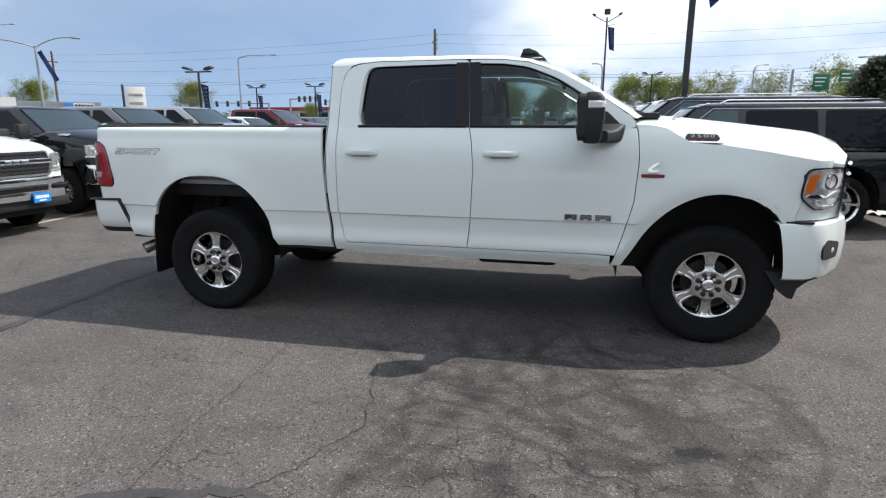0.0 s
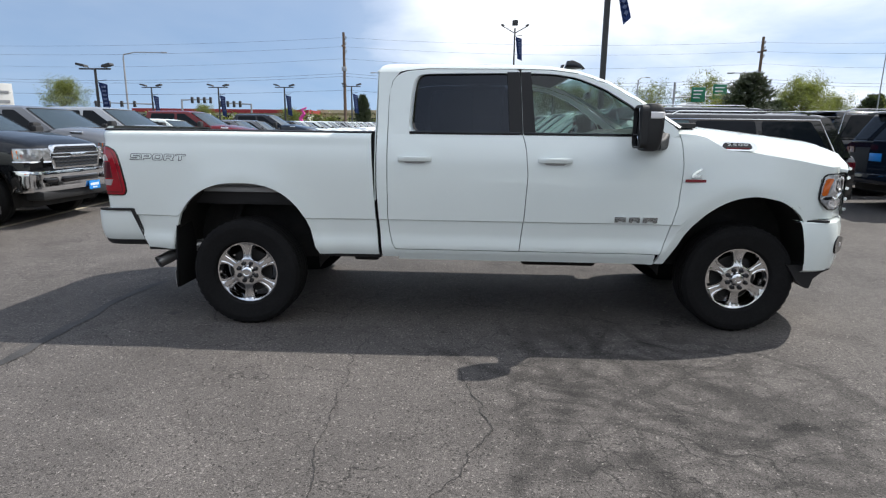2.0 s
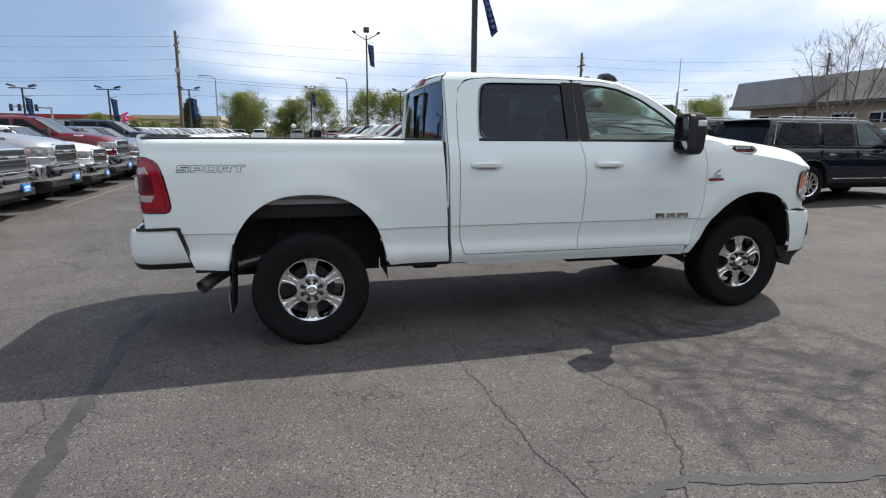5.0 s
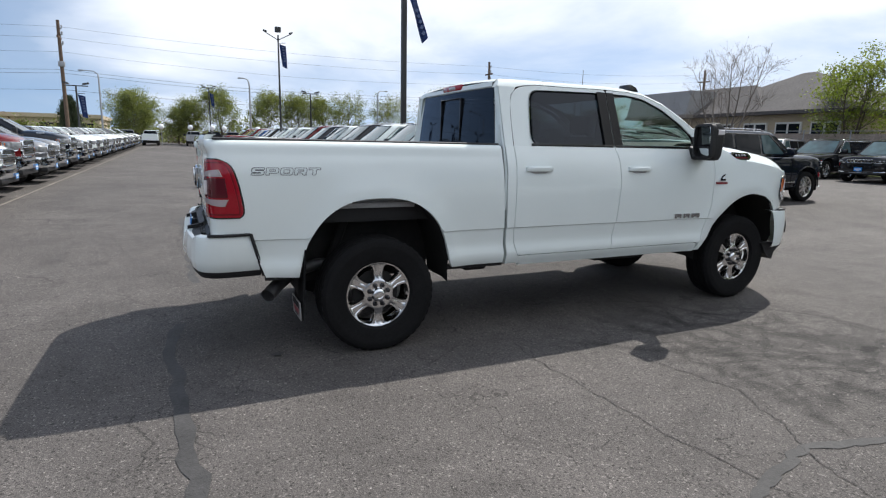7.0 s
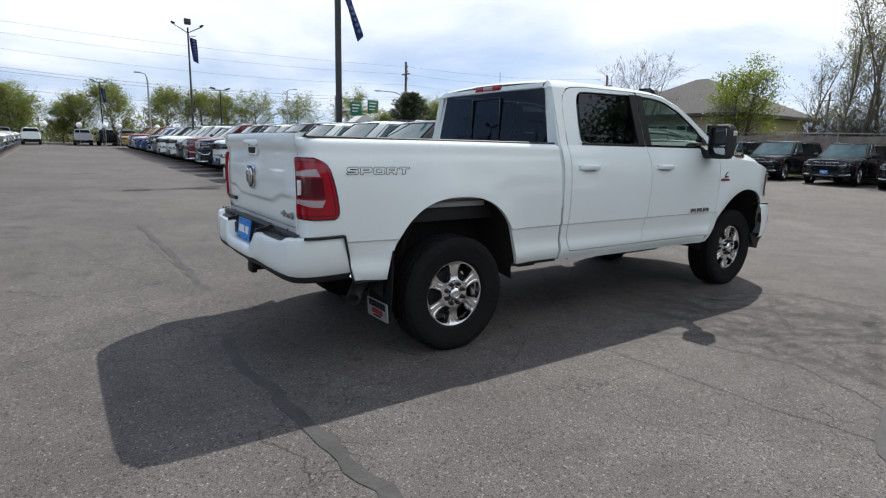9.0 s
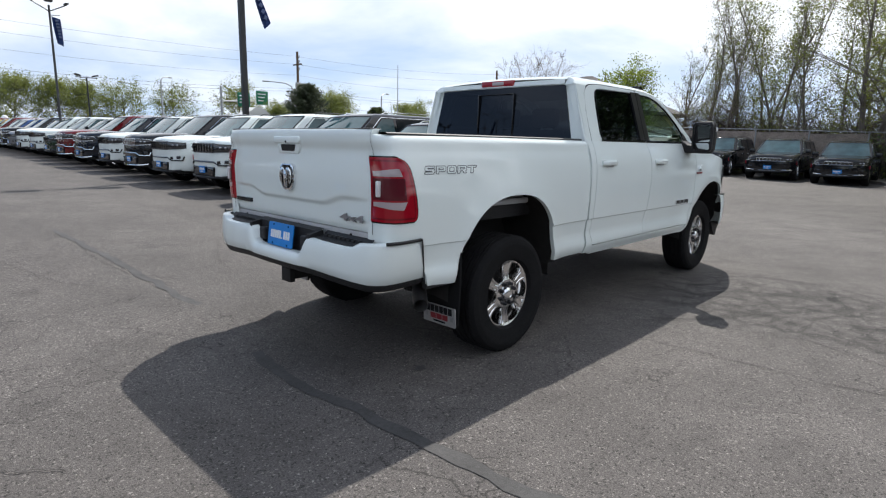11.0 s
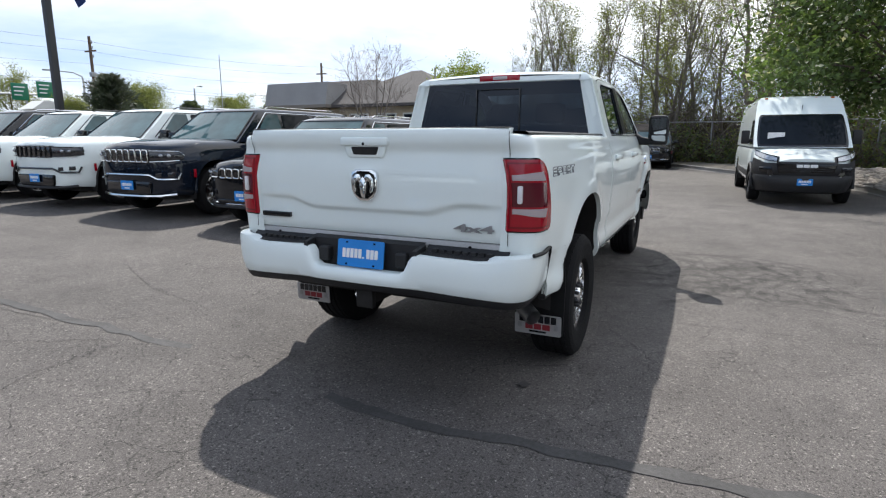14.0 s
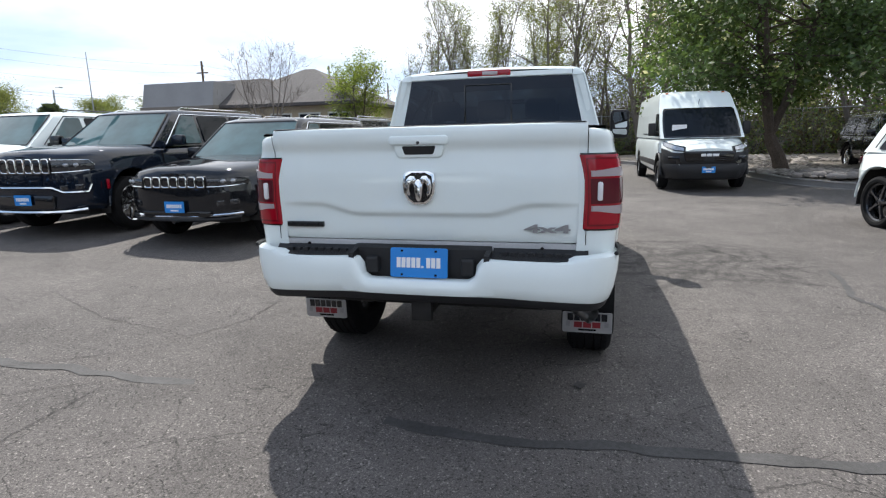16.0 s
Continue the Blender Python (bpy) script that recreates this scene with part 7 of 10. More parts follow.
def parked_van():
    L, W = 5.98, 1.02
    sp = dict(L=L, W=W, axles=(-0.95, -4.98), ar=0.46, at=0.86, cowl=-0.75,
              plan=((-L, 0.96), (-L + 0.2, 1.0), (-1.6, 1.0), (-0.9, 0.97), (-0.45, 0.90), (-0.15, 0.80), (0.0, 0.66)),
              deck=((-L, 1.30), (-1.3, 1.30), (-0.95, 1.26), (-0.55, 1.16), (-0.2, 1.07), (0.0, 0.98)),
              sill=((-L, 0.45), (-0.4, 0.38), (0.0, 0.42)))
    th = tagged(empty("cargo_van"), "white high-roof cargo van with black bumper, by the kerb", "van")
    part("body", body_loft(sp), M_white, th)
    wells(th, sp)
    # box above the belt
    bm = bmesh.new()
    rows = []
    for z, f, w in ((1.26, -0.82, 0.985), (1.5, -1.06, 0.975), (1.8, -1.36, 0.955), (1.98, -1.55, 0.94), (2.05, -1.66, 0.93), (2.25, -1.86, 0.905), (2.40, -2.02, 0.87), (2.47, -2.18, 0.80), (2.50, -2.5, 0.55)):
        ring = [(x, -w, z) for x in np.linspace(-L + 0.02, f, 12)] + [(f + 0.14 * (1 - u * u), u * w, z) for u in np.linspace(-1, 1, 11)[1:-1]] + [(x, w, z) for x in np.linspace(f, -L + 0.02, 12)]
        rows.append(ring)
    vs = sheet(bm, rows, close=True)
    bm.faces.new(vs[-1])
    part("box_body", bm, M_white, th)
    bm = bmesh.new()
    rows = []
    for z, f, w in ((1.275, -0.835, 0.90), (1.45, -1.01, 0.915), (1.7, -1.26, 0.90), (1.98, -1.55, 0.865), (2.03, -1.63, 0.82)):
        rows.append([(f + 0.14 * (1 - (u * w / 0.96) ** 2) + 0.010, u * w, z) for u in np.linspace(-1, 1, 11)])
    sheet(bm, rows)
    part("windscreen_seal", bm, M_trim, th)
    bm = bmesh.new()
    rows = []
    for z, f, w in ((1.33, -0.89, 0.86), (1.45, -1.01, 0.87), (1.7, -1.26, 0.86), (1.95, -1.52, 0.83), (2.0, -1.58, 0.78)):
        rows.append([(f + 0.14 * (1 - (u * w / 0.96) ** 2) + 0.018, u * w, z) for u in np.linspace(-1, 1, 11)])
    sheet(bm, rows)
    part("windscreen", bm, M_carglass, th, "dark windscreen with a paper sheet behind")
    bm = bmesh.new()
    box(bm, -1.16, -1.14, -0.70, -0.35, 1.44, 1.60)
    part("paper_sheet", bm, M_letter, th, smooth=False).matrix_basis = Matrix.Translation((0.21, 0, 0))
    for s in (-1, 1):
        q = [(-1.92, s * 0.985, 1.32), (-1.10, s * 0.985, 1.32), (-1.52, s * 0.955, 1.90), (-1.92, s * 0.955, 1.90)]
        skin_window(th, q, (0, s, 0.1), M_carglass, "side_window", "dark cab window")
        bm = bmesh.new()
        box(bm, -4.4, -1.4, s * 1.012 - 0.02, s * 1.012 + 0.015, 0.55, 0.70, 0.012)
        part("side_moulding", bm, M_plastic, th)
        bm = bmesh.new()
        tube(bm, [(-0.95 + math.cos(t) * 0.49, s * 1.0, 0.36 + 0.53 * math.sin(t)) for t in np.linspace(0, math.pi, 13)], 0.035, 6)
        part("arch_trim", bm, M_plastic, th)
        bm = bmesh.new()
        box(bm, -4.1, -2.0, s * 0.99 - 0.01, s * 0.99 + 0.016, 1.36, 1.385, 0.005)
        part("sliding_rail", bm, M_trim, th)
        bm = bmesh.new()
        box(bm, -1.36, -1.24, s * 1.14 - 0.09, s * 1.14 + 0.09, 1.33, 1.66, 0.03)
        tube(bm, [(-1.3, s * 0.95, 1.40), (-1.3, s * 1.10, 1.44)], 0.04, 6)
        part("wing_mirror", bm, M_plastic, th)
        bm = bmesh.new()
        rows = [[(x, s * y, z) for x, y, z in r] for r in (((0.050, 0.54, 0.955), (-0.10, 0.74, 0.975), (-0.27, 0.89, 1.03), (-0.46, 0.965, 1.09)), ((-0.02, 0.53, 1.07), (-0.15, 0.75, 1.12), (-0.33, 0.91, 1.18), (-0.55, 0.970, 1.215)))]
        sheet(bm, rows)
        rim_in(bm, (-0.03, -s * 0.02, -0.01))
        part("headlamp_surround", bm, M_trim, th)
        bm = bmesh.new()
        rows = [[(x + 0.012, s * (y + 0.006), z) for x, y, z in r] for r in (((0.040, 0.565, 0.975), (-0.10, 0.74, 0.995), (-0.27, 0.885, 1.05), (-0.44, 0.955, 1.10)), ((-0.015, 0.56, 1.05), (-0.15, 0.75, 1.10), (-0.33, 0.90, 1.16), (-0.53, 0.960, 1.19)))]
        sheet(bm, rows)
        part("headlamp", bm, M_lamp_far, th, "clear headlamp")
        bm = bmesh.new()
        lathe(bm, [(0.0, 0.02), (0.06, 0.02), (0.075, 0.0)], 16, "x")
        o = part("fog_recess", bm, M_trim, th); o.location = (0.0, s * 0.66, 0.72)
        bm = bmesh.new()
        rows = [[(x + o_, s * y, z) for x, y in ((0.025, 0.66), (-0.035, 0.765), (-0.105, 0.835), (-0.19, 0.89))] for z, o_ in ((0.735, 0.006), (0.75, 0.018), (0.83, 0.018), (0.845, 0.006))]
        sheet(bm, rows)
        part("bumper_pocket", bm, M_trim, th, "black pocket in the bumper")
        for a in sp["axles"]:
            light_wheel(th, a, s, 0.895, 0.35, 0.21, M_steel, 7, WHEELS)
    bm = bmesh.new()
    rows = []
    for x, y in resample([(-0.52, -1.01), (-0.35, -0.97), (-0.15, -0.86), (0.0, -0.70), (0.06, -0.4), (0.08, 0), (0.06, 0.4), (0.0, 0.70), (-0.15, 0.86), (-0.35, 0.97), (-0.52, 1.01)], 36, closed=False):
        hi = 0.93 if abs(y) < 0.5 else 0.93 + 0.10 * max(0, min(1, (abs(y) - 0.80) / 0.2))
        rows.append([(x - 0.14, y * 0.86, 0.27), (x - 0.05, y * 0.90, 0.30), (x + 0.015, y * 0.955, 0.45), (x + 0.02, y * 0.985, 0.60), (x - 0.015, y * 0.98, 0.66), (x + 0.01, y, 0.72), (x + 0.012, y, 0.84), (x - 0.02, y * 0.985, hi)])
    sheet(bm, rows)
    bp = part("front_bumper", bm, M_plastic, th, "black plastic bumper")
    bm = bmesh.new()
    prism(bm, round_poly([(-0.52, 0.72), (0.52, 0.72), (0.58, 0.96), (-0.58, 0.96)], 0.03), 0.03, 0.085, "x", 0.01)
    gr = part("grille", bm, M_trim, th, "black grille")
    for z in (0.76, 0.80, 0.92):
        bm = bmesh.new()
        box(bm, 0.08, 0.10, -0.50, 0.50, z - 0.006, z + 0.006)
        part("grille_bar", bm, M_plastic, gr)
    bm = bmesh.new()
    for y0, w in ((-0.19, 0.115), (-0.06, 0.115), (0.07, 0.14)):
        box(bm, 0.084, 0.10, y0, y0 + w, 0.835, 0.90, 0.006)
    part("badge_mark", bm, M_letter, gr)
    for y in (-0.7, -0.35, 0.35, 0.7):
        bm = bmesh.new()
        box(bm, -2.08, -2.0, y - 0.035, y + 0.035, 2.42, 2.455, 0.01)
        part("roof_lamp", bm, M_amber, th)
    bm = bmesh.new()
    tube(bm, [(-1.62, 0.03, 2.10), (-1.55, 0.03, 2.25)], 0.008, 5)
    bmesh.ops.create_uvsphere(bm, u_segments=8, v_segments=6, radius=0.035, matrix=Matrix.Translation((-1.60, 0.03, 2.06)))
    part("aerial", bm, M_plastic, th)
    bm = bmesh.new()
    tube(bm, [(-0.78, 0.1, 1.30), (-0.90, -0.35, 1.36), (-0.96, -0.72, 1.42)], 0.010, 5)
    part("wiper", bm, M_plastic, th)
    plate_on(th, 0.09, 0.0, 0.52)
    return th


def settle(x, y, yaw):
    """Pose for a vehicle whose front bumper is at (x, y), facing yaw, on the sloping lot."""
    return Matrix.Translation((x, y, ground_height(x - 2.5 * math.cos(radians(yaw)), y - 2.5 * math.sin(radians(yaw))))) @ Matrix.Rotation(radians(yaw), 4, "Z")


# pickups in the row along the lane, facing +x
made = {}
kinds = {"white": (M_white, "white crew cab pickup with chrome grille, parked in a row"), "black": (M_black, "black crew cab pickup with chrome bumper, parked in a row"),
         "grey": (M_grey, "granite grey crew cab pickup with chrome bumper, parked in a row"), "red": (M_red, "dark red crew cab pickup with chrome grille, parked in a row"),
         "silver": (M_silver, "silver crew cab pickup with chrome grille, parked in a row"), "navy": (M_navy, "navy blue crew cab pickup with chrome grille, parked in a row")}
row_l = ["white", "black", "grey", "silver", "white", "red", "grey", "grey", "navy", "black", "white", "white", "white", "white", "silver", "white", "white", "white", "silver", "white", "grey", "white", "white", "black", "white", "white", "silver"]
for k, c in enumerate(row_l):
    m = settle((-4.36 if k == 0 else -4.47) + 0.05 * math.sin(k * 2.3), 1.05 + 2.37 * k if k < 2 else 3.42 + 2.04 * (k - 1), 0.0) @ Matrix.Scale(0.865, 4)
    if c not in made:
        made[c] = parked_pickup(*kinds[c])
        made[c].matrix_basis = m
    else:
        copy_thing(made[c], m)

# utility vehicles in the row facing the lane, and the row behind them
s_made = {}
s_kinds = {"black": (M_black, "black three-row suv with chrome trim, parked in a row", False, M_chrome), "navy": (M_navy, "navy blue large suv with chrome grille, parked in a row", True, M_chrome),
           "white": (M_white, "white large suv with black grille, parked in a row", True, M_trim), "darkbig": (M_black, "black large suv with chrome trim, parked in a row", True, M_chrome),
           "red": (M_red, "dark red large suv, parked in a row", True, M_chrome), "green": (M_green, "dark green suv, parked in a row", False, M_trim),
           "blue": (M_blue, "blue suv, parked in a row", False, M_trim), "tan": (M_yellow, "yellow tan suv, parked in a row", False, M_trim), "silver": (M_silver, "silver three-row suv, parked in a row", False, M_chrome),
           "grey": (M_grey, "granite grey suv, parked in a row", False, M_trim)}


def put_suv(c, x, y, yaw, size=1.0):
    m = settle(x, y, yaw) @ Matrix.Scale(size, 4)
    if c not in s_made:
        s_made[c] = parked_suv(*s_kinds[c], rim=M_dark_alloy if c in ("white", "green") else None)
        s_made[c].matrix_basis = m
        return s_made[c]
    return copy_thing(s_made[c], m)


row_r = ["black", "navy", "white", "white", "darkbig", "white", "navy", "red", "green", "white", "white", "grey", "darkbig", "blue", "blue", "silver", "red", "tan", "tan", "red"]
for k, c in enumerate(row_r):
    put_suv(c, 2.30 + (0.06 * math.sin(k * 1.7) if k > 1 else 0), 4.32 + 2.47 * k, 180.0 + (0.8 * math.sin(k * 3.1) if k > 1 else 0), 0.98)
for k, c in enumerate(["navy", "navy", "darkbig", "black", "white", "silver", "grey"]):
    put_suv(c, 14.1, 5.45 + 2.6 * k, 0.0, 0.95)
for k, (c, y) in enumerate((("black", 0.9), ("black", 3.3), ("black", 5.9), ("black", 8.7), ("black", 11.4))):
    put_suv(c, 22.9, y, 182.0)
put_suv("silver", 23.6, 14.2, 192.0)
# the white and the black one beyond the kerb side
compact = parked_suv(M_white, "white compact suv with glossy black wheels, beside the lane", False, M_trim, rim=M_dark_alloy, length=4.62)
compact.matrix_basis = settle(1.75, -6.50, 190.0) @ Matrix.Scale(0.98, 4)
put_suv("black", 12.6, -9.4, 176.0)

van = parked_van()
van.matrix_basis = settle(9.85, -3.45, 180.0 + 2.0) @ Matrix.Scale(0.93, 4)
# pickups at the far end of the lane, tailgates to the lane
for x, y, c in ((0.05, 56.5, "silver"), (2.0, 56.8, "black"), (-3.9, 57.0, "white"), (-6.0, 57.4, "silver"), (3.9, 57.2, "grey")):
    copy_thing(made[c], settle(x, y + 5.4, 90.0) @ Matrix.Scale(0.865, 4))

# ---- setting: kerb, stone bed, buildings, fence, poles ----
M_concrete = material("worn_concrete", (0.215, 0.203, 0.190), rough=0.88, grain=0.15, grain_scale=60, tint=0.18, tint_scale=1.2, bump=0.3, bump_scale=90)
M_stucco = material("beige_stucco", (0.46, 0.38, 0.27), rough=0.9, grain=0.08, grain_scale=50, tint=0.08, tint_scale=0.8, bump=0.2)
M_shingle = material("brown_grey_shingle", (0.082, 0.075, 0.073), rough=0.92, grain=0.3, grain_scale=9, tint=0.12, tint_scale=0.7, bump=0.4, bump_scale=20)
M_fascia = material("taupe_fascia", (0.20, 0.175, 0.15), rough=0.7, grain=0.05, tint=0.06)
M_wingpanel = material("pale_grey_fascia", (0.27, 0.265, 0.26), rough=0.8, grain=0.08, grain_scale=20, tint=0.10, tint_scale=0.8)
M_frame = material("white_window_frame", (0.66, 0.66, 0.63), rough=0.6)
M_metal_wall = material("grey_metal_cladding", (0.30, 0.32, 0.34), rough=0.5, metal=0.3, tint=0.06)
M_soil = material("bare_soil", (0.165, 0.145, 0.120), rough=0.95, grain=0.35, grain_scale=14, tint=0.3, tint_scale=0.6, bump=0.6, bump_scale=30)
M_grass = material("rough_grass", (0.085, 0.115, 0.030), rough=0.95, grain=0.4, grain_scale=16, tint=0.35, tint_scale=0.25, bump=0.6, bump_scale=25)
M_pole = material("dark_painted_pole", (0.035, 0.036, 0.038), rough=0.55, tint=0.1)
M_galv = material("galvanised_pole", (0.34, 0.35, 0.36), rough=0.5, metal=0.6, tint=0.1)
M_timber = material("weathered_timber_pole", (0.125, 0.085, 0.060), rough=0.9, grain=0.25, grain_scale=12)
M_flag = material("navy_banner", (0.02, 0.045, 0.15), rough=0.8, tint=0.1)
M_bannerbar = material("pale_banner_print", (0.09, 0.12, 0.22), rough=0.8)
M_wire = material("black_cable", (0.06, 0.06, 0.065), rough=0.7)
M_signgreen = material("green_road_sign", (0.01, 0.16, 0.085), rough=0.45)
M_line = material("faded_road_paint", (0.42, 0.37, 0.28), rough=0.85, grain=0.35, grain_scale=20, tint=0.35, tint_scale=1.5)

# kerb: a real step round the stone bed
KERB = [(27.5, 1.2), (25.3, -0.2), (21.6, -1.9), (17.5, -4.3), (14.0, -5.35), (12.0, -5.55), (10.6, -6.3), (9.6, -7.6), (9.2, -9.4), (9.6, -11.5)]
kp = resample(KERB, 70, closed=False)
for _ in range(3):
    kp = [kp[0]] + [((a[0] + 2 * b[0] + c[0]) / 4, (a[1] + 2 * b[1] + c[1]) / 4) for a, b, c in zip(kp, kp[1:], kp[2:])] + [kp[-1]]
bm = bmesh.new()
rows = []
for i, (x, y) in enumerate(kp):
    a, b = kp[max(i - 1, 0)], kp[min(i + 1, len(kp) - 1)]
    d = Vector((b[0] - a[0], b[1] - a[1])).normalized()
    nrm = Vector((-d.y, d.x)) * -1
    if nrm.dot(Vector((18 - x, -9 - y))) < 0:
        nrm = -nrm
    h = ground_height(x, y)
    rows.append([(x - nrm.x * 0.10, y - nrm.y * 0.10, h - 0.02), (x - nrm.x * 0.10, y - nrm.y * 0.10, h + 0.006), (x, y, h + 0.012), (x + nrm.x * 0.02, y + nrm.y * 0.02, h + 0.135), (x + nrm.x * 0.05, y + nrm.y * 0.05, h + 0.15), (x + nrm.x * 0.17, y + nrm.y * 0.17, h + 0.15), (x + nrm.x * 0.17, y + nrm.y * 0.17, h)])
sheet(bm, rows)
tagged(part("kerb", bm, M_concrete), "worn concrete kerb round the stone bed", "kerb", kind="structure")

# planted bed inside the kerb
def bed_z(x, y):
    return ground_height(x, y) + 0.12 + 0.10 * math.sin(x * 0.7) * math.cos(y * 0.9) + 0.02 * max(0, -y - 7)


bm = bmesh.new()
rows = []
for j in range(14):
    t = j / 13
    row = []
    for i, (x, y) in enumerate(kp):
        tx, ty = 34.0 - 4 * (i / 69), 0.5 - 34 * (i / 69)
        k = t ** 1.3
        px, py = x + (tx - x) * k, y + (ty - y) * k
        z = bed_z(px, py) + 0.02 if j else ground_height(x, y) + 0.12
        row.append((px, py, z))
    rows.append(row)
sheet(bm, rows)
tagged(part("planting_bed", bm, M_soil), "bare soil bed under the trees", "soil", kind="structure")

# river stones
rng = random.Random(5)
M_stone = material("river_stone", (0.225, 0.200, 0.178), rough=0.88, grain=0.2, grain_scale=18, tint=0.25, tint_scale=1.2, bump=0.3, bump_scale=60, island=0.5)
base = bmesh.new()
bmesh.ops.create_icosphere(base, subdivisions=2, radius=1.0)
bv = np.array([v.co for v in base.verts]); bf_ = [[v.index for v in f.verts] for f in base.faces]
base.free()
verts, faces = [], []
nst = 0
for _ in range(22000):
    i = rng.randrange(22, 66)
    x, y = kp[i]
    tx, ty = 34.0 - 4 * (i / 69), 0.5 - 34 * (i / 69)
    d = math.hypot(tx - x, ty - y)
    far = 0.42 + abs(rng.gauss(0, 3.4))
    px, py = x + (tx - x) * far / d + rng.uniform(-0.3, 0.3), y + (ty - y) * far / d + rng.uniform(-0.3, 0.3)
    if far > 7.5 or nst > 6500 or (11.8 < px < 18.5 and -10.8 < py < -8.2):
        continue
    s = rng.choice((0.05, 0.06, 0.07, 0.08, 0.10, 0.12, 0.15)) * rng.uniform(0.8, 1.2)
    sc = np.array([s * rng.uniform(0.8, 1.35), s * rng.uniform(0.7, 1.1), s * rng.uniform(0.38, 0.62)])
    jag = 1 + 0.22 * np.sin(bv[:, [1, 2, 0]] * 3.1 + rng.uniform(0, 6))
    a = rng.uniform(0, 6.28)
    p = bv * jag * sc
    p = np.c_[p[:, 0] * math.cos(a) - p[:, 1] * math.sin(a), p[:, 0] * math.sin(a) + p[:, 1] * math.cos(a), p[:, 2]]
    p = p + np.array([px, py, bed_z(px, py) + sc[2] * 0.45])
    o = len(verts)
    verts.extend(map(tuple, p)); faces.extend([[q + o for q in f] for f in bf_])
    nst += 1
me = bpy.data.meshes.new("river_stones")
me.from_pydata(verts, [], faces)
for pl_ in me.polygons:
    pl_.use_smooth = True
me.materials.append(M_stone)
tagged(new("river_stones", me), "grey and tan river stones under the trees", "stones", kind="stuff")

# grass beyond the car park: east strip and along the street
for nm, x0, x1, y0, y1 in (("grass_strip", 28.5, 120, -2, 60),):
    bm = bmesh.new()
    sheet(bm, [[(x, y, ground_height(x, y) + 0.05) for x in np.linspace(x0, x1, 24)] for y in np.linspace(y0, y1, 24)])
    tagged(part(nm, bm, M_grass), "rough spring grass beside the building", "grass", kind="structure")
bm = bmesh.new()
sheet(bm, [[(x, y, ground_height(x, y) + 0.03) for x in np.linspace(-120, 120, 60)] for y in np.linspace(80, 92, 4)])
tagged(part("street_verge", bm, M_grass), "grass verge along the street", "grass", kind="structure")


# clinic building with a hipped roof and a flat-roofed wing
def hip(bm, x0, x1, y0, y1, ze, zr, over=0.6):
    x0, x1, y0, y1 = x0 - over, x1 + over, y0 - over, y1 + over
    h = min(x1 - x0, y1 - y0) / 2
    if (y1 - y0) > (x1 - x0):
        r = [((x0 + x1) / 2, y0 + h), ((x0 + x1) / 2, y1 - h)]
    else:
        r = [(x0 + h, (y0 + y1) / 2), (x1 - h, (y0 + y1) / 2)]
    c = [bm.verts.new(p) for p in ((x0, y0, ze), (x1, y0, ze), (x1, y1, ze), (x0, y1, ze))]
    b = [bm.verts.new((v.co.x, v.co.y, ze - 0.18)) for v in c]
    t = [bm.verts.new((*p, zr)) for p in r]
    if (y1 - y0) > (x1 - x0):
        fs = [(c[0], c[1], t[0]), (c[1], c[2], t[1], t[0]), (c[2], c[3], t[1]), (c[3], c[0], t[0], t[1])]
    else:
        fs = [(c[0], c[1], t[1], t[0]), (c[1], c[2], t[1]), (c[2], c[3], t[0], t[1]), (c[3], c[0], t[0])]
    for f in fs:
        bm.faces.new(f)
    for i in range(4):
        bm.faces.new((c[i], c[(i + 1) % 4], b[(i + 1) % 4], b[i]))
    bm.faces.new(b)


clinic = tagged(empty("clinic_building"), "beige single-storey building with brown shingle hip roof", "building")
gz = 0.35
bm = bmesh.new()
box(bm, 29.4, 38.0, 13.5, 22.9, 0.0, 3.25 + gz)
part("wall", bm, M_stucco, clinic, smooth=False)
bm = bmesh.new()
hip(bm, 29.3, 38.1, 13.4, 23.0, 3.35 + gz, 6.25)
part("roof", bm, M_shingle, clinic, "grey-brown shingle hip roof", smooth=False)
bm = bmesh.new()
hip(bm, 29.45, 34.0, 18.0, 26.6, 3.36 + gz, 5.55)
part("side_roof", bm, M_shingle, clinic, "lower shingle hip roof", smooth=False)
bm = bmesh.new()
box(bm, 29.2, 37.5, 22.9, 27.0, 0.0, 3.4 + gz)
part("wing_wall", bm, M_stucco, clinic, smooth=False)
bm = bmesh.new()
prism(bm, [(28.15, 3.70), (28.2, 3.85), (28.55, 5.22), (30.8, 5.22), (30.8, 3.70)], 22.3, 27.6)
part("wing_roof", bm, M_wingpanel, clinic, "steep pale grey fascia roof", smooth=False)
bm = bmesh.new()
box(bm, 28.1, 30.9, 22.2, 27.7, 3.50, 3.71)
part("wing_soffit", bm, M_fascia, clinic, smooth=False)
for y in (14.2, 16.2, 18.2, 20.4):
    bm = bmesh.new()
    box(bm, 29.30, 29.42, y - 0.75, y + 0.75, 1.25 + gz, 2.75 + gz)
    w = part("window", bm, M_frame, clinic, "white framed window", smooth=False)
    for dy in (-0.36, 0.36):
        bm = bmesh.new()
        box(bm, 29.285, 29.31, y + dy - 0.30, y + dy + 0.30, 1.35 + gz, 2.65 + gz)
        part("pane", bm, M_carglass, w, smooth=False)
for y in (24.0, 25.8):
    bm = bmesh.new()
    box(bm, 29.1, 29.22, y - 0.6, y + 0.6, 1.2 + gz, 2.8 + gz)
    w = part("window", bm, M_frame, clinic, smooth=False)
    bm = bmesh.new()
    box(bm, 29.085, 29.11, y - 0.5, y + 0.5, 1.3 + gz, 2.7 + gz)
    part("pane", bm, M_carglass, w, smooth=False)
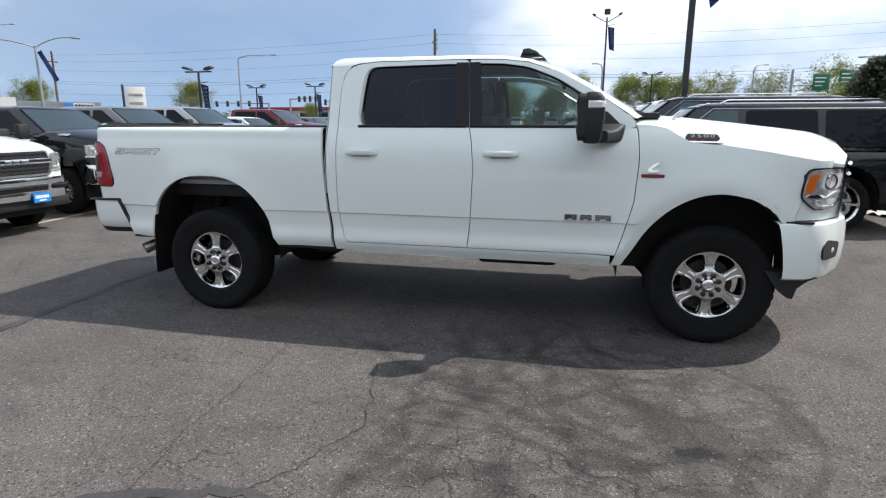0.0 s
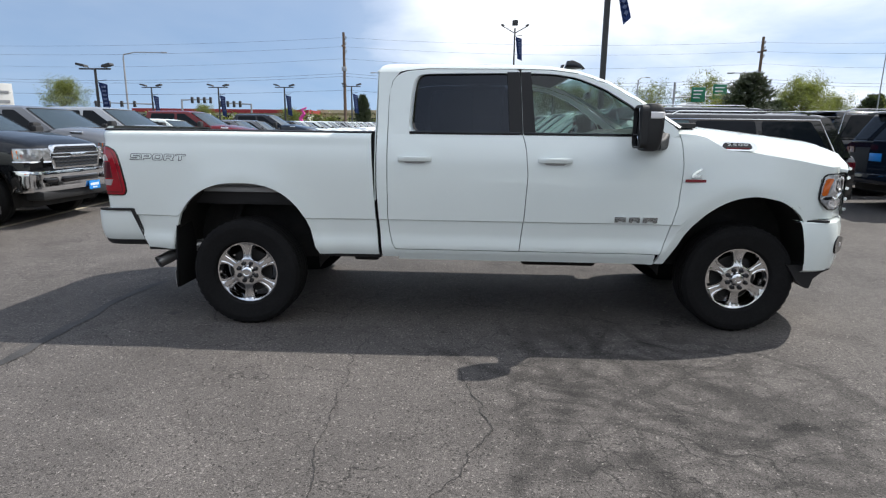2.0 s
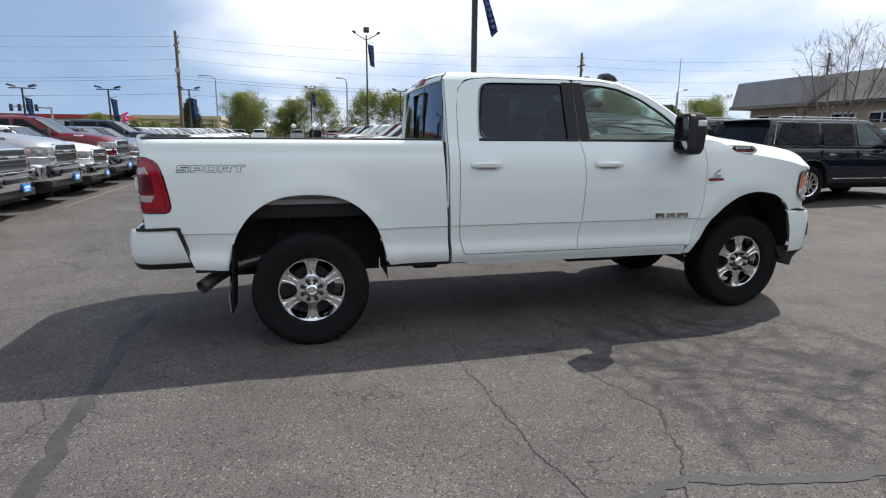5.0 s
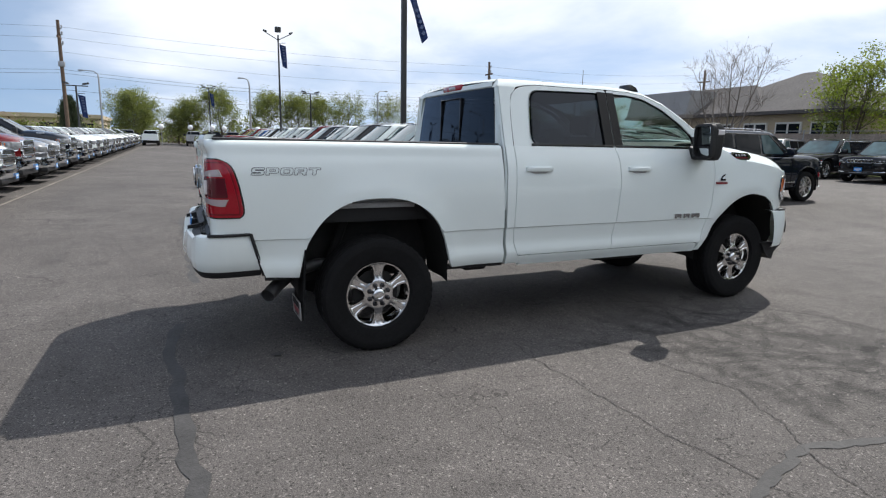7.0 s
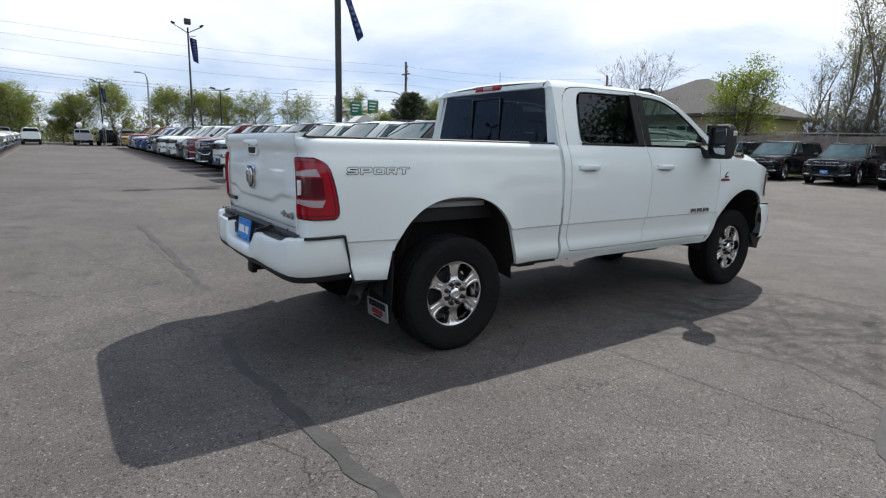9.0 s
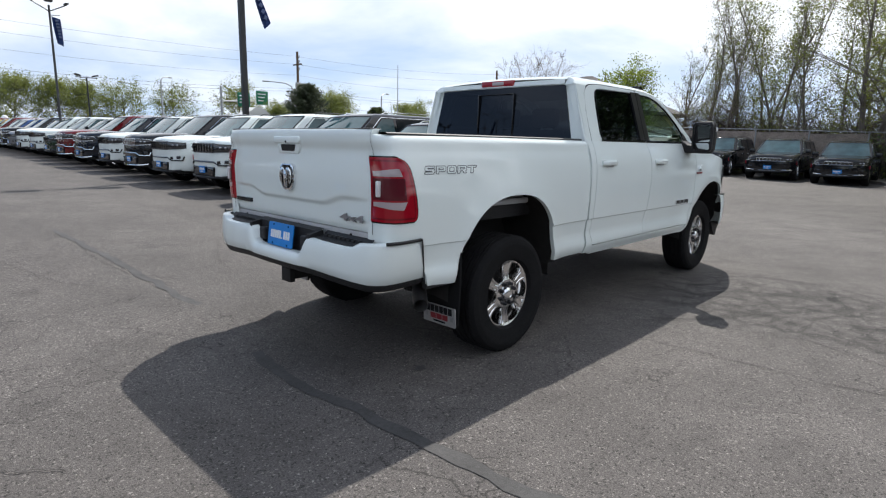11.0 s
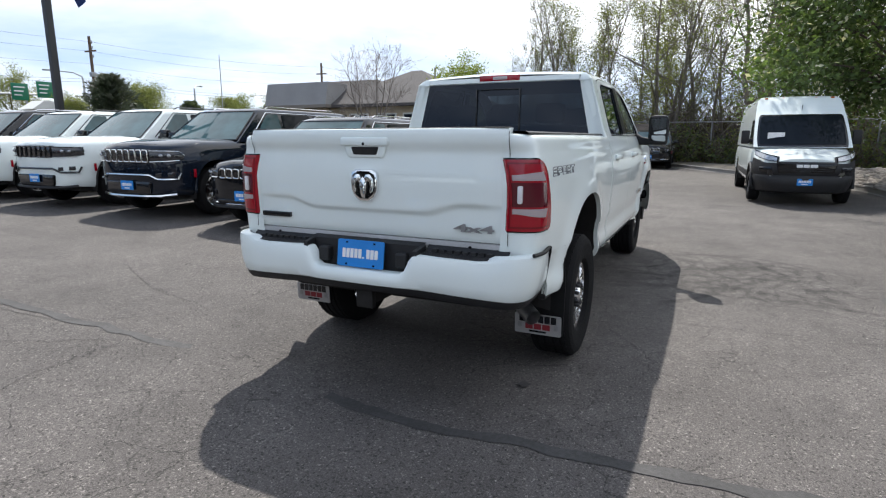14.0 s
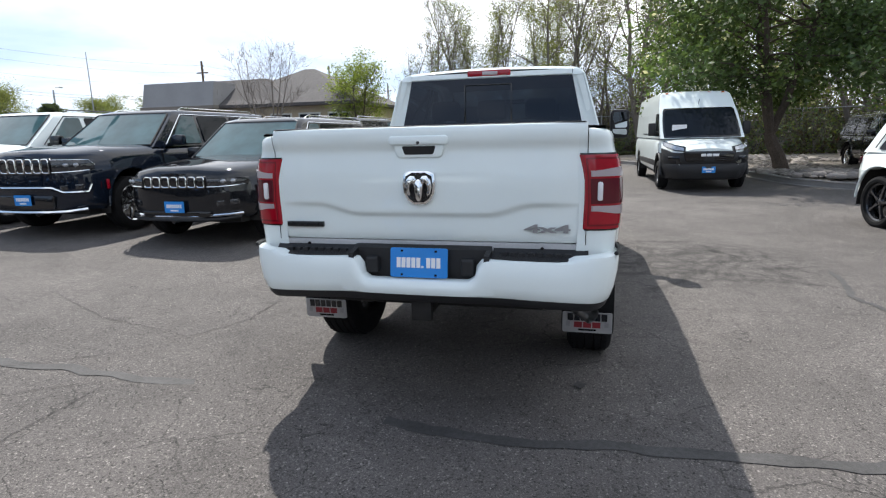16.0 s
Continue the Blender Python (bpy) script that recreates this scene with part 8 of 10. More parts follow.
bm = bmesh.new()
tube(bm, [(33.0, 16.4, 5.6), (33.0, 16.4, 6.3)], 0.06, 8)
part("roof_vent", bm, M_fascia, clinic)

# wire fence with posts in front of the building and the wood
M_screenfence = material("brown_fence_slats", (0.30, 0.245, 0.205), rough=0.9, grain=0.4, grain_scale=25, tint=0.3, tint_scale=2)
fence = tagged(empty("wire_fence"), "galvanised wire fence with brown slats, behind the parked cars", "fence")
FL = [(28.3, 21.5), (28.3, 1.5), (27.9, -3.0), (25.6, -7.5), (23.5, -12.0)]
fp = resample(FL, 16, closed=False)
bm0 = None
for x, y in fp:
    h = ground_height(x, y)
    bm = bmesh.new()
    tube(bm, [(0, 0, -0.1), (0, 0, 2.2)], 0.032, 8)
    o = part("post", bm, M_galv, fence) if bm0 is None else again(bm0, fence)
    if bm0 is None:
        bm0 = o
    else:
        bm.free()
    o.location = (x, y, h)
for a, b in zip(fp, fp[1:]):
    ha, hb = ground_height(*a), ground_height(*b)
    bm = bmesh.new()
    tube(bm, [(*a, ha + 2.15), (*b, hb + 2.15)], 0.022, 6)
    part("top_rail", bm, M_galv, fence)
    if a[1] > 1.4:
        d = math.hypot(b[0] - a[0], b[1] - a[1])
        n_ = int(d / 0.09)
        bm = bmesh.new()
        for i in range(n_):
            t0, t1 = i / n_, (i + 0.96) / n_
            p0, p1 = [a[k] + (b[k] - a[k]) * t0 for k in (0, 1)], [a[k] + (b[k] - a[k]) * t1 for k in (0, 1)]
            q = [[bm.verts.new((p_[0] + o, p_[1], z)) for p_, z in ((p0, ha + 0.1), (p1, ha + 0.1), (p1, ha + 2.0), (p0, ha + 2.0))] for o in (0.004, 0.014)]
            bm.faces.new(q[0][::-1]); bm.faces.new(q[1])
            for j in range(4):
                bm.faces.new((q[0][j], q[0][(j + 1) % 4], q[1][(j + 1) % 4], q[1][j]))
        bmesh.ops.recalc_face_normals(bm, faces=bm.faces[:])
        tagged(part("slat_panel", bm, M_screenfence, fence, "brown privacy slats", smooth=False), kind="stuff")


# ---- poles and wires ----
def lot_lamp(x, y, top, flag=True, yaw=0.0, heads=2, label="dark car park lamp post with two floodlights and a banner"):
    th = tagged(empty("lamp_post"), label if flag else "dark car park lamp post with floodlights", "lamp post", "car park lamp posts")
    h = ground_height(x, y)
    bm = bmesh.new()
    tube(bm, [(0, 0, -0.05), (0, 0, 0.14)], 0.16, 14)
    part("base", bm, M_concrete, th)
    bm = bmesh.new()
    tube(bm, [(0, 0, 0.1), (0, 0, top - h)], [0.065, 0.045], 10)
    part("pole", bm, M_pole, th)
    bm = bmesh.new()
    if heads == 2:
        tube(bm, [(-0.62, 0, top - h), (0.62, 0, top - h)], 0.03, 6)
    else:
        tube(bm, [(-0.74, 0, top - h + 0.12), (0, 0, top - h - 0.28), (0.74, 0, top - h + 0.12)], 0.025, 6)
    part("crossarm", bm, M_pole, th)
    for s in ((-1, 1) if heads == 2 else (-1, 0, 1)):
        bm = bmesh.new()
        if heads == 2:
            prism(bm, round_poly([(s * 0.50 - 0.18, 0.04), (s * 0.50 + 0.18, 0.04), (s * 0.50 + 0.15, 0.13), (s * 0.50 - 0.15, 0.13)], 0.02), -0.13, 0.13)
        else:
            box(bm, s * 0.72 - (0.10 if s else 0.16), s * 0.72 + (0.10 if s else 0.16), -0.12, 0.12, 0.02 if s else 0.05, 0.10 if s else 0.34, 0.03)
        for v in bm.verts:
            v.co.z += top - h
            v.co.z += 0.25 * (v.co.x * s - 0.3) if s else 0.1
        part("floodlight", bm, M_pole, th)
    if flag:
        bm = bmesh.new()
        tube(bm, [(0, 0, top - h - 0.45), (0.42, 0, top - h - 0.40)], 0.015, 5)
        part("banner_arm", bm, M_pole, th)
        bm = bmesh.new()
        rows = []
        for j in range(9):
            t = j / 8
            rows.append([(0.06 + u * 0.36 * (1 - 0.25 * t) + 0.14 * t, 0.05 * math.sin(3 * u + 4 * t), top - h - 0.48 - 1.25 * t - 0.1 * u) for u in (0, 0.25, 0.5, 0.75, 1)])
        sheet(bm, rows)
        bmesh.ops.solidify(bm, geom=bm.faces[:], thickness=0.006)
        bn = part("banner", bm, M_flag, th, "navy cloth banner")
        bm = bmesh.new()
        for j in range(6):
            z = top - h - 0.62 - j * 0.15
            box(bm, 0.20 + 0.016 * j, 0.34 + 0.012 * j, -0.075, 0.075, z - 0.085, z)
        part("banner_bar", bm, M_bannerbar, bn, smooth=False).scale = (1, 0.85, 1)
    th.matrix_basis = Matrix.Translation((x, y, h)) @ Matrix.Rotation(radians(yaw), 4, "Z")
    return th


for x, y, z, f in ((1.6, 57.0, 6.6, True), (-6.5, 34.5, 4.45, True), (7.9, 39.3, 5.1, False), (-18.4, 30.6, 4.0, True), (-14.2, 30.8, 4.05, True), (-10.5, 32.4, 4.2, True), (-12.6, 16.5, 3.68, True)):
    lot_lamp(x, y, z, f)
lot_lamp(4.2, 30.0, 7.5, True, 0, 3, "tall dark lamp post with floodlights and a banner")

# the tall flagpole lamp in the middle of the rows
th = tagged(empty("tall_lamp_post"), "tall dark lamp post with a navy flag", "lamp post")
bm = bmesh.new()
tube(bm, [(0, 0, -0.05), (0, 0, 0.8)], 0.28, 16)
part("base", bm, M_concrete, th)
bm = bmesh.new()
box(bm, -0.085, 0.085, -0.085, 0.085, 0.75, 8.35, 0.012)
part("pole", bm, M_pole, th)
bm = bmesh.new()
tube(bm, [(-0.9, 0, 8.35), (0.9, 0, 8.35)], 0.04, 6)
part("crossarm", bm, M_pole, th)
for s in (-1, 1):
    bm = bmesh.new()
    box(bm, s * 0.8 - 0.28, s * 0.8 + 0.28, -0.2, 0.2, 8.38, 8.6, 0.04)
    part("floodlight", bm, M_pole, th)
bm = bmesh.new()
rows = []
for j in range(13):
    t = j / 12
    rows.append([(0.10 + 0.28 * t + u * 0.22, -0.05 - 0.06 * math.sin(5 * t + 3 * u) - 0.75 * t * (1 - 0.15 * u), 6.30 - 1.75 * t + 0.30 * u * (1 - 0.3 * t)) for u in np.linspace(0, 1, 6)])
sheet(bm, rows)
bmesh.ops.solidify(bm, geom=bm.faces[:], thickness=0.006)
fl = part("flag", bm, M_flag, th, "hanging navy flag with pale bars")
bm = bmesh.new()
for j in range(5):
    t = 0.42 + j * 0.11
    c = Vector((0.10 + 0.28 * t + 0.11, -0.10 - 0.70 * t, 6.30 - 1.75 * t + 0.12))
    bmesh.ops.create_cube(bm, size=1.0, matrix=Matrix.Translation(c) @ Matrix.Rotation(radians(30), 4, "Y") @ Matrix.Diagonal((0.10, 0.05, 0.11, 1)))
part("flag_bar", bm, M_bannerbar, fl, smooth=False)
th.location = (6.1, 14.7, ground_height(6.1, 14.7))

# timber power poles with wires
POLES = [(-46.4, 41.5, 8.4), (-7.3, 36.0, 8.2), (21.6, 36.4, 8.1), (40.0, 31.5, 8.2), (72, 26, 8.6)]
for x, y, z in POLES:
    th = tagged(empty("power_pole"), "weathered timber power pole with crossarms", "power pole", "power poles")
    bm = bmesh.new()
    tube(bm, [(0, 0, -0.2), (0, 0, z)], [0.125, 0.085], 10)
    part("pole", bm, M_timber, th)
    for zz in (z - 0.95,):
        bm = bmesh.new()
        box(bm, -0.05, 0.05, -0.55, 0.55, zz - 0.05, zz + 0.05, 0.008)
        part("crossarm", bm, M_timber, th)
    for zz in (z - 0.4, z - 0.75, z - 1.3):
        bm = bmesh.new()
        tube(bm, [(0.08, 0, zz - 0.08), (0.16, 0, zz), (0.16, 0, zz + 0.14)], 0.04, 6)
        part("insulator", bm, M_galv, th)
    bm = bmesh.new()
    box(bm, -0.16, 0.16, -0.14, 0.14, z - 2.6, z - 2.3, 0.02)
    part("junction_box", bm, M_galv, th)
    th.location = (x, y, ground_height(x, y) * 0)
line_set = tagged(empty("power_lines"), "thin black overhead power lines", "power line")
for dz, sag in ((-0.35, 0.35), (-0.95, 0.40), (-1.75, 0.5), (-2.75, 0.5), (-2.95, 0.5), (-3.9, 0.4)):
    for (xa, ya, za), (xb, yb, zb) in zip(POLES, POLES[1:]):
        bm = bmesh.new()
        tube(bm, [(xa + (xb - xa) * t, ya + (yb - ya) * t, za + dz + (zb - za) * t - sag * 4 * t * (1 - t)) for t in np.linspace(0, 1, 17)], 0.007 if dz > -2.5 else 0.010, 4)
        part("wire", bm, M_wire, line_set)


# curved-arm street lamps and the tall thin mast
def street_lamp(x, y, top, arm, yaw):
    th = tagged(empty("street_lamp"), "galvanised street lamp with a curved arm", "street lamp", "street lamps")
    bm = bmesh.new()
    tube(bm, [(0, 0, 0), (0, 0, top - 0.7), (0.05, 0, top - 0.35), (arm * 0.3, 0, top - 0.1), (arm, 0, top)], [0.10, 0.07, 0.06, 0.045, 0.035], 8)
    part("pole", bm, M_galv, th)
    bm = bmesh.new()
    box(bm, arm - 0.05, arm + 0.5, -0.10, 0.10, top - 0.06, top + 0.05, 0.04)
    part("lamp_head", bm, M_galv, th)
    th.matrix_basis = Matrix.Translation((x, y, ground_height(x, y))) @ Matrix.Rotation(radians(yaw), 4, "Z")


street_lamp(4.9, 52.0, 6.4, 0.5, 180)
street_lamp(-8.0, 60.0, 7.0, 1.5, 150)
street_lamp(24.5, 42.0, 5.6, 2.0, 150)
street_lamp(33.0, 40.0, 5.3, 1.5, 30)
street_lamp(20.0, 60.0, 6.6, 1.2, 30)
street_lamp(-54.0, 42.0, 10.5, 2.2, 10)
street_lamp(-54.0, 42.0, 10.5, 2.2, 190)
street_lamp(-30, 47.0, 7.6, 3.2, 20)
street_lamp(60, 40, 6, 2.0, 150)
bm = bmesh.new()
tube(bm, [(0, 0, 0), (0, 0, 6.5)], [0.045, 0.02], 8)
part("mast", bm, M_galv)
tagged(bpy.data.objects["mast"], "thin galvanised flag mast", "mast").location = (23.1, 26.4, 0)

# traffic signals on a mast arm
for x0, y0, x1, z in ((-34.4, 60.0, -42.0, 4.25), (-31.5, 60.0, -27.9, 4.75), (-23.4, 60.0, -27.0, 4.35)):
    th = tagged(empty("traffic_signal"), "traffic signals on a long mast arm", "traffic signal", "traffic signals")
    bm = bmesh.new()
    tube(bm, [(x0, y0, 0), (x0, y0, z)], [0.13, 0.10], 8)
    tube(bm, [(x0, y0, z - 0.08), (x1, y0, z + 0.06)], [0.08, 0.05], 6)
    part("pole", bm, M_galv, th)
    for k in range(4):
        x = x0 + (x1 - x0) * (0.35 + 0.2 * k)
        bm = bmesh.new()
        box(bm, x - 0.12, x + 0.12, y0 - 0.2, y0 + 0.1, z - 0.42, z + 0.26, 0.03)
        part("signal_head", bm, M_pole, th)

# highway signs
th = tagged(empty("highway_sign"), "two green highway signs on a frame", "road sign")
for x in (19.2, 20.8):
    bm = bmesh.new()
    box(bm, x - 0.52, x + 0.52, 40.55, 40.62, 3.85 + (x - 18.5) * 0.15, 4.95 + (x - 18.5) * 0.15, 0.02)
    pn = part("panel", bm, M_signgreen, th, "green sign panel")
    bm = bmesh.new()
    for j in range(3):
        box(bm, x - 0.38, x + 0.3 - 0.1 * j, 40.53, 40.548, 4.66 - j * 0.26 + (x - 18.5) * 0.15, 4.74 - j * 0.26 + (x - 18.5) * 0.15)
    part("sign_bar", bm, M_letter, pn, smooth=False)
bm = bmesh.new()
tube(bm, [(17.4, 40.7, 0), (17.4, 40.7, 5.4)], 0.09, 8)
tube(bm, [(19.6, 40.7, 0), (19.6, 40.7, 4.8)], 0.07, 8)
tube(bm, [(17.4, 40.7, 4.3), (21.4, 40.7, 4.5)], 0.05, 6)
part("frame", bm, M_galv, th)

# pylon sign, dealership hall, low shops
th = tagged(empty("pylon_sign"), "white pylon sign with plain panels", "sign")
bm = bmesh.new()
box(bm, -1.3, 1.3, -0.25, 0.25, 0.3, 4.7, 0.03)
part("cabinet", bm, M_frame, th)
for j in range(5):
    bm = bmesh.new()
    box(bm, -0.9, 0.9, -0.275, -0.25, 0.9 + 0.75 * j, 1.12 + 0.75 * j)
    part("sign_bar", bm, M_galv, th, smooth=False)
bm = bmesh.new()
box(bm, -1.75, -1.42, -0.3, 0.3, 0, 4.9, 0.02)
part("side_post", bm, M_pole, th)
th.matrix_basis = Matrix.Translation((-36.5, 40.35, 0.2)) @ Matrix.Rotation(radians(41), 4, "Z") @ Matrix.Diagonal((0.62, 0.8, 1.0, 1))

hall = tagged(empty("dealership_hall"), "grey metal clad dealership hall with blue sign", "building")
bm = bmesh.new()
box(bm, -24, 0, 0, 12, 0, 3.5)
for i in range(88):
    box(bm, -23.95 + i * 0.272, -23.83 + i * 0.272, -0.06, 0.0, 0, 3.5)
part("wall", bm, M_metal_wall, hall, smooth=False)
bm = bmesh.new()
box(bm, -2.7, -0.55, -0.18, -0.07, 2.82, 3.38)
sg = part("sign_panel", bm, M_frame, hall, smooth=False)
bm = bmesh.new()
box(bm, -2.72, -2.1, -0.22, -0.185, 2.80, 3.40)
part("sign_mark", bm, M_plate, sg, smooth=False)
for i in range(6):
    bm = bmesh.new()
    box(bm, -2.0 + i * 0.24, -1.82 + i * 0.24, -0.22, -0.185, 2.92, 3.28)
    part("sign_bar", bm, M_pole, sg, smooth=False)
bm = bmesh.new()
box(bm, -7.4, -6.1, -0.25, -0.07, 2.0, 3.75)
part("white_panel", bm, M_frame, hall, smooth=False)
hall.matrix_basis = Matrix.Translation((-38.7, 38.6, 0.0)) @ Matrix.Rotation(radians(50), 4, "Z")

# street lamp with two arms and a banner
th = tagged(empty("double_street_lamp"), "galvanised street lamp with two curved arms and navy banner", "street lamp", "street lamps")
bm = bmesh.new()
tube(bm, [(0, 0, -0.1), (0, 0, 6.35)], [0.10, 0.06], 10)
part("pole", bm, M_galv, th)
for s_, reach_, rise_ in ((1, 1.95, 0.75), (-1, 1.95, 0.35)):
    bm = bmesh.new()
    tube(bm, [(s_ * reach_ * u, 0, 6.25 + rise_ * (1 - (1 - u) ** 2)) for u in np.linspace(0, 1, 8)], 0.04, 6)
    arm_ = part("arm", bm, M_galv, th)
    bm = bmesh.new()
    box(bm, min(s_ * reach_, s_ * (reach_ + 0.55)), max(s_ * reach_, s_ * (reach_ + 0.55)), -0.12, 0.12, 6.18 + rise_, 6.30 + rise_, 0.04)
    part("lamp_head", bm, M_galv, arm_)
bm = bmesh.new()
sheet(bm, [[(0.08 + 0.75 * t + 0.22 * u, -0.1 - 0.08 * math.sin(4 * t + 2 * u), 5.95 - 1.75 * t + 0.15 * u) for u in (0, 0.33, 0.66, 1)] for t in np.linspace(0, 1, 10)])
bmesh.ops.solidify(bm, geom=bm.faces[:], thickness=0.006)
part("banner", bm, M_flag, th, "navy cloth banner")
th.matrix_basis = Matrix.Translation((-30.4, 25.3, 0.0)) @ Matrix.Rotation(radians(46), 4, "Z")

M_redband = material("red_band", (0.30, 0.03, 0.035), rough=0.6)
for x0, x1, y0, h, m_, nm in ((-52, -24, 85, 4.1, M_redband, "shop"), (-24, -11.7, 92, 4.4, M_stucco, "shop"), (40, 75, 85, 4.5, M_stucco, "shop")):
    th = tagged(empty("shop_building"), "low commercial building across the street", "building", "far shops")
    bm = bmesh.new()
    box(bm, x0, x1, y0, y0 + 14, 0.8, h)
    part("wall", bm, M_stucco if m_ is not M_redband else M_frame, th, smooth=False)
    bm = bmesh.new()
    box(bm, x0 - 0.3, x1 + 0.3, y0 - 0.4, y0 + 14.3, h - 0.1, h + 0.45)
    part("parapet", bm, m_, th, smooth=False)
    for i in range(int((x1 - x0) / 4)):
        bm = bmesh.new()
        box(bm, x0 + 1 + i * 4, x0 + 3.6 + i * 4, y0 - 0.06, y0, 1.3, 3.6)
        part("window", bm, M_carglass, th, smooth=False)
# pink streamer tube by the street and a small white kiosk
bm = bmesh.new()
tube(bm, [(0, 0, 0), (0.2, 0, 1.2), (-0.1, 0, 2.2), (0.5, 0, 2.9), (0.2, 0, 3.6), (0.9, 0.1, 3.9)], [0.35, 0.33, 0.3, 0.28, 0.22, 0.12], 10)
o = part("streamer_tube", bm, material("pink_fabric", (0.62, 0.06, 0.30), rough=0.7))
tagged(o, "bright pink fabric advertising tube", "advertising tube").matrix_basis = Matrix.Translation((-13.5, 46.0, 1.3)) @ Matrix.Scale(0.55, 4)
th = tagged(empty("sign_pillar"), "white masonry sign pillar with a cap", "pillar")
bm = bmesh.new()
box(bm, -0.7, 0.7, -0.5, 0.5, 0, 2.5, 0.03)
prism(bm, [(-0.85, 2.5), (0.85, 2.5), (0.2, 2.95), (-0.2, 2.95)], -0.6, 0.6)
part("pillar_body", bm, M_frame, th, smooth=False)
th.location = (15.0, 31.0, 0.45)
# white globes on short posts along the lane's end
gl = None
for x in (-2.8, -0.27, 1.72, 2.82, 6.0):
    th = tagged(empty("balloon_post"), "white balloon on a short post", "balloon", "balloon posts")
    bm = bmesh.new()
    bmesh.ops.create_uvsphere(bm, u_segments=16, v_segments=10, radius=0.24, matrix=Matrix.Translation((0, 0, 1.85)))
    part("balloon", bm, M_letter, th)
    bm = bmesh.new()
    tube(bm, [(0, 0, 0), (0, 0, 1.65)], 0.02, 5)
    part("string", bm, M_galv, th)
    th.location = (x, 56.2, ground_height(x, 56.2))

# unseen wall added south of the camera, to darken reflections in glass and paint
bm = bmesh.new()
box(bm, -60, 9, -24.5, -24.0, -0.2, 5.2)
tagged(part("wall_south", bm, material("slate_wall_panel", (0.10, 0.108, 0.12), rough=0.8, grain=0.08, tint=0.1, tint_scale=0.5), smooth=False), "plain slate grey wall, unseen, added to darken reflections", "wall", kind="structure")

# ---- trees and shrubs ----
def leaf_material(name, base, spread=0.35):
    m = bpy.data.materials.new(name)
    m.use_nodes = True
    n, l = m.node_tree.nodes, m.node_tree.links
    b = n["Principled BSDF"]
    geo, rng_ = n.new("ShaderNodeNewGeometry"), n.new("ShaderNodeMapRange")
    rng_.inputs["To Min"].default_value, rng_.inputs["To Max"].default_value = 1 - spread, 1 + spread
    l.new(geo.outputs["Random Per Island"], rng_.inputs["Value"])
    v = n.new("ShaderNodeVectorMath"); v.operation = "SCALE"; v.inputs[0].default_value = base
    l.new(rng_.outputs[0], v.inputs["Scale"]); l.new(v.outputs[0], b.inputs["Base Color"])
    b.inputs["Roughness"].default_value = 0.55
    tr = n.new("ShaderNodeBsdfTranslucent")
    hv = n.new("ShaderNodeVectorMath"); hv.operation = "MULTIPLY"; hv.inputs[1].default_value = (1.25, 1.2, 0.6)
    l.new(v.outputs[0], hv.inputs[0]); l.new(hv.outputs[0], tr.inputs["Color"])
    mix = n.new("ShaderNodeMixShader"); mix.inputs[0].default_value = 0.45
    l.new(b.outputs[0], mix.inputs[1]); l.new(tr.outputs[0], mix.inputs[2])
    l.new(mix.outputs[0], n["Material Output"].inputs["Surface"])
    return m


M_bark = material("grey_brown_bark", (0.085, 0.066, 0.052), rough=0.95, grain=0.35, grain_scale=25, tint=0.25, tint_scale=3, bump=0.6, bump_scale=40)
M_twig = material("grey_twigs", (0.175, 0.150, 0.130), rough=0.95, tint=0.2, tint_scale=1)
M_leaf_spring = leaf_material("spring_leaf", (0.178, 0.212, 0.068))
M_leaf_green = leaf_material("fresh_green_leaf", (0.190, 0.250, 0.040))
M_leaf_deep = leaf_material("deep_green_leaf", (0.095, 0.148, 0.052), 0.5)
M_leaf_olive = leaf_material("olive_leaf", (0.175, 0.205, 0.062), 0.4)
M_needle = leaf_material("dark_needle", (0.050, 0.070, 0.042), 0.4)
M_brush = leaf_material("brown_brush", (0.080, 0.062, 0.034), 0.5)
M_blossom = leaf_material("cream_blossom", (0.55, 0.55, 0.46), 0.2)


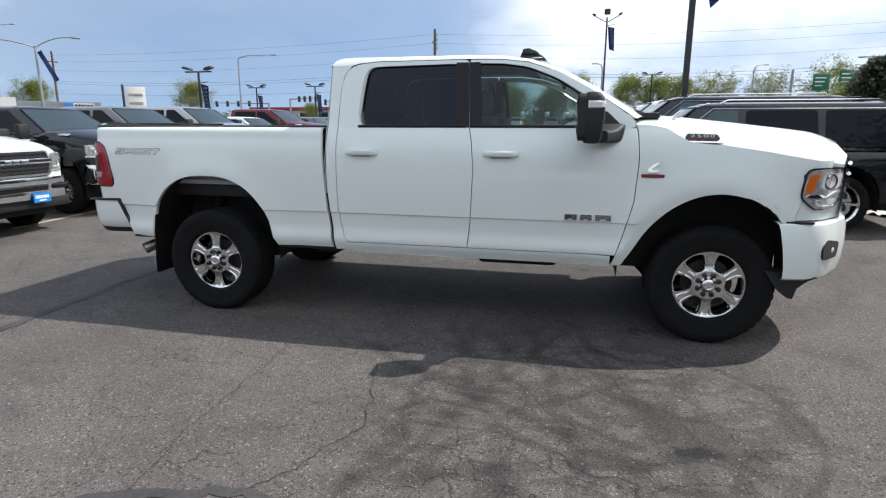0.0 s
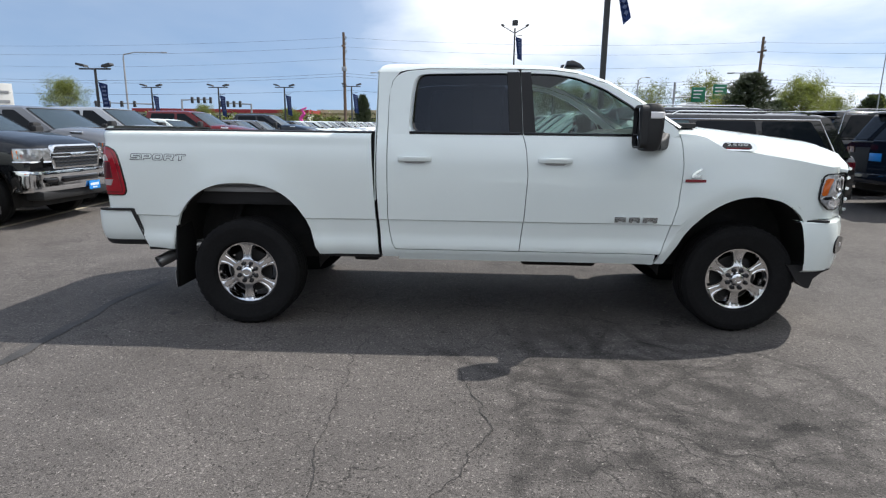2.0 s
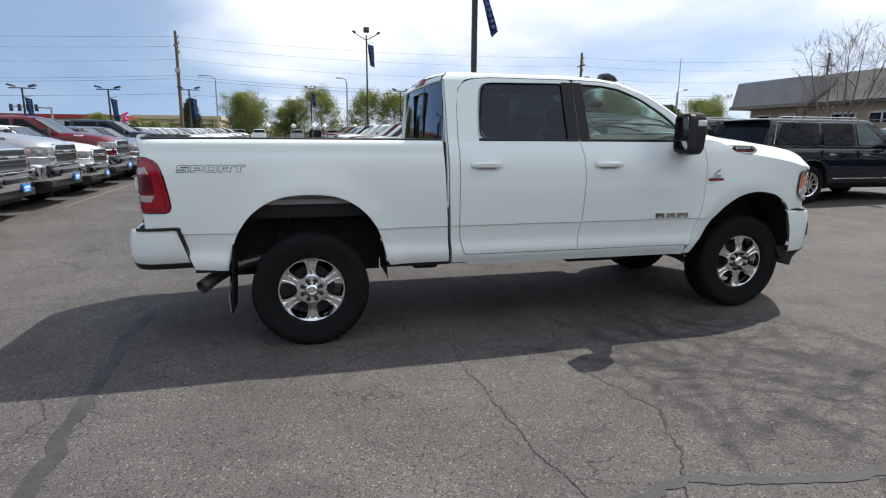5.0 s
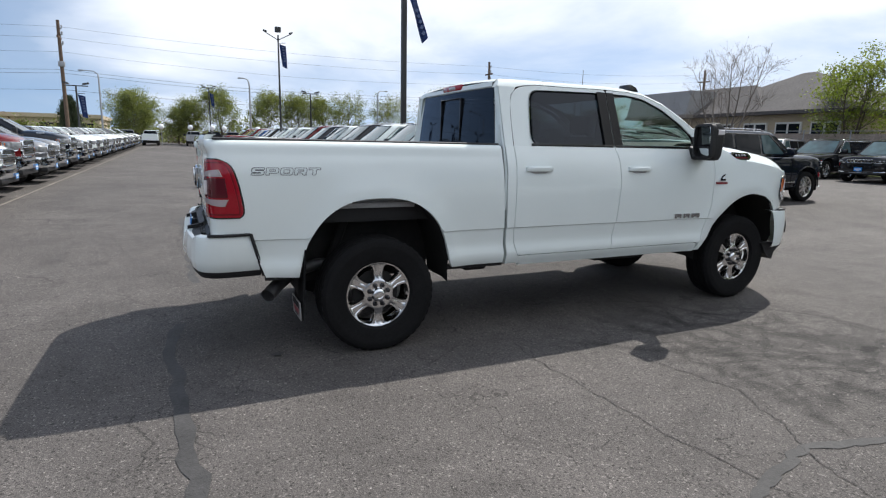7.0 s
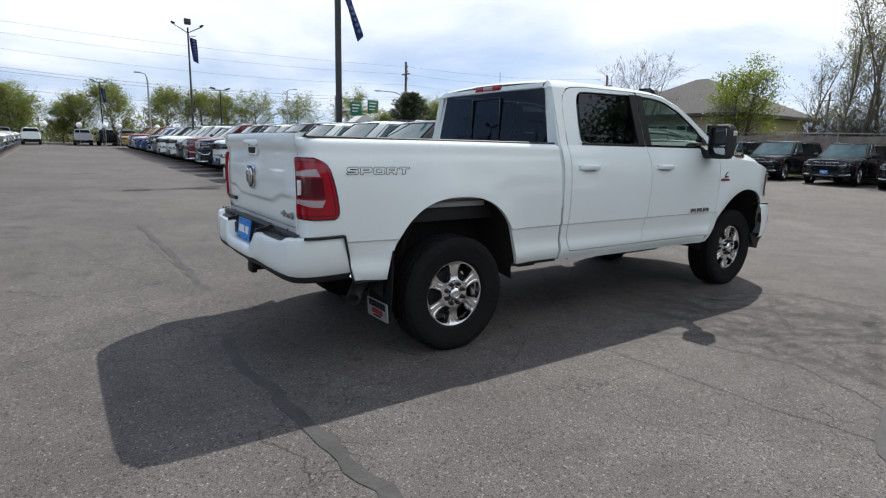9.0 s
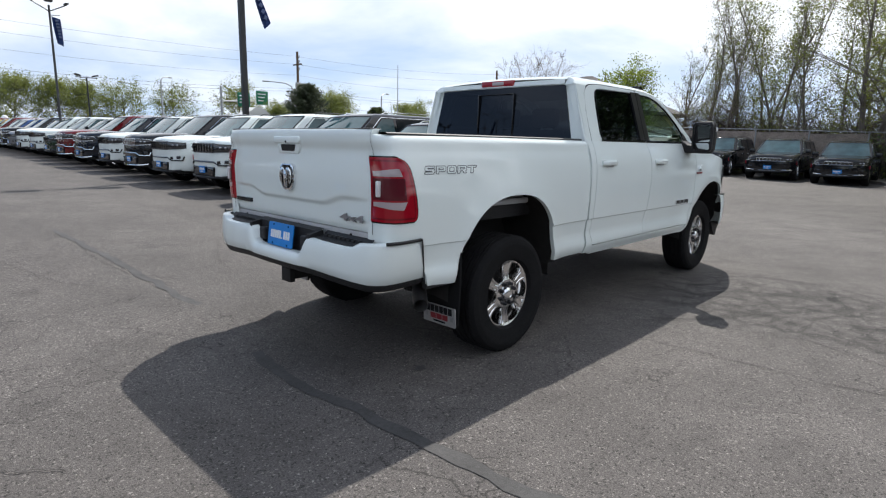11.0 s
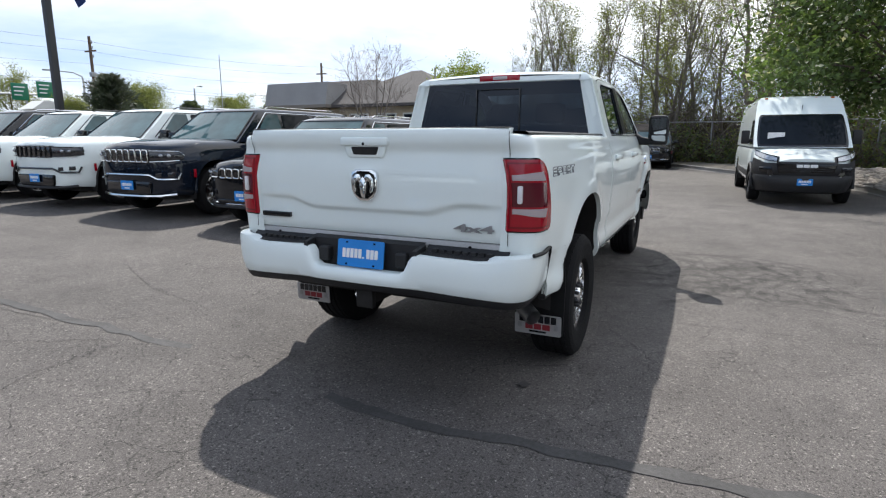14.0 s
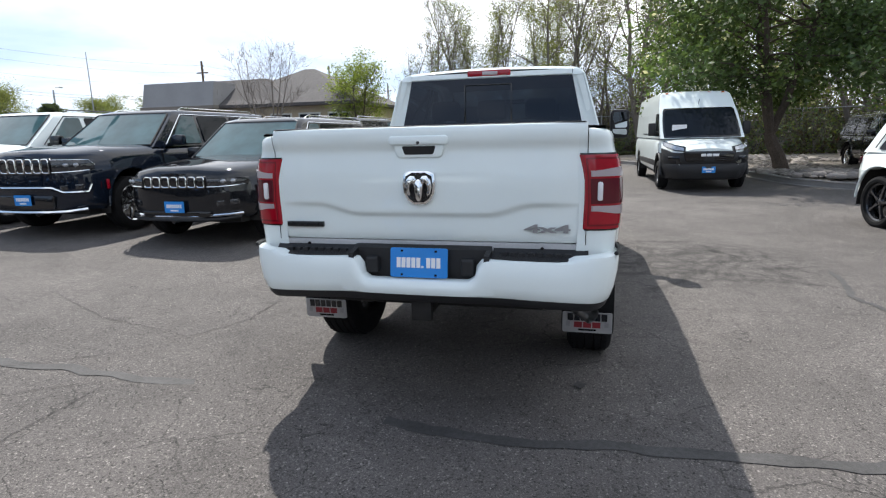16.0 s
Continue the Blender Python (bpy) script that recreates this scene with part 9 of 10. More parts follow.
def grow(seed, height, r0, levels, spread, first=0.3, kids=(3, 4), ratio=0.70, up=0.25, stems=1, lean=0.12, wob=0.10):
    """Branch skeleton: rows of (points, radii) and the twig tips."""
    rng = random.Random(seed)
    rows, tips = [], []

    def rec(p, d, length, r, level):
        pts, rad = [tuple(p)], [r]
        steps = 3
        for i in range(steps):
            d = (d + Vector((rng.gauss(0, wob), rng.gauss(0, wob), rng.gauss(0, wob) + up * 0.12))).normalized()
            p = p + d * length / steps
            pts.append(tuple(p)); rad.append(r * (1 - 0.38 * (i + 1) / steps))
            if level <= 2 and (level < 2 or rng.random() < 0.6):
                tips.append((tuple(p), level))
        rows.append((pts, rad, level))
        if level == 0:
            return
        for _ in range(rng.randint(*kids)):
            ang = rng.gauss(spread, spread * 0.3)
            u = d.orthogonal().normalized()
            u.rotate(Matrix.Rotation(rng.uniform(0, 6.283), 3, d))
            nd = (d * math.cos(ang) + u * math.sin(ang) + Vector((0, 0, up))).normalized()
            k = rng.uniform(0.35, 1.0)
            base_p = Vector(pts[-1]) * k + Vector(pts[1]) * (1 - k) if level < levels else Vector(pts[-1]) * max(k, 0.6) + Vector(pts[-2]) * (1 - max(k, 0.6))
            rec(base_p, nd, length * ratio * rng.uniform(0.8, 1.2), r * 0.58, level - 1)
    for k in range(stems):
        a = 6.283 * k / stems + rng.uniform(-0.4, 0.4)
        tilt = lean if stems > 1 else lean * 0.3
        rec(Vector((0.12 * math.cos(a), 0.12 * math.sin(a), -0.1)) if stems > 1 else Vector((0, 0, -0.1)), Vector((math.cos(a) * tilt, math.sin(a) * tilt, 1)).normalized(), height * first, r0, levels)
    return rows, tips


def crown_tree(seed, height, r0, first, nb, reach, shape, rise=0.5, bend=0.06, subs=5, stems=1, lean=0.1, twigs=3, fork=None):
    """A leading stem with branches all the way up: rows of (points, radii, level) and twig points."""
    rng = random.Random(seed)
    rows, tips = [], []

    def limb(p, d, length, r, level, steps):
        pts, rad, dirs = [tuple(p)], [r], []
        for i in range(steps):
            d = (d + Vector((rng.gauss(0, 0.13), rng.gauss(0, 0.13), rng.gauss(0, 0.10) + bend))).normalized()
            p = p + d * length / steps
            pts.append(tuple(p)); rad.append(r * (1 - 0.75 * (i + 1) / steps)); dirs.append(d.copy())
        rows.append((pts, rad, level))
        return pts, rad, dirs

    def off(d, ang):
        u = d.orthogonal().normalized()
        u.rotate(Matrix.Rotation(rng.uniform(0, 6.283), 3, d))
        return (d * math.cos(ang) + u * math.sin(ang)).normalized()
    if fork:
        f_ = Vector(fork)
        rows.append(([(0, 0, -0.15), (0, 0, 0.05), tuple(f_ * 0.35 + Vector((0, -0.03, 0.06))), tuple(f_ * 0.75), tuple(f_ * 1.06)], [r0 * 2.1, r0 * 1.75, r0 * 1.5, r0 * 1.4, r0 * 1.1], 3))
    for k in range(stems):
        a = 6.283 * k / stems + rng.uniform(-0.5, 0.5)
        tilt = lean if stems > 1 else 0.03
        d0 = Vector((math.cos(a) * tilt, math.sin(a) * tilt, 1)).normalized()
        h = height * (1 if k == 0 else rng.uniform(0.78, 0.98))
        steps = 12
        p, pts, rad = Vector((0.1 * math.cos(a), 0.1 * math.sin(a), -0.1)) if stems > 1 else Vector((0, 0, -0.1)), [], []
        d = d0
        if fork:
            p = Vector(fork) * (0.80 + 0.08 * k)
        for i in range(steps + 1):
            pts.append(p.copy()); rad.append(r0 * (1 - 0.88 * i / steps))
            d = (d + Vector((rng.gauss(0, 0.055), rng.gauss(0, 0.055), 0.04))).normalized()
            p = p + d * h / steps
        rows.append(([tuple(c) for c in pts], rad, 3))
        for i in range(nb // stems):
            t = first + (1 - first) * ((i + rng.random()) / (nb // stems))
            f = t * steps
            q = pts[min(int(f), steps - 1)].lerp(pts[min(int(f) + 1, steps)], f - int(f))
            az = 2.4 * i + rng.uniform(-0.5, 0.5)
            el = rise + rng.gauss(0, 0.2) + 0.35 * t
            bd = Vector((math.cos(az) * math.cos(el), math.sin(az) * math.cos(el), math.sin(el)))
            ln = reach * height * shape((t - first) / (1 - first)) * rng.uniform(0.7, 1.2)
            bp, br, bdirs = limb(q, bd, ln, max(r0 * 0.42 * (1 - 0.7 * t), 0.012), 2, 5)
            for j in range(subs):
                w = rng.uniform(0.25, 1.0) * 5
                c = Vector(bp[min(int(w), 4)]).lerp(Vector(bp[min(int(w) + 1, 5)]), w - int(w))
                sp_, sr, sd = limb(c, off(bdirs[min(int(w), 4)], rng.gauss(0.7, 0.2)), ln * rng.uniform(0.3, 0.5), max(br[min(int(w), 4)] * 0.5, 0.006), 1, 3)
                tips.extend(sp_[1:])
                for _ in range(twigs):
                    w2 = rng.randrange(0, 3)
                    tp, _r, _d = limb(Vector(sp_[w2 + 1]), off(sd[w2], rng.gauss(0.7, 0.25)), ln * rng.uniform(0.14, 0.28), 0.004, 0, 2)
                    tips.extend(tp[1:])
    return rows, tips


def tree(name, label, seed, height, leaf, n_leaves, leaf_size, scatter=0.2, min_r=0.006, bark=None, leaf2=None, old=None, share2=0.06, low=0.3, **kw):
    rows, tips = (grow(seed, height, **old)[0], []) if old else crown_tree(seed, height, **kw)
    rng = random.Random(seed + 1)
    k = 1.0
    if old:
        k = height / max(q[2] for r in rows for q in r[0])
    th = tagged(empty(name), label, "tree")
    bm = bmesh.new()
    for pts, rad, level in rows:
        tube(bm, [tuple(c * k for c in p) for p in pts], [max(r, min_r) for r in rad], 8 if level >= 3 else 5 if level == 2 else 3, cap=False)
    part("trunk", bm, bark or M_bark, th)
    for mat_, cnt, nm in ((leaf, n_leaves, "crown"),) + (((leaf2, int(n_leaves * share2), "blossom"),) if leaf2 else ()):
        if not cnt or not tips:
            continue
        v, f = [], []
        for _ in range(cnt):
            c = Vector(rng.choice(tips))
            q = c + Vector((rng.gauss(0, scatter), rng.gauss(0, scatter), rng.gauss(0, scatter * 0.8)))
            if q.z < low:
                continue
            s = leaf_size * rng.uniform(0.6, 1.3)
            a = Vector((rng.gauss(0, 1), rng.gauss(0, 1), rng.gauss(0, 0.7))).normalized()
            b = a.orthogonal().normalized()
            b.rotate(Matrix.Rotation(rng.uniform(0, 6.28), 3, a))
            o = len(v)
            v += [tuple(q - a * s), tuple(q + b * s * 0.55), tuple(q + a * s), tuple(q - b * s * 0.55)]
            f.append((o, o + 1, o + 2, o + 3))
        me = bpy.data.meshes.new(nm)
        me.from_pydata(v, [], f)
        me.materials.append(mat_)
        o = new(nm, me)
        o.parent = th
    return th


def dome(t):
    return 0.45 + 0.55 * math.sin(math.pi * min(1, t * 0.9 + 0.18)) if t < 0.85 else 0.42


def spire(t):
    return 0.45 + 0.55 * (1 - t) if t > 0.15 else 0.75


def plant(th, x, y, z=None, turn=0.0, scale=1.0):
    th.matrix_basis = Matrix.Translation((x, y, ground_height(x, y) if z is None else z)) @ Matrix.Rotation(radians(turn), 4, "Z") @ Matrix.Scale(scale, 4)
    return th


def replant(th, x, y, turn, scale):
    c = copy_thing(th, Matrix.Identity(4))
    return plant(c, x, y, None, turn, scale)


# street trees in early leaf
street = [tree("street_tree", "street tree in fresh spring leaf beyond the car park", 11 + i, 6.3, M_leaf_spring, n_, 0.085, scatter=0.34, min_r=0.010, r0=0.17, first=0.20, nb=32, reach=0.56, shape=dome, rise=0.35)
          for i, n_ in enumerate((15000, 22000, 8000))]
for i, (x, y, k, s) in enumerate(((-4.8, 50, 1, 1.05), (-1.6, 53, 1, 0.75), (-5.3, 52, 1, 0.80), (2.1, 50, 0, 1.08), (5.7, 51, 0, 0.98), (8.6, 50, 0, 0.95), (11.2, 50, 0, 0.92), (13.6, 51, 2, 0.90), (17.4, 50, 2, 0.95), (-0.6, 52, 0, 0.92),
                                  (22.6, 48, 2, 0.85), (18.3, 34, 1, 0.50), (22.8, 33, 0, 0.66), (31, 33, 1, 0.62), (30, 46, 2, 0.8), (-35, 74, 0, 0.42), (-23.4, 74, 1, 0.38), (-20, 76, 0, 0.30), (-56, 74, 0, 0.8), (-87, 74, 0, 0.9), (-17.6, 74, 1, 0.26),
                                  (37, 52, 0, 0.9), (45, 40, 1, 0.8), (52, 36, 0, 0.8))):
    if 45 < y < 54 and x < 20:      # the belt beyond the lane's end
        x, y, s = -2.5 + (x + 2.5) * 1.27, -3.5 + (y + 3.5) * 1.27, s * 1.27
    if i < 1:
        plant(street[1], x, y, None, 0, s * 0.56)
    elif k == 0 and i == 3:
        plant(street[0], x, y, None, 0, s * 0.60)
    elif k == 2 and i == 7:
        plant(street[2], x, y, None, 0, s * 0.70)
    else:
        replant(street[k], x, y, 47 * i, s * (1.15 if x < -11 else 0.58 if x < 1 else 0.88 if x > 17.5 and y < 49 else 0.66))

# dark evergreen and a small far one
def conifer(seed, height):
    rng = random.Random(seed)
    th = tagged(empty("evergreen_tree"), "dense dark green evergreen tree", "tree")
    bm = bmesh.new()
    tube(bm, [(0, 0, -0.1), (0, 0, height * 0.95)], [0.18, 0.02], 8)
    part("trunk", bm, M_bark, th)
    v, f = [], []
    for i in range(95):
        t = (i + rng.random()) / 95
        z = 0.45 + t * (height - 0.75)
        a = 2.4 * i + rng.uniform(-0.4, 0.4)
        R = height * 0.40 * (1 - t) ** 0.60 * rng.uniform(0.72, 1.18) + 0.05
        out_ = Vector((math.cos(a), math.sin(a), 0.32 + 0.5 * t))
        for _ in range(150):
            w = rng.random() ** 0.55
            spread = 0.10 + 0.20 * (1 - t) * (0.5 + 0.5 * w)
            c = Vector((0, 0, z)) + out_ * R * w + Vector((rng.gauss(0, spread), rng.gauss(0, spread), rng.gauss(0, spread * 0.6)))
            d = (out_ + Vector((rng.gauss(0, 0.5), rng.gauss(0, 0.5), rng.gauss(0.1, 0.5)))).normalized()
            s = 0.12 * rng.uniform(0.6, 1.3)
            b = d.orthogonal().normalized() * s * 0.34
            o = len(v)
            v += [tuple(c - d * s), tuple(c + b), tuple(c + d * s), tuple(c - b)]
            f.append((o, o + 1, o + 2, o + 3))
    me = bpy.data.meshes.new("crown")
    me.from_pydata(v, [], f)
    me.materials.append(M_needle)
    new("crown", me).parent = th
    return th


ever = plant(conifer(3, 4.5), 17.9, 29.5)
replant(ever, 39, 48, 80, 0.8)
replant(ever, 30.7, 38.0, 140, 0.85)
replant(ever, 19.7, 30.0, 60, 0.66)
replant(ever, 42, 49, 20, 0.7)
copy_thing(ever, Matrix.Translation((-10.9, 62, ground_height(-10.9, 62))) @ Matrix.Diagonal((0.62, 0.62, 1.05, 1)))

# bare tree and fresh green tree before the building
plant(tree("bare_tree", "bare grey multi-stemmed tree beside the building", 31, 6.0, None, 0, 0, min_r=0.0035, bark=M_twig, r0=0.07, first=0.16, nb=44, reach=0.36, shape=dome, rise=0.60, stems=5, lean=0.34, subs=8, twigs=5), 23.6, 15.8)
plant(tree("young_tree", "young tree with bright green leaves behind the parked cars", 41, 4.1, M_leaf_green, 9500, 0.046, scatter=0.19, r0=0.06, first=0.24, nb=40, reach=0.36, shape=dome, rise=0.55, stems=4, lean=0.30), 29.2, 13.0, None, 0, 1.30)
# tall thin trees of the wood, half in leaf
tall = [tree("tall_tree", "tall slender half-bare tree in a dense wood", 51 + i, 10.0, M_leaf_olive, n_, 0.050, scatter=0.20, min_r=0.006, bark=M_twig, r0=0.095, first=0.12, nb=50, reach=0.22, shape=spire, rise=0.75, bend=0.10, stems=2, lean=0.12, subs=5, twigs=3) for i, n_ in enumerate((2000, 5500, 9000))]
big = tree("spreading_tree", "large spreading tree with yellow-green spring leaves", 61, 11.5, M_leaf_olive, 11000, 0.050, scatter=0.26, min_r=0.006, bark=M_twig, r0=0.16, first=0.14, nb=46, reach=0.36, shape=dome, rise=0.50, bend=0.02, stems=3, lean=0.30, subs=6, twigs=3)
rngp = random.Random(9)
spots = [(29.6, 7.2, 0, 0.85), (29.4, 3.6, 0, 0.95), (28.9, -1.8, 0, 1.0), (27.6, -5.8, 1, 1.0), (25.4, -9.4, 1, 0.9), (22.8, -14.5, 1, 0.95), (30.5, 5.0, 1, 0.98), (32.5, 6.2, 1, 0.95), (31.4, 7.5, 0, 0.95), (30.8, 2.0, 2, 0.9), (33, 9.5, 0, 0.8), (35, 0.5, 1, 1.1), (29.5, -0.6, 0, 1.05), (30, -7.5, 1, 1.05), (28, -10.5, 2, 1.0), (31.5, -12.5, 1, 1.1),
         (26, -14.5, 2, 1.0), (34, -4, 2, 1.1), (36, -9, 2, 1.15), (24.5, -17, 2, 1.0), (29, -17, 2, 1.1), (22, -20, 2, 1.0), (38, -15, 2, 1.2), (34, -20, 2, 1.2), (28, -23, 2, 1.2), (20, -24, 2, 1.2), (40, 2, 1, 1.2), (30.2, 8.4, 0, 0.82), (32.0, 10.4, 0, 0.72)]
used = set()
for i, (x, y, k, s) in enumerate(spots):
    if k not in used:
        used.add(k)
        plant(tall[k], x, y, None, 0, s)
    else:
        replant(tall[k], x, y, rngp.uniform(0, 360), s)
plant(big, 26.5, -3.6, None, 20, 1.0)
replant(big, 29.5, 0.8, 130, 0.92)
replant(big, 24.0, -12.0, 230, 0.85)
# the leafy tree over the stones
plant(tree("leafy_tree", "leafy tree with deep green leaves and pale blossom over stones", 77, 7.6, M_leaf_deep, 78000, 0.072, scatter=0.26, r0=0.13, first=0.22, nb=62, reach=0.45, shape=dome, rise=0.22, bend=-0.02, stems=3, lean=0.42, subs=7, twigs=3, fork=(0.0, 0.42, 1.15), leaf2=M_blossom, share2=0.045, low=1.75), 15.3, -6.55, bed_z(15.3, -6.55))


# undergrowth: one tangle of twigs and leaves
def thicket(name, label, seed, spots_, n, mats, height, leaf=0.085):
    rng = random.Random(seed)
    for mat_, share, kind_ in mats:
        v, f = [], []
        for _ in range(int(n * share)):
            x, y, rx, ry, h = rng.choice(spots_)
            a, r = rng.uniform(0, 6.283), math.sqrt(rng.random())
            t = rng.random()
            px, py = x + rx * r * math.cos(a), y + ry * r * math.sin(a)
            z = ground_height(px, py) + 0.05 + t * h * (1 - 0.55 * r ** 2) * rng.uniform(0.5, 1.0)
            c = Vector((px, py, z))
            if kind_ == "twig":
                d = Vector((rng.gauss(0, 0.45), rng.gauss(0, 0.45), 1)).normalized() * rng.uniform(0.25, 0.8)
                b = d.orthogonal().normalized() * 0.010
            else:
                d = Vector((rng.gauss(0, 1), rng.gauss(0, 1), rng.gauss(0, 0.7))).normalized() * leaf * rng.uniform(0.6, 1.4)
                b = d.orthogonal().normalized() * d.length * 0.5
            o = len(v)
            v += [tuple(c - d), tuple(c + b), tuple(c + d), tuple(c - b)]
            f.append((o, o + 1, o + 2, o + 3))
        me = bpy.data.meshes.new(name)
        me.from_pydata(v, [], f)
        me.materials.append(mat_)
        tagged(new(name if kind_ == "leaf" else "brushwood", me), label if kind_ == "leaf" else "dry brown brushwood under the trees", "undergrowth", kind="stuff")


under = [(28.8, 0.2, 1.6, 2.2, 2.4), (28.2, -3.5, 1.6, 2.4, 2.2), (26.8, -7, 2.0, 2.4, 2.6), (25, -10, 2.0, 2.4, 2.8), (22.5, -13, 2.4, 2.2, 3.0), (20, -15.5, 3, 2, 3.0), (30, 4, 1.2, 3, 1.6), (30, -10, 3, 4, 4), (28, -14, 4, 3, 4.5), (24, -18, 5, 3, 4.5), (33, -2, 3, 5, 4), (17, -18, 4, 2.5, 3.5), (34, 6, 3, 4, 3)]
thicket("undergrowth", "tangled olive and brown undergrowth below the trees", 5, under, 95000, ((M_leaf_olive, 0.45, "leaf"), (M_leaf_deep, 0.40, "leaf"), (M_brush, 0.35, "leaf"), (M_twig, 0.25, "twig")), 2)
thicket("brush_clump", "dense red-brown bare brush beside the wood", 15, [(31.2, 9.4, 1.5, 1.7, 4.6), (30.2, 7.6, 1.2, 1.3, 3.6)], 9000, ((M_brush, 0.35, "leaf"), (material("red_brown_twigs", (0.085, 0.060, 0.052), rough=0.95, tint=0.3, tint_scale=2), 1.0, "twig")), 2, 0.05)
wood = [(30.6 + 0.5 * (k % 3), -7.5 + 1.6 * k, 1.7, 1.5, 3.6 + 1.1 * (k % 2)) for k in range(10)]
thicket("wood_floor", "dense tangle of bare grey-brown saplings in the wood", 16, wood, 26000, ((M_leaf_olive, 0.35, "leaf"), (M_brush, 0.4, "leaf"), (material("sapling_twigs", (0.095, 0.078, 0.066), rough=0.95, tint=0.3, tint_scale=2), 1.0, "twig")), 2, 0.05)
hedge = [(x, 83, 3.0, 2.0, 2.8 + 1.0 * math.sin(x)) for x in range(-100, 110, 4)] + [(70, y, 3, 3, 5) for y in range(-30, 80, 4)]
thicket("far_hedge", "far belt of spring green trees", 6, hedge, 30000, ((M_leaf_spring, 0.8, "leaf"), (M_leaf_olive, 0.6, "leaf"), (M_brush, 0.4, "leaf")), 2, 0.24)
strip = [(x, 74.5, 2.6, 1.6, 2.7 + 0.9 * math.sin(1.7 * x)) for x in range(-30, 44, 3)]
thicket("street_hedge", "dense olive brown hedge along the street", 8, strip, 9000, ((M_leaf_spring, 0.5, "leaf"), (M_leaf_olive, 0.35, "leaf"), (M_brush, 0.6, "leaf")), 2, 0.19)

# ---- ground marks and small things ----
M_tar = material("dark_tar_seal", (0.048, 0.046, 0.045), rough=0.75, grain=0.25, grain_scale=40, tint=0.3, tint_scale=4, bump=0.3, bump_scale=120)
M_crack = material("open_crack", (0.042, 0.039, 0.037), rough=0.95, tint=0.4, tint_scale=12)


def ribbon(name, label, pts, width, mat_, seed, jitter=0.05, lift=0.004, category="crack", n=60, vary=0.5):
    """A narrow uneven strip on the ground."""
    rng = random.Random(seed)
    p = resample(pts, n, closed=False)
    q, off = [], 0.0
    for x, y in p:
        off = off * 0.75 + rng.gauss(0, jitter)
        q.append((x + off, y + rng.gauss(0, jitter * 0.6)))
    bm = bmesh.new()
    rows = []
    for i, (x, y) in enumerate(q):
        a, b = q[max(i - 1, 0)], q[min(i + 1, n - 1)]
        d = Vector((b[0] - a[0], b[1] - a[1])).normalized()
        end = min(1, i / 4, (n - 1 - i) / 4)
        w0, w1 = (width * end * rng.uniform(1 - vary, 1 + vary) / 2 for _ in range(2))
        rows.append([(x - d.y * w0, y + d.x * w0, ground_height(x, y) + lift), (x + d.y * w1, y - d.x * w1, ground_height(x, y) + lift)])
    sheet(bm, rows)
    return tagged(part(name, bm, mat_, smooth=False), label, category, kind="structure")


# parking line under the noses of the pickups
bm = bmesh.new()
sheet(bm, [[(x, y, ground_height(x, y) + 0.004) for x in (-5.12, -5.02)] for y in np.linspace(-2.0, 6.0, 17)])
tagged(part("parking_line", bm, M_line), "faded pale parking line", "road marking", kind="structure")
bm = bmesh.new()
sheet(bm, [[(x, y, ground_height(x, y) + 0.004) for x in (-4.385, -4.335)] for y in np.linspace(7.0, 50.0, 60)])
tagged(part("parking_line", bm, material("worn_road_paint", (0.20, 0.18, 0.15), rough=0.88, grain=0.4, grain_scale=20, tint=0.4, tint_scale=1.2)), "thin faded line along the parked pickups", "road marking", kind="structure")
# sealed joint behind the pickup, and open cracks
ribbon("tar_joint", "dark tar-sealed joint across the asphalt", [(-1.30, 6.0), (-1.24, 3.6), (-1.14, 1.0), (-1.27, 0.45), (-1.38, -0.09), (-1.42, -0.5), (-1.34, -1.0), (-1.33, -1.5), (-1.29, -1.95), (-1.20, -3.2), (-1.25, -5.5)], 0.085, M_tar, 1, 0.012, 0.004, "tar joint", 120, 0.3)
ribbon("tar_joint", "dark tar-sealed joint across the asphalt", [(0.75, -3.6), (0.96, -3.29), (1.36, -3.17), (1.6, -3.10), (2.04, -3.23), (2.6, -3.3)], 0.06, M_tar, 2, 0.010, 0.004, "tar joint", 50, 0.25)
CRACKS = {
    3: [(0.98, -1.2), (0.97, -1.56), (0.98, -2.08), (1.01, -2.45), (1.01, -2.72), (1.06, -2.94), (1.10, -3.6), (0.95, -4.6)],
    4: [(1.66, -1.71), (1.72, -1.95), (1.80, -2.21), (1.86, -2.50), (1.74, -2.72), (1.70, -2.90), (1.55, -3.10), (1.40, -3.6)],
    6: [(1.4, 2.1), (0.76, 1.85), (-0.06, 1.81), (-0.48, 2.01), (-0.92, 2.31), (-1.30, 2.82), (-1.37, 3.7), (-1.26, 5.2)],
    7: [(-0.89, 1.38), (-1.14, 1.16), (-1.17, 0.94)],
    8: [(9.5, -5.2), (8.02, -4.79), (6.48, -4.09), (5.05, -3.77), (4.19, -3.75)],
    9: [(-3.6, 1.3), (-2.84, 1.57), (-1.96, 1.95), (-1.26, 1.96)],
    11: [(-1.3, 2.0), (-1.9, 2.9), (-2.2, 4.4), (-2.9, 6.0)],
    12: [(-0.5, 2.04), (-0.3, 3.0), (0.2, 4.1)],
    13: [(4.6, -1.2), (5.3, -1.9), (6.4, -2.0), (7.6, -2.9)],
    14: [(2.6, -3.6), (3.4, -3.4), (4.3, -3.0), (5.2, -2.9)],
    15: [(-2.6, -0.6), (-3.3, 0.1), (-3.1, 1.4)],
    16: [(-4.0, 9.0), (-2.0, 9.6), (0.5, 9.2)],
    17: [(-4.0, 15.5), (-1.0, 15.0), (1.0, 15.8)],
}
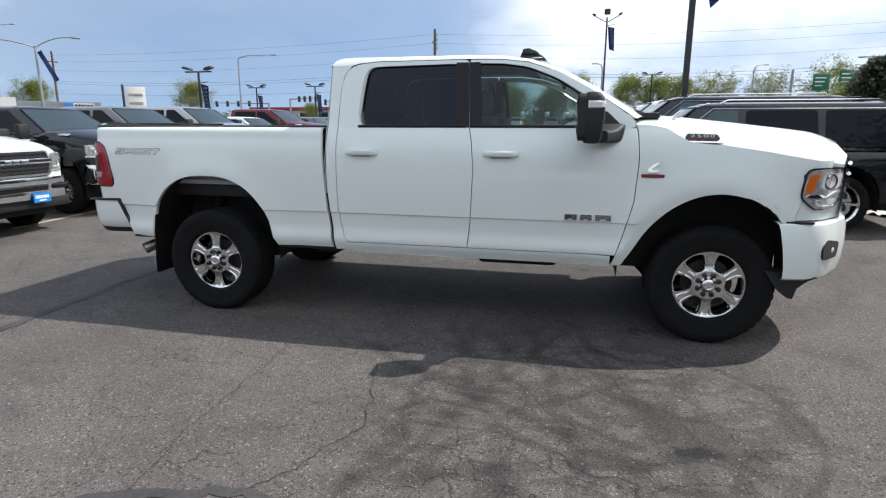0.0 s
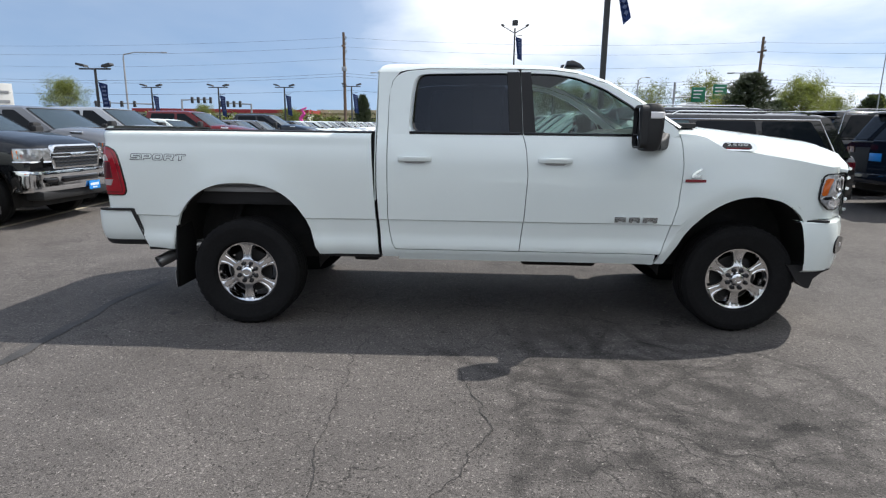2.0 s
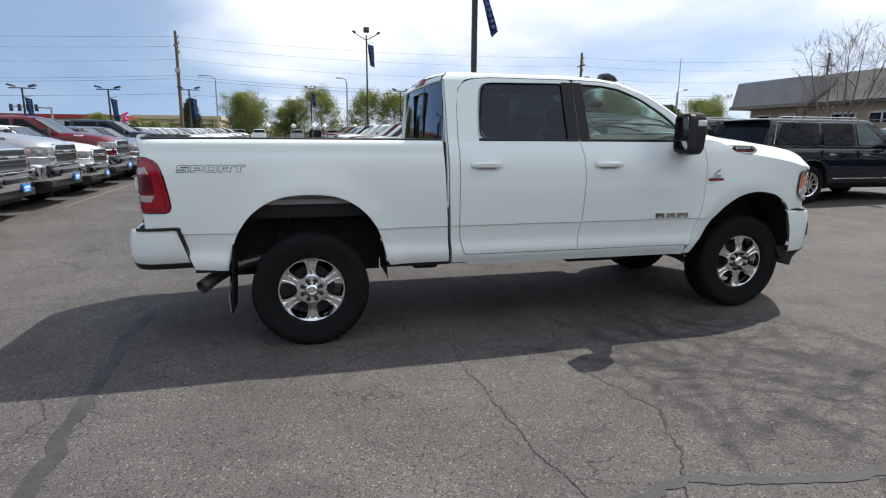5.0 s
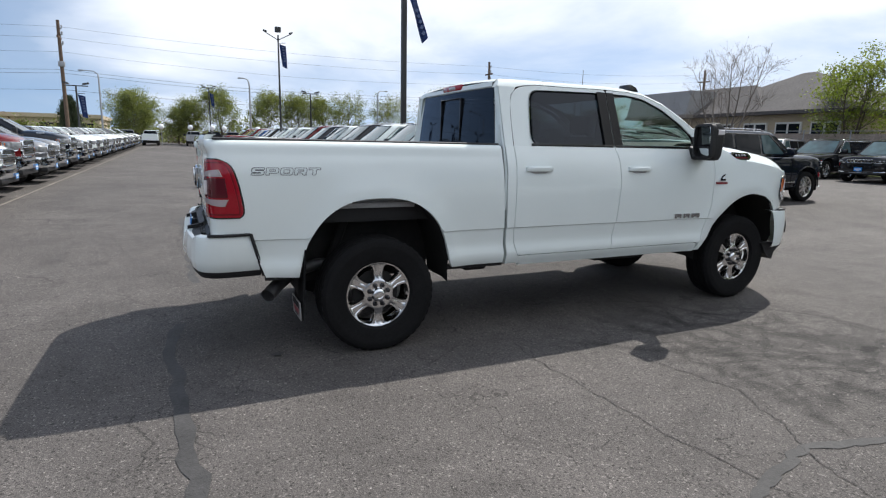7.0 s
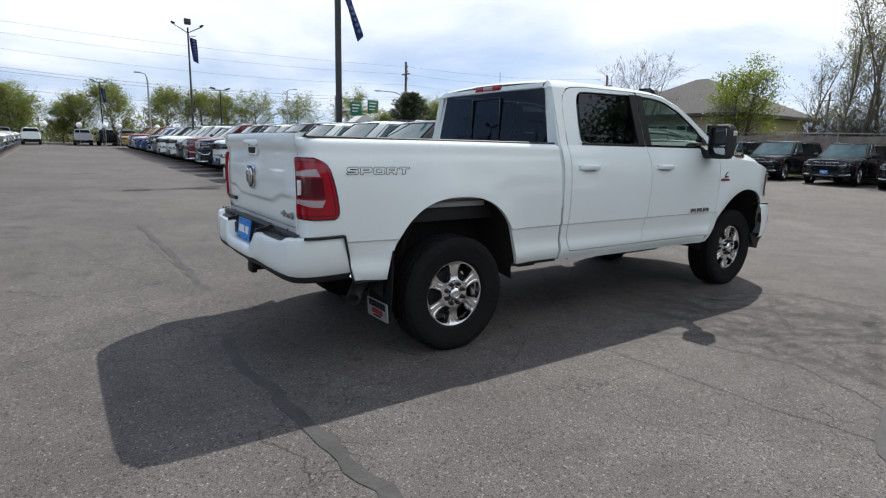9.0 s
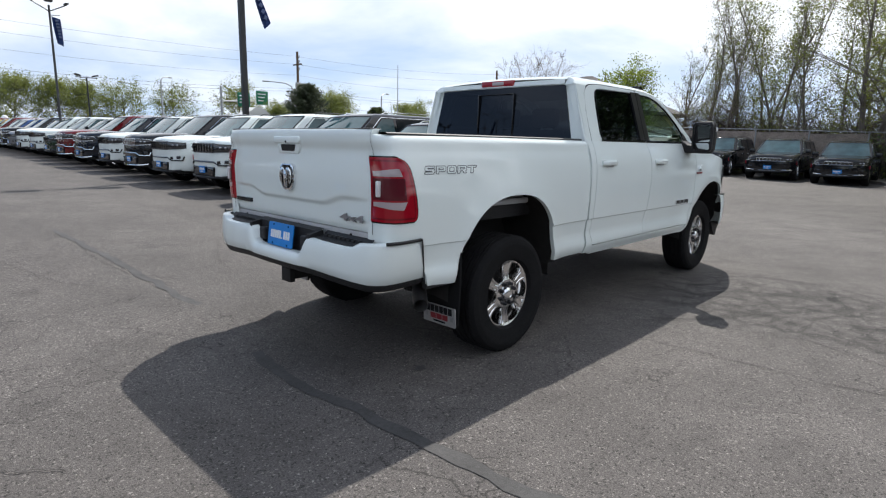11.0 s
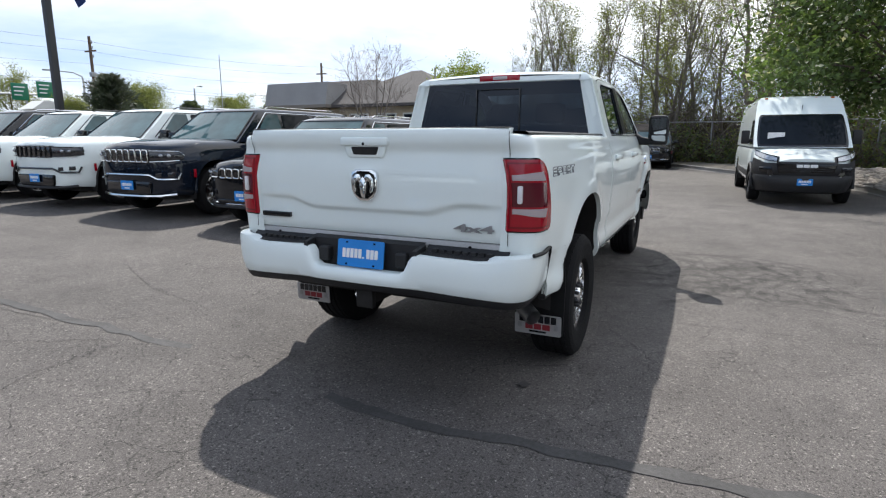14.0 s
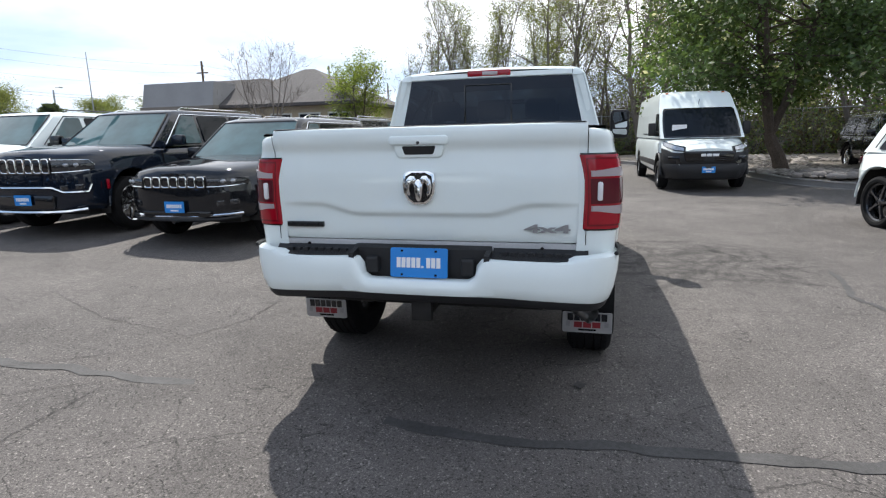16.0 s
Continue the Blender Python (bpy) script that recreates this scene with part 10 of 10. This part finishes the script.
for k, pts in CRACKS.items():
    ribbon("asphalt_crack", "thin open crack in the asphalt", pts, 0.0050, M_crack, k, 0.007, 0.003 + 0.0003 * k, "crack", 150, 0.8)

def blot(x, y, r, seed, mat_, label):
    rng = random.Random(seed)
    bm = bmesh.new()
    n_ = 22
    ring = [1 + 0.35 * rng.uniform(-1, 1) for _ in range(n_)]
    pts = [(x + r * ring[i] * math.cos(6.283 * i / n_), y + 0.7 * r * ring[i] * math.sin(6.283 * i / n_)) for i in range(n_)]
    bm.faces.new([bm.verts.new((a, b, ground_height(a, b) + 0.012 + 0.0004 * seed)) for a, b in pts])
    tagged(part("oil_spot", bm, mat_, smooth=False), label, "stain", kind="structure")


blot(-0.70, -0.82, 0.045, 1, M_tar, "small dark oil spot")
# pebbles and bits of litter
rng = random.Random(12)
base = bmesh.new(); bmesh.ops.create_icosphere(base, subdivisions=1, radius=1.0)
pv, pf = [v.co.copy() for v in base.verts], [[v.index for v in f.verts] for f in base.faces]
base.free()
v_, f_ = [], []
for _ in range(5000):
    x, y = rng.uniform(-4.5, 6), rng.uniform(-4.6, 3.5)
    s = abs(rng.gauss(0, 0.0014)) + 0.0013
    o = len(v_)
    v_ += [(x + c.x * s * rng.uniform(0.8, 1.3), y + c.y * s, ground_height(x, y) + s * 0.4 + c.z * s * 0.7) for c in pv]
    f_ += [[q + o for q in f] for f in pf]
me = bpy.data.meshes.new("grit")
me.from_pydata(v_, [], f_)
me.materials.append(material("pale_grit", (0.30, 0.28, 0.25), rough=0.9, tint=0.4, tint_scale=3))
tagged(new("loose_grit", me), "loose pale grit scattered on the asphalt", "grit", kind="stuff")
# crumpled cloth by the parked cars
bm = bmesh.new()
rows = []
for i in range(15):
    row = []
    for j in range(11):
        u, w = i / 14 - 0.5, j / 10 - 0.5
        z = 0.05 + 0.09 * noise.noise(Vector((u * 5, w * 5, 1.3))) + 0.05 * noise.noise(Vector((u * 11, w * 11, 4.0))) - 0.20 * (u * u + w * w)
        row.append((u * 0.75 + 0.06 * noise.noise(Vector((w * 6, u * 6, 7))), w * 0.45, max(z, 0.004)))
    rows.append(row)
sheet(bm, rows)
o = part("crumpled_cloth", bm, material("white_cloth", (0.66, 0.65, 0.63), rough=0.9, tint=0.12, tint_scale=9), label="crumpled white cloth lying on asphalt")
tagged(o, "crumpled white cloth lying on asphalt", "cloth").location = (7.7, 5.0, ground_height(7.7, 5.0) + 0.004)
o.rotation_euler.z = 0.5
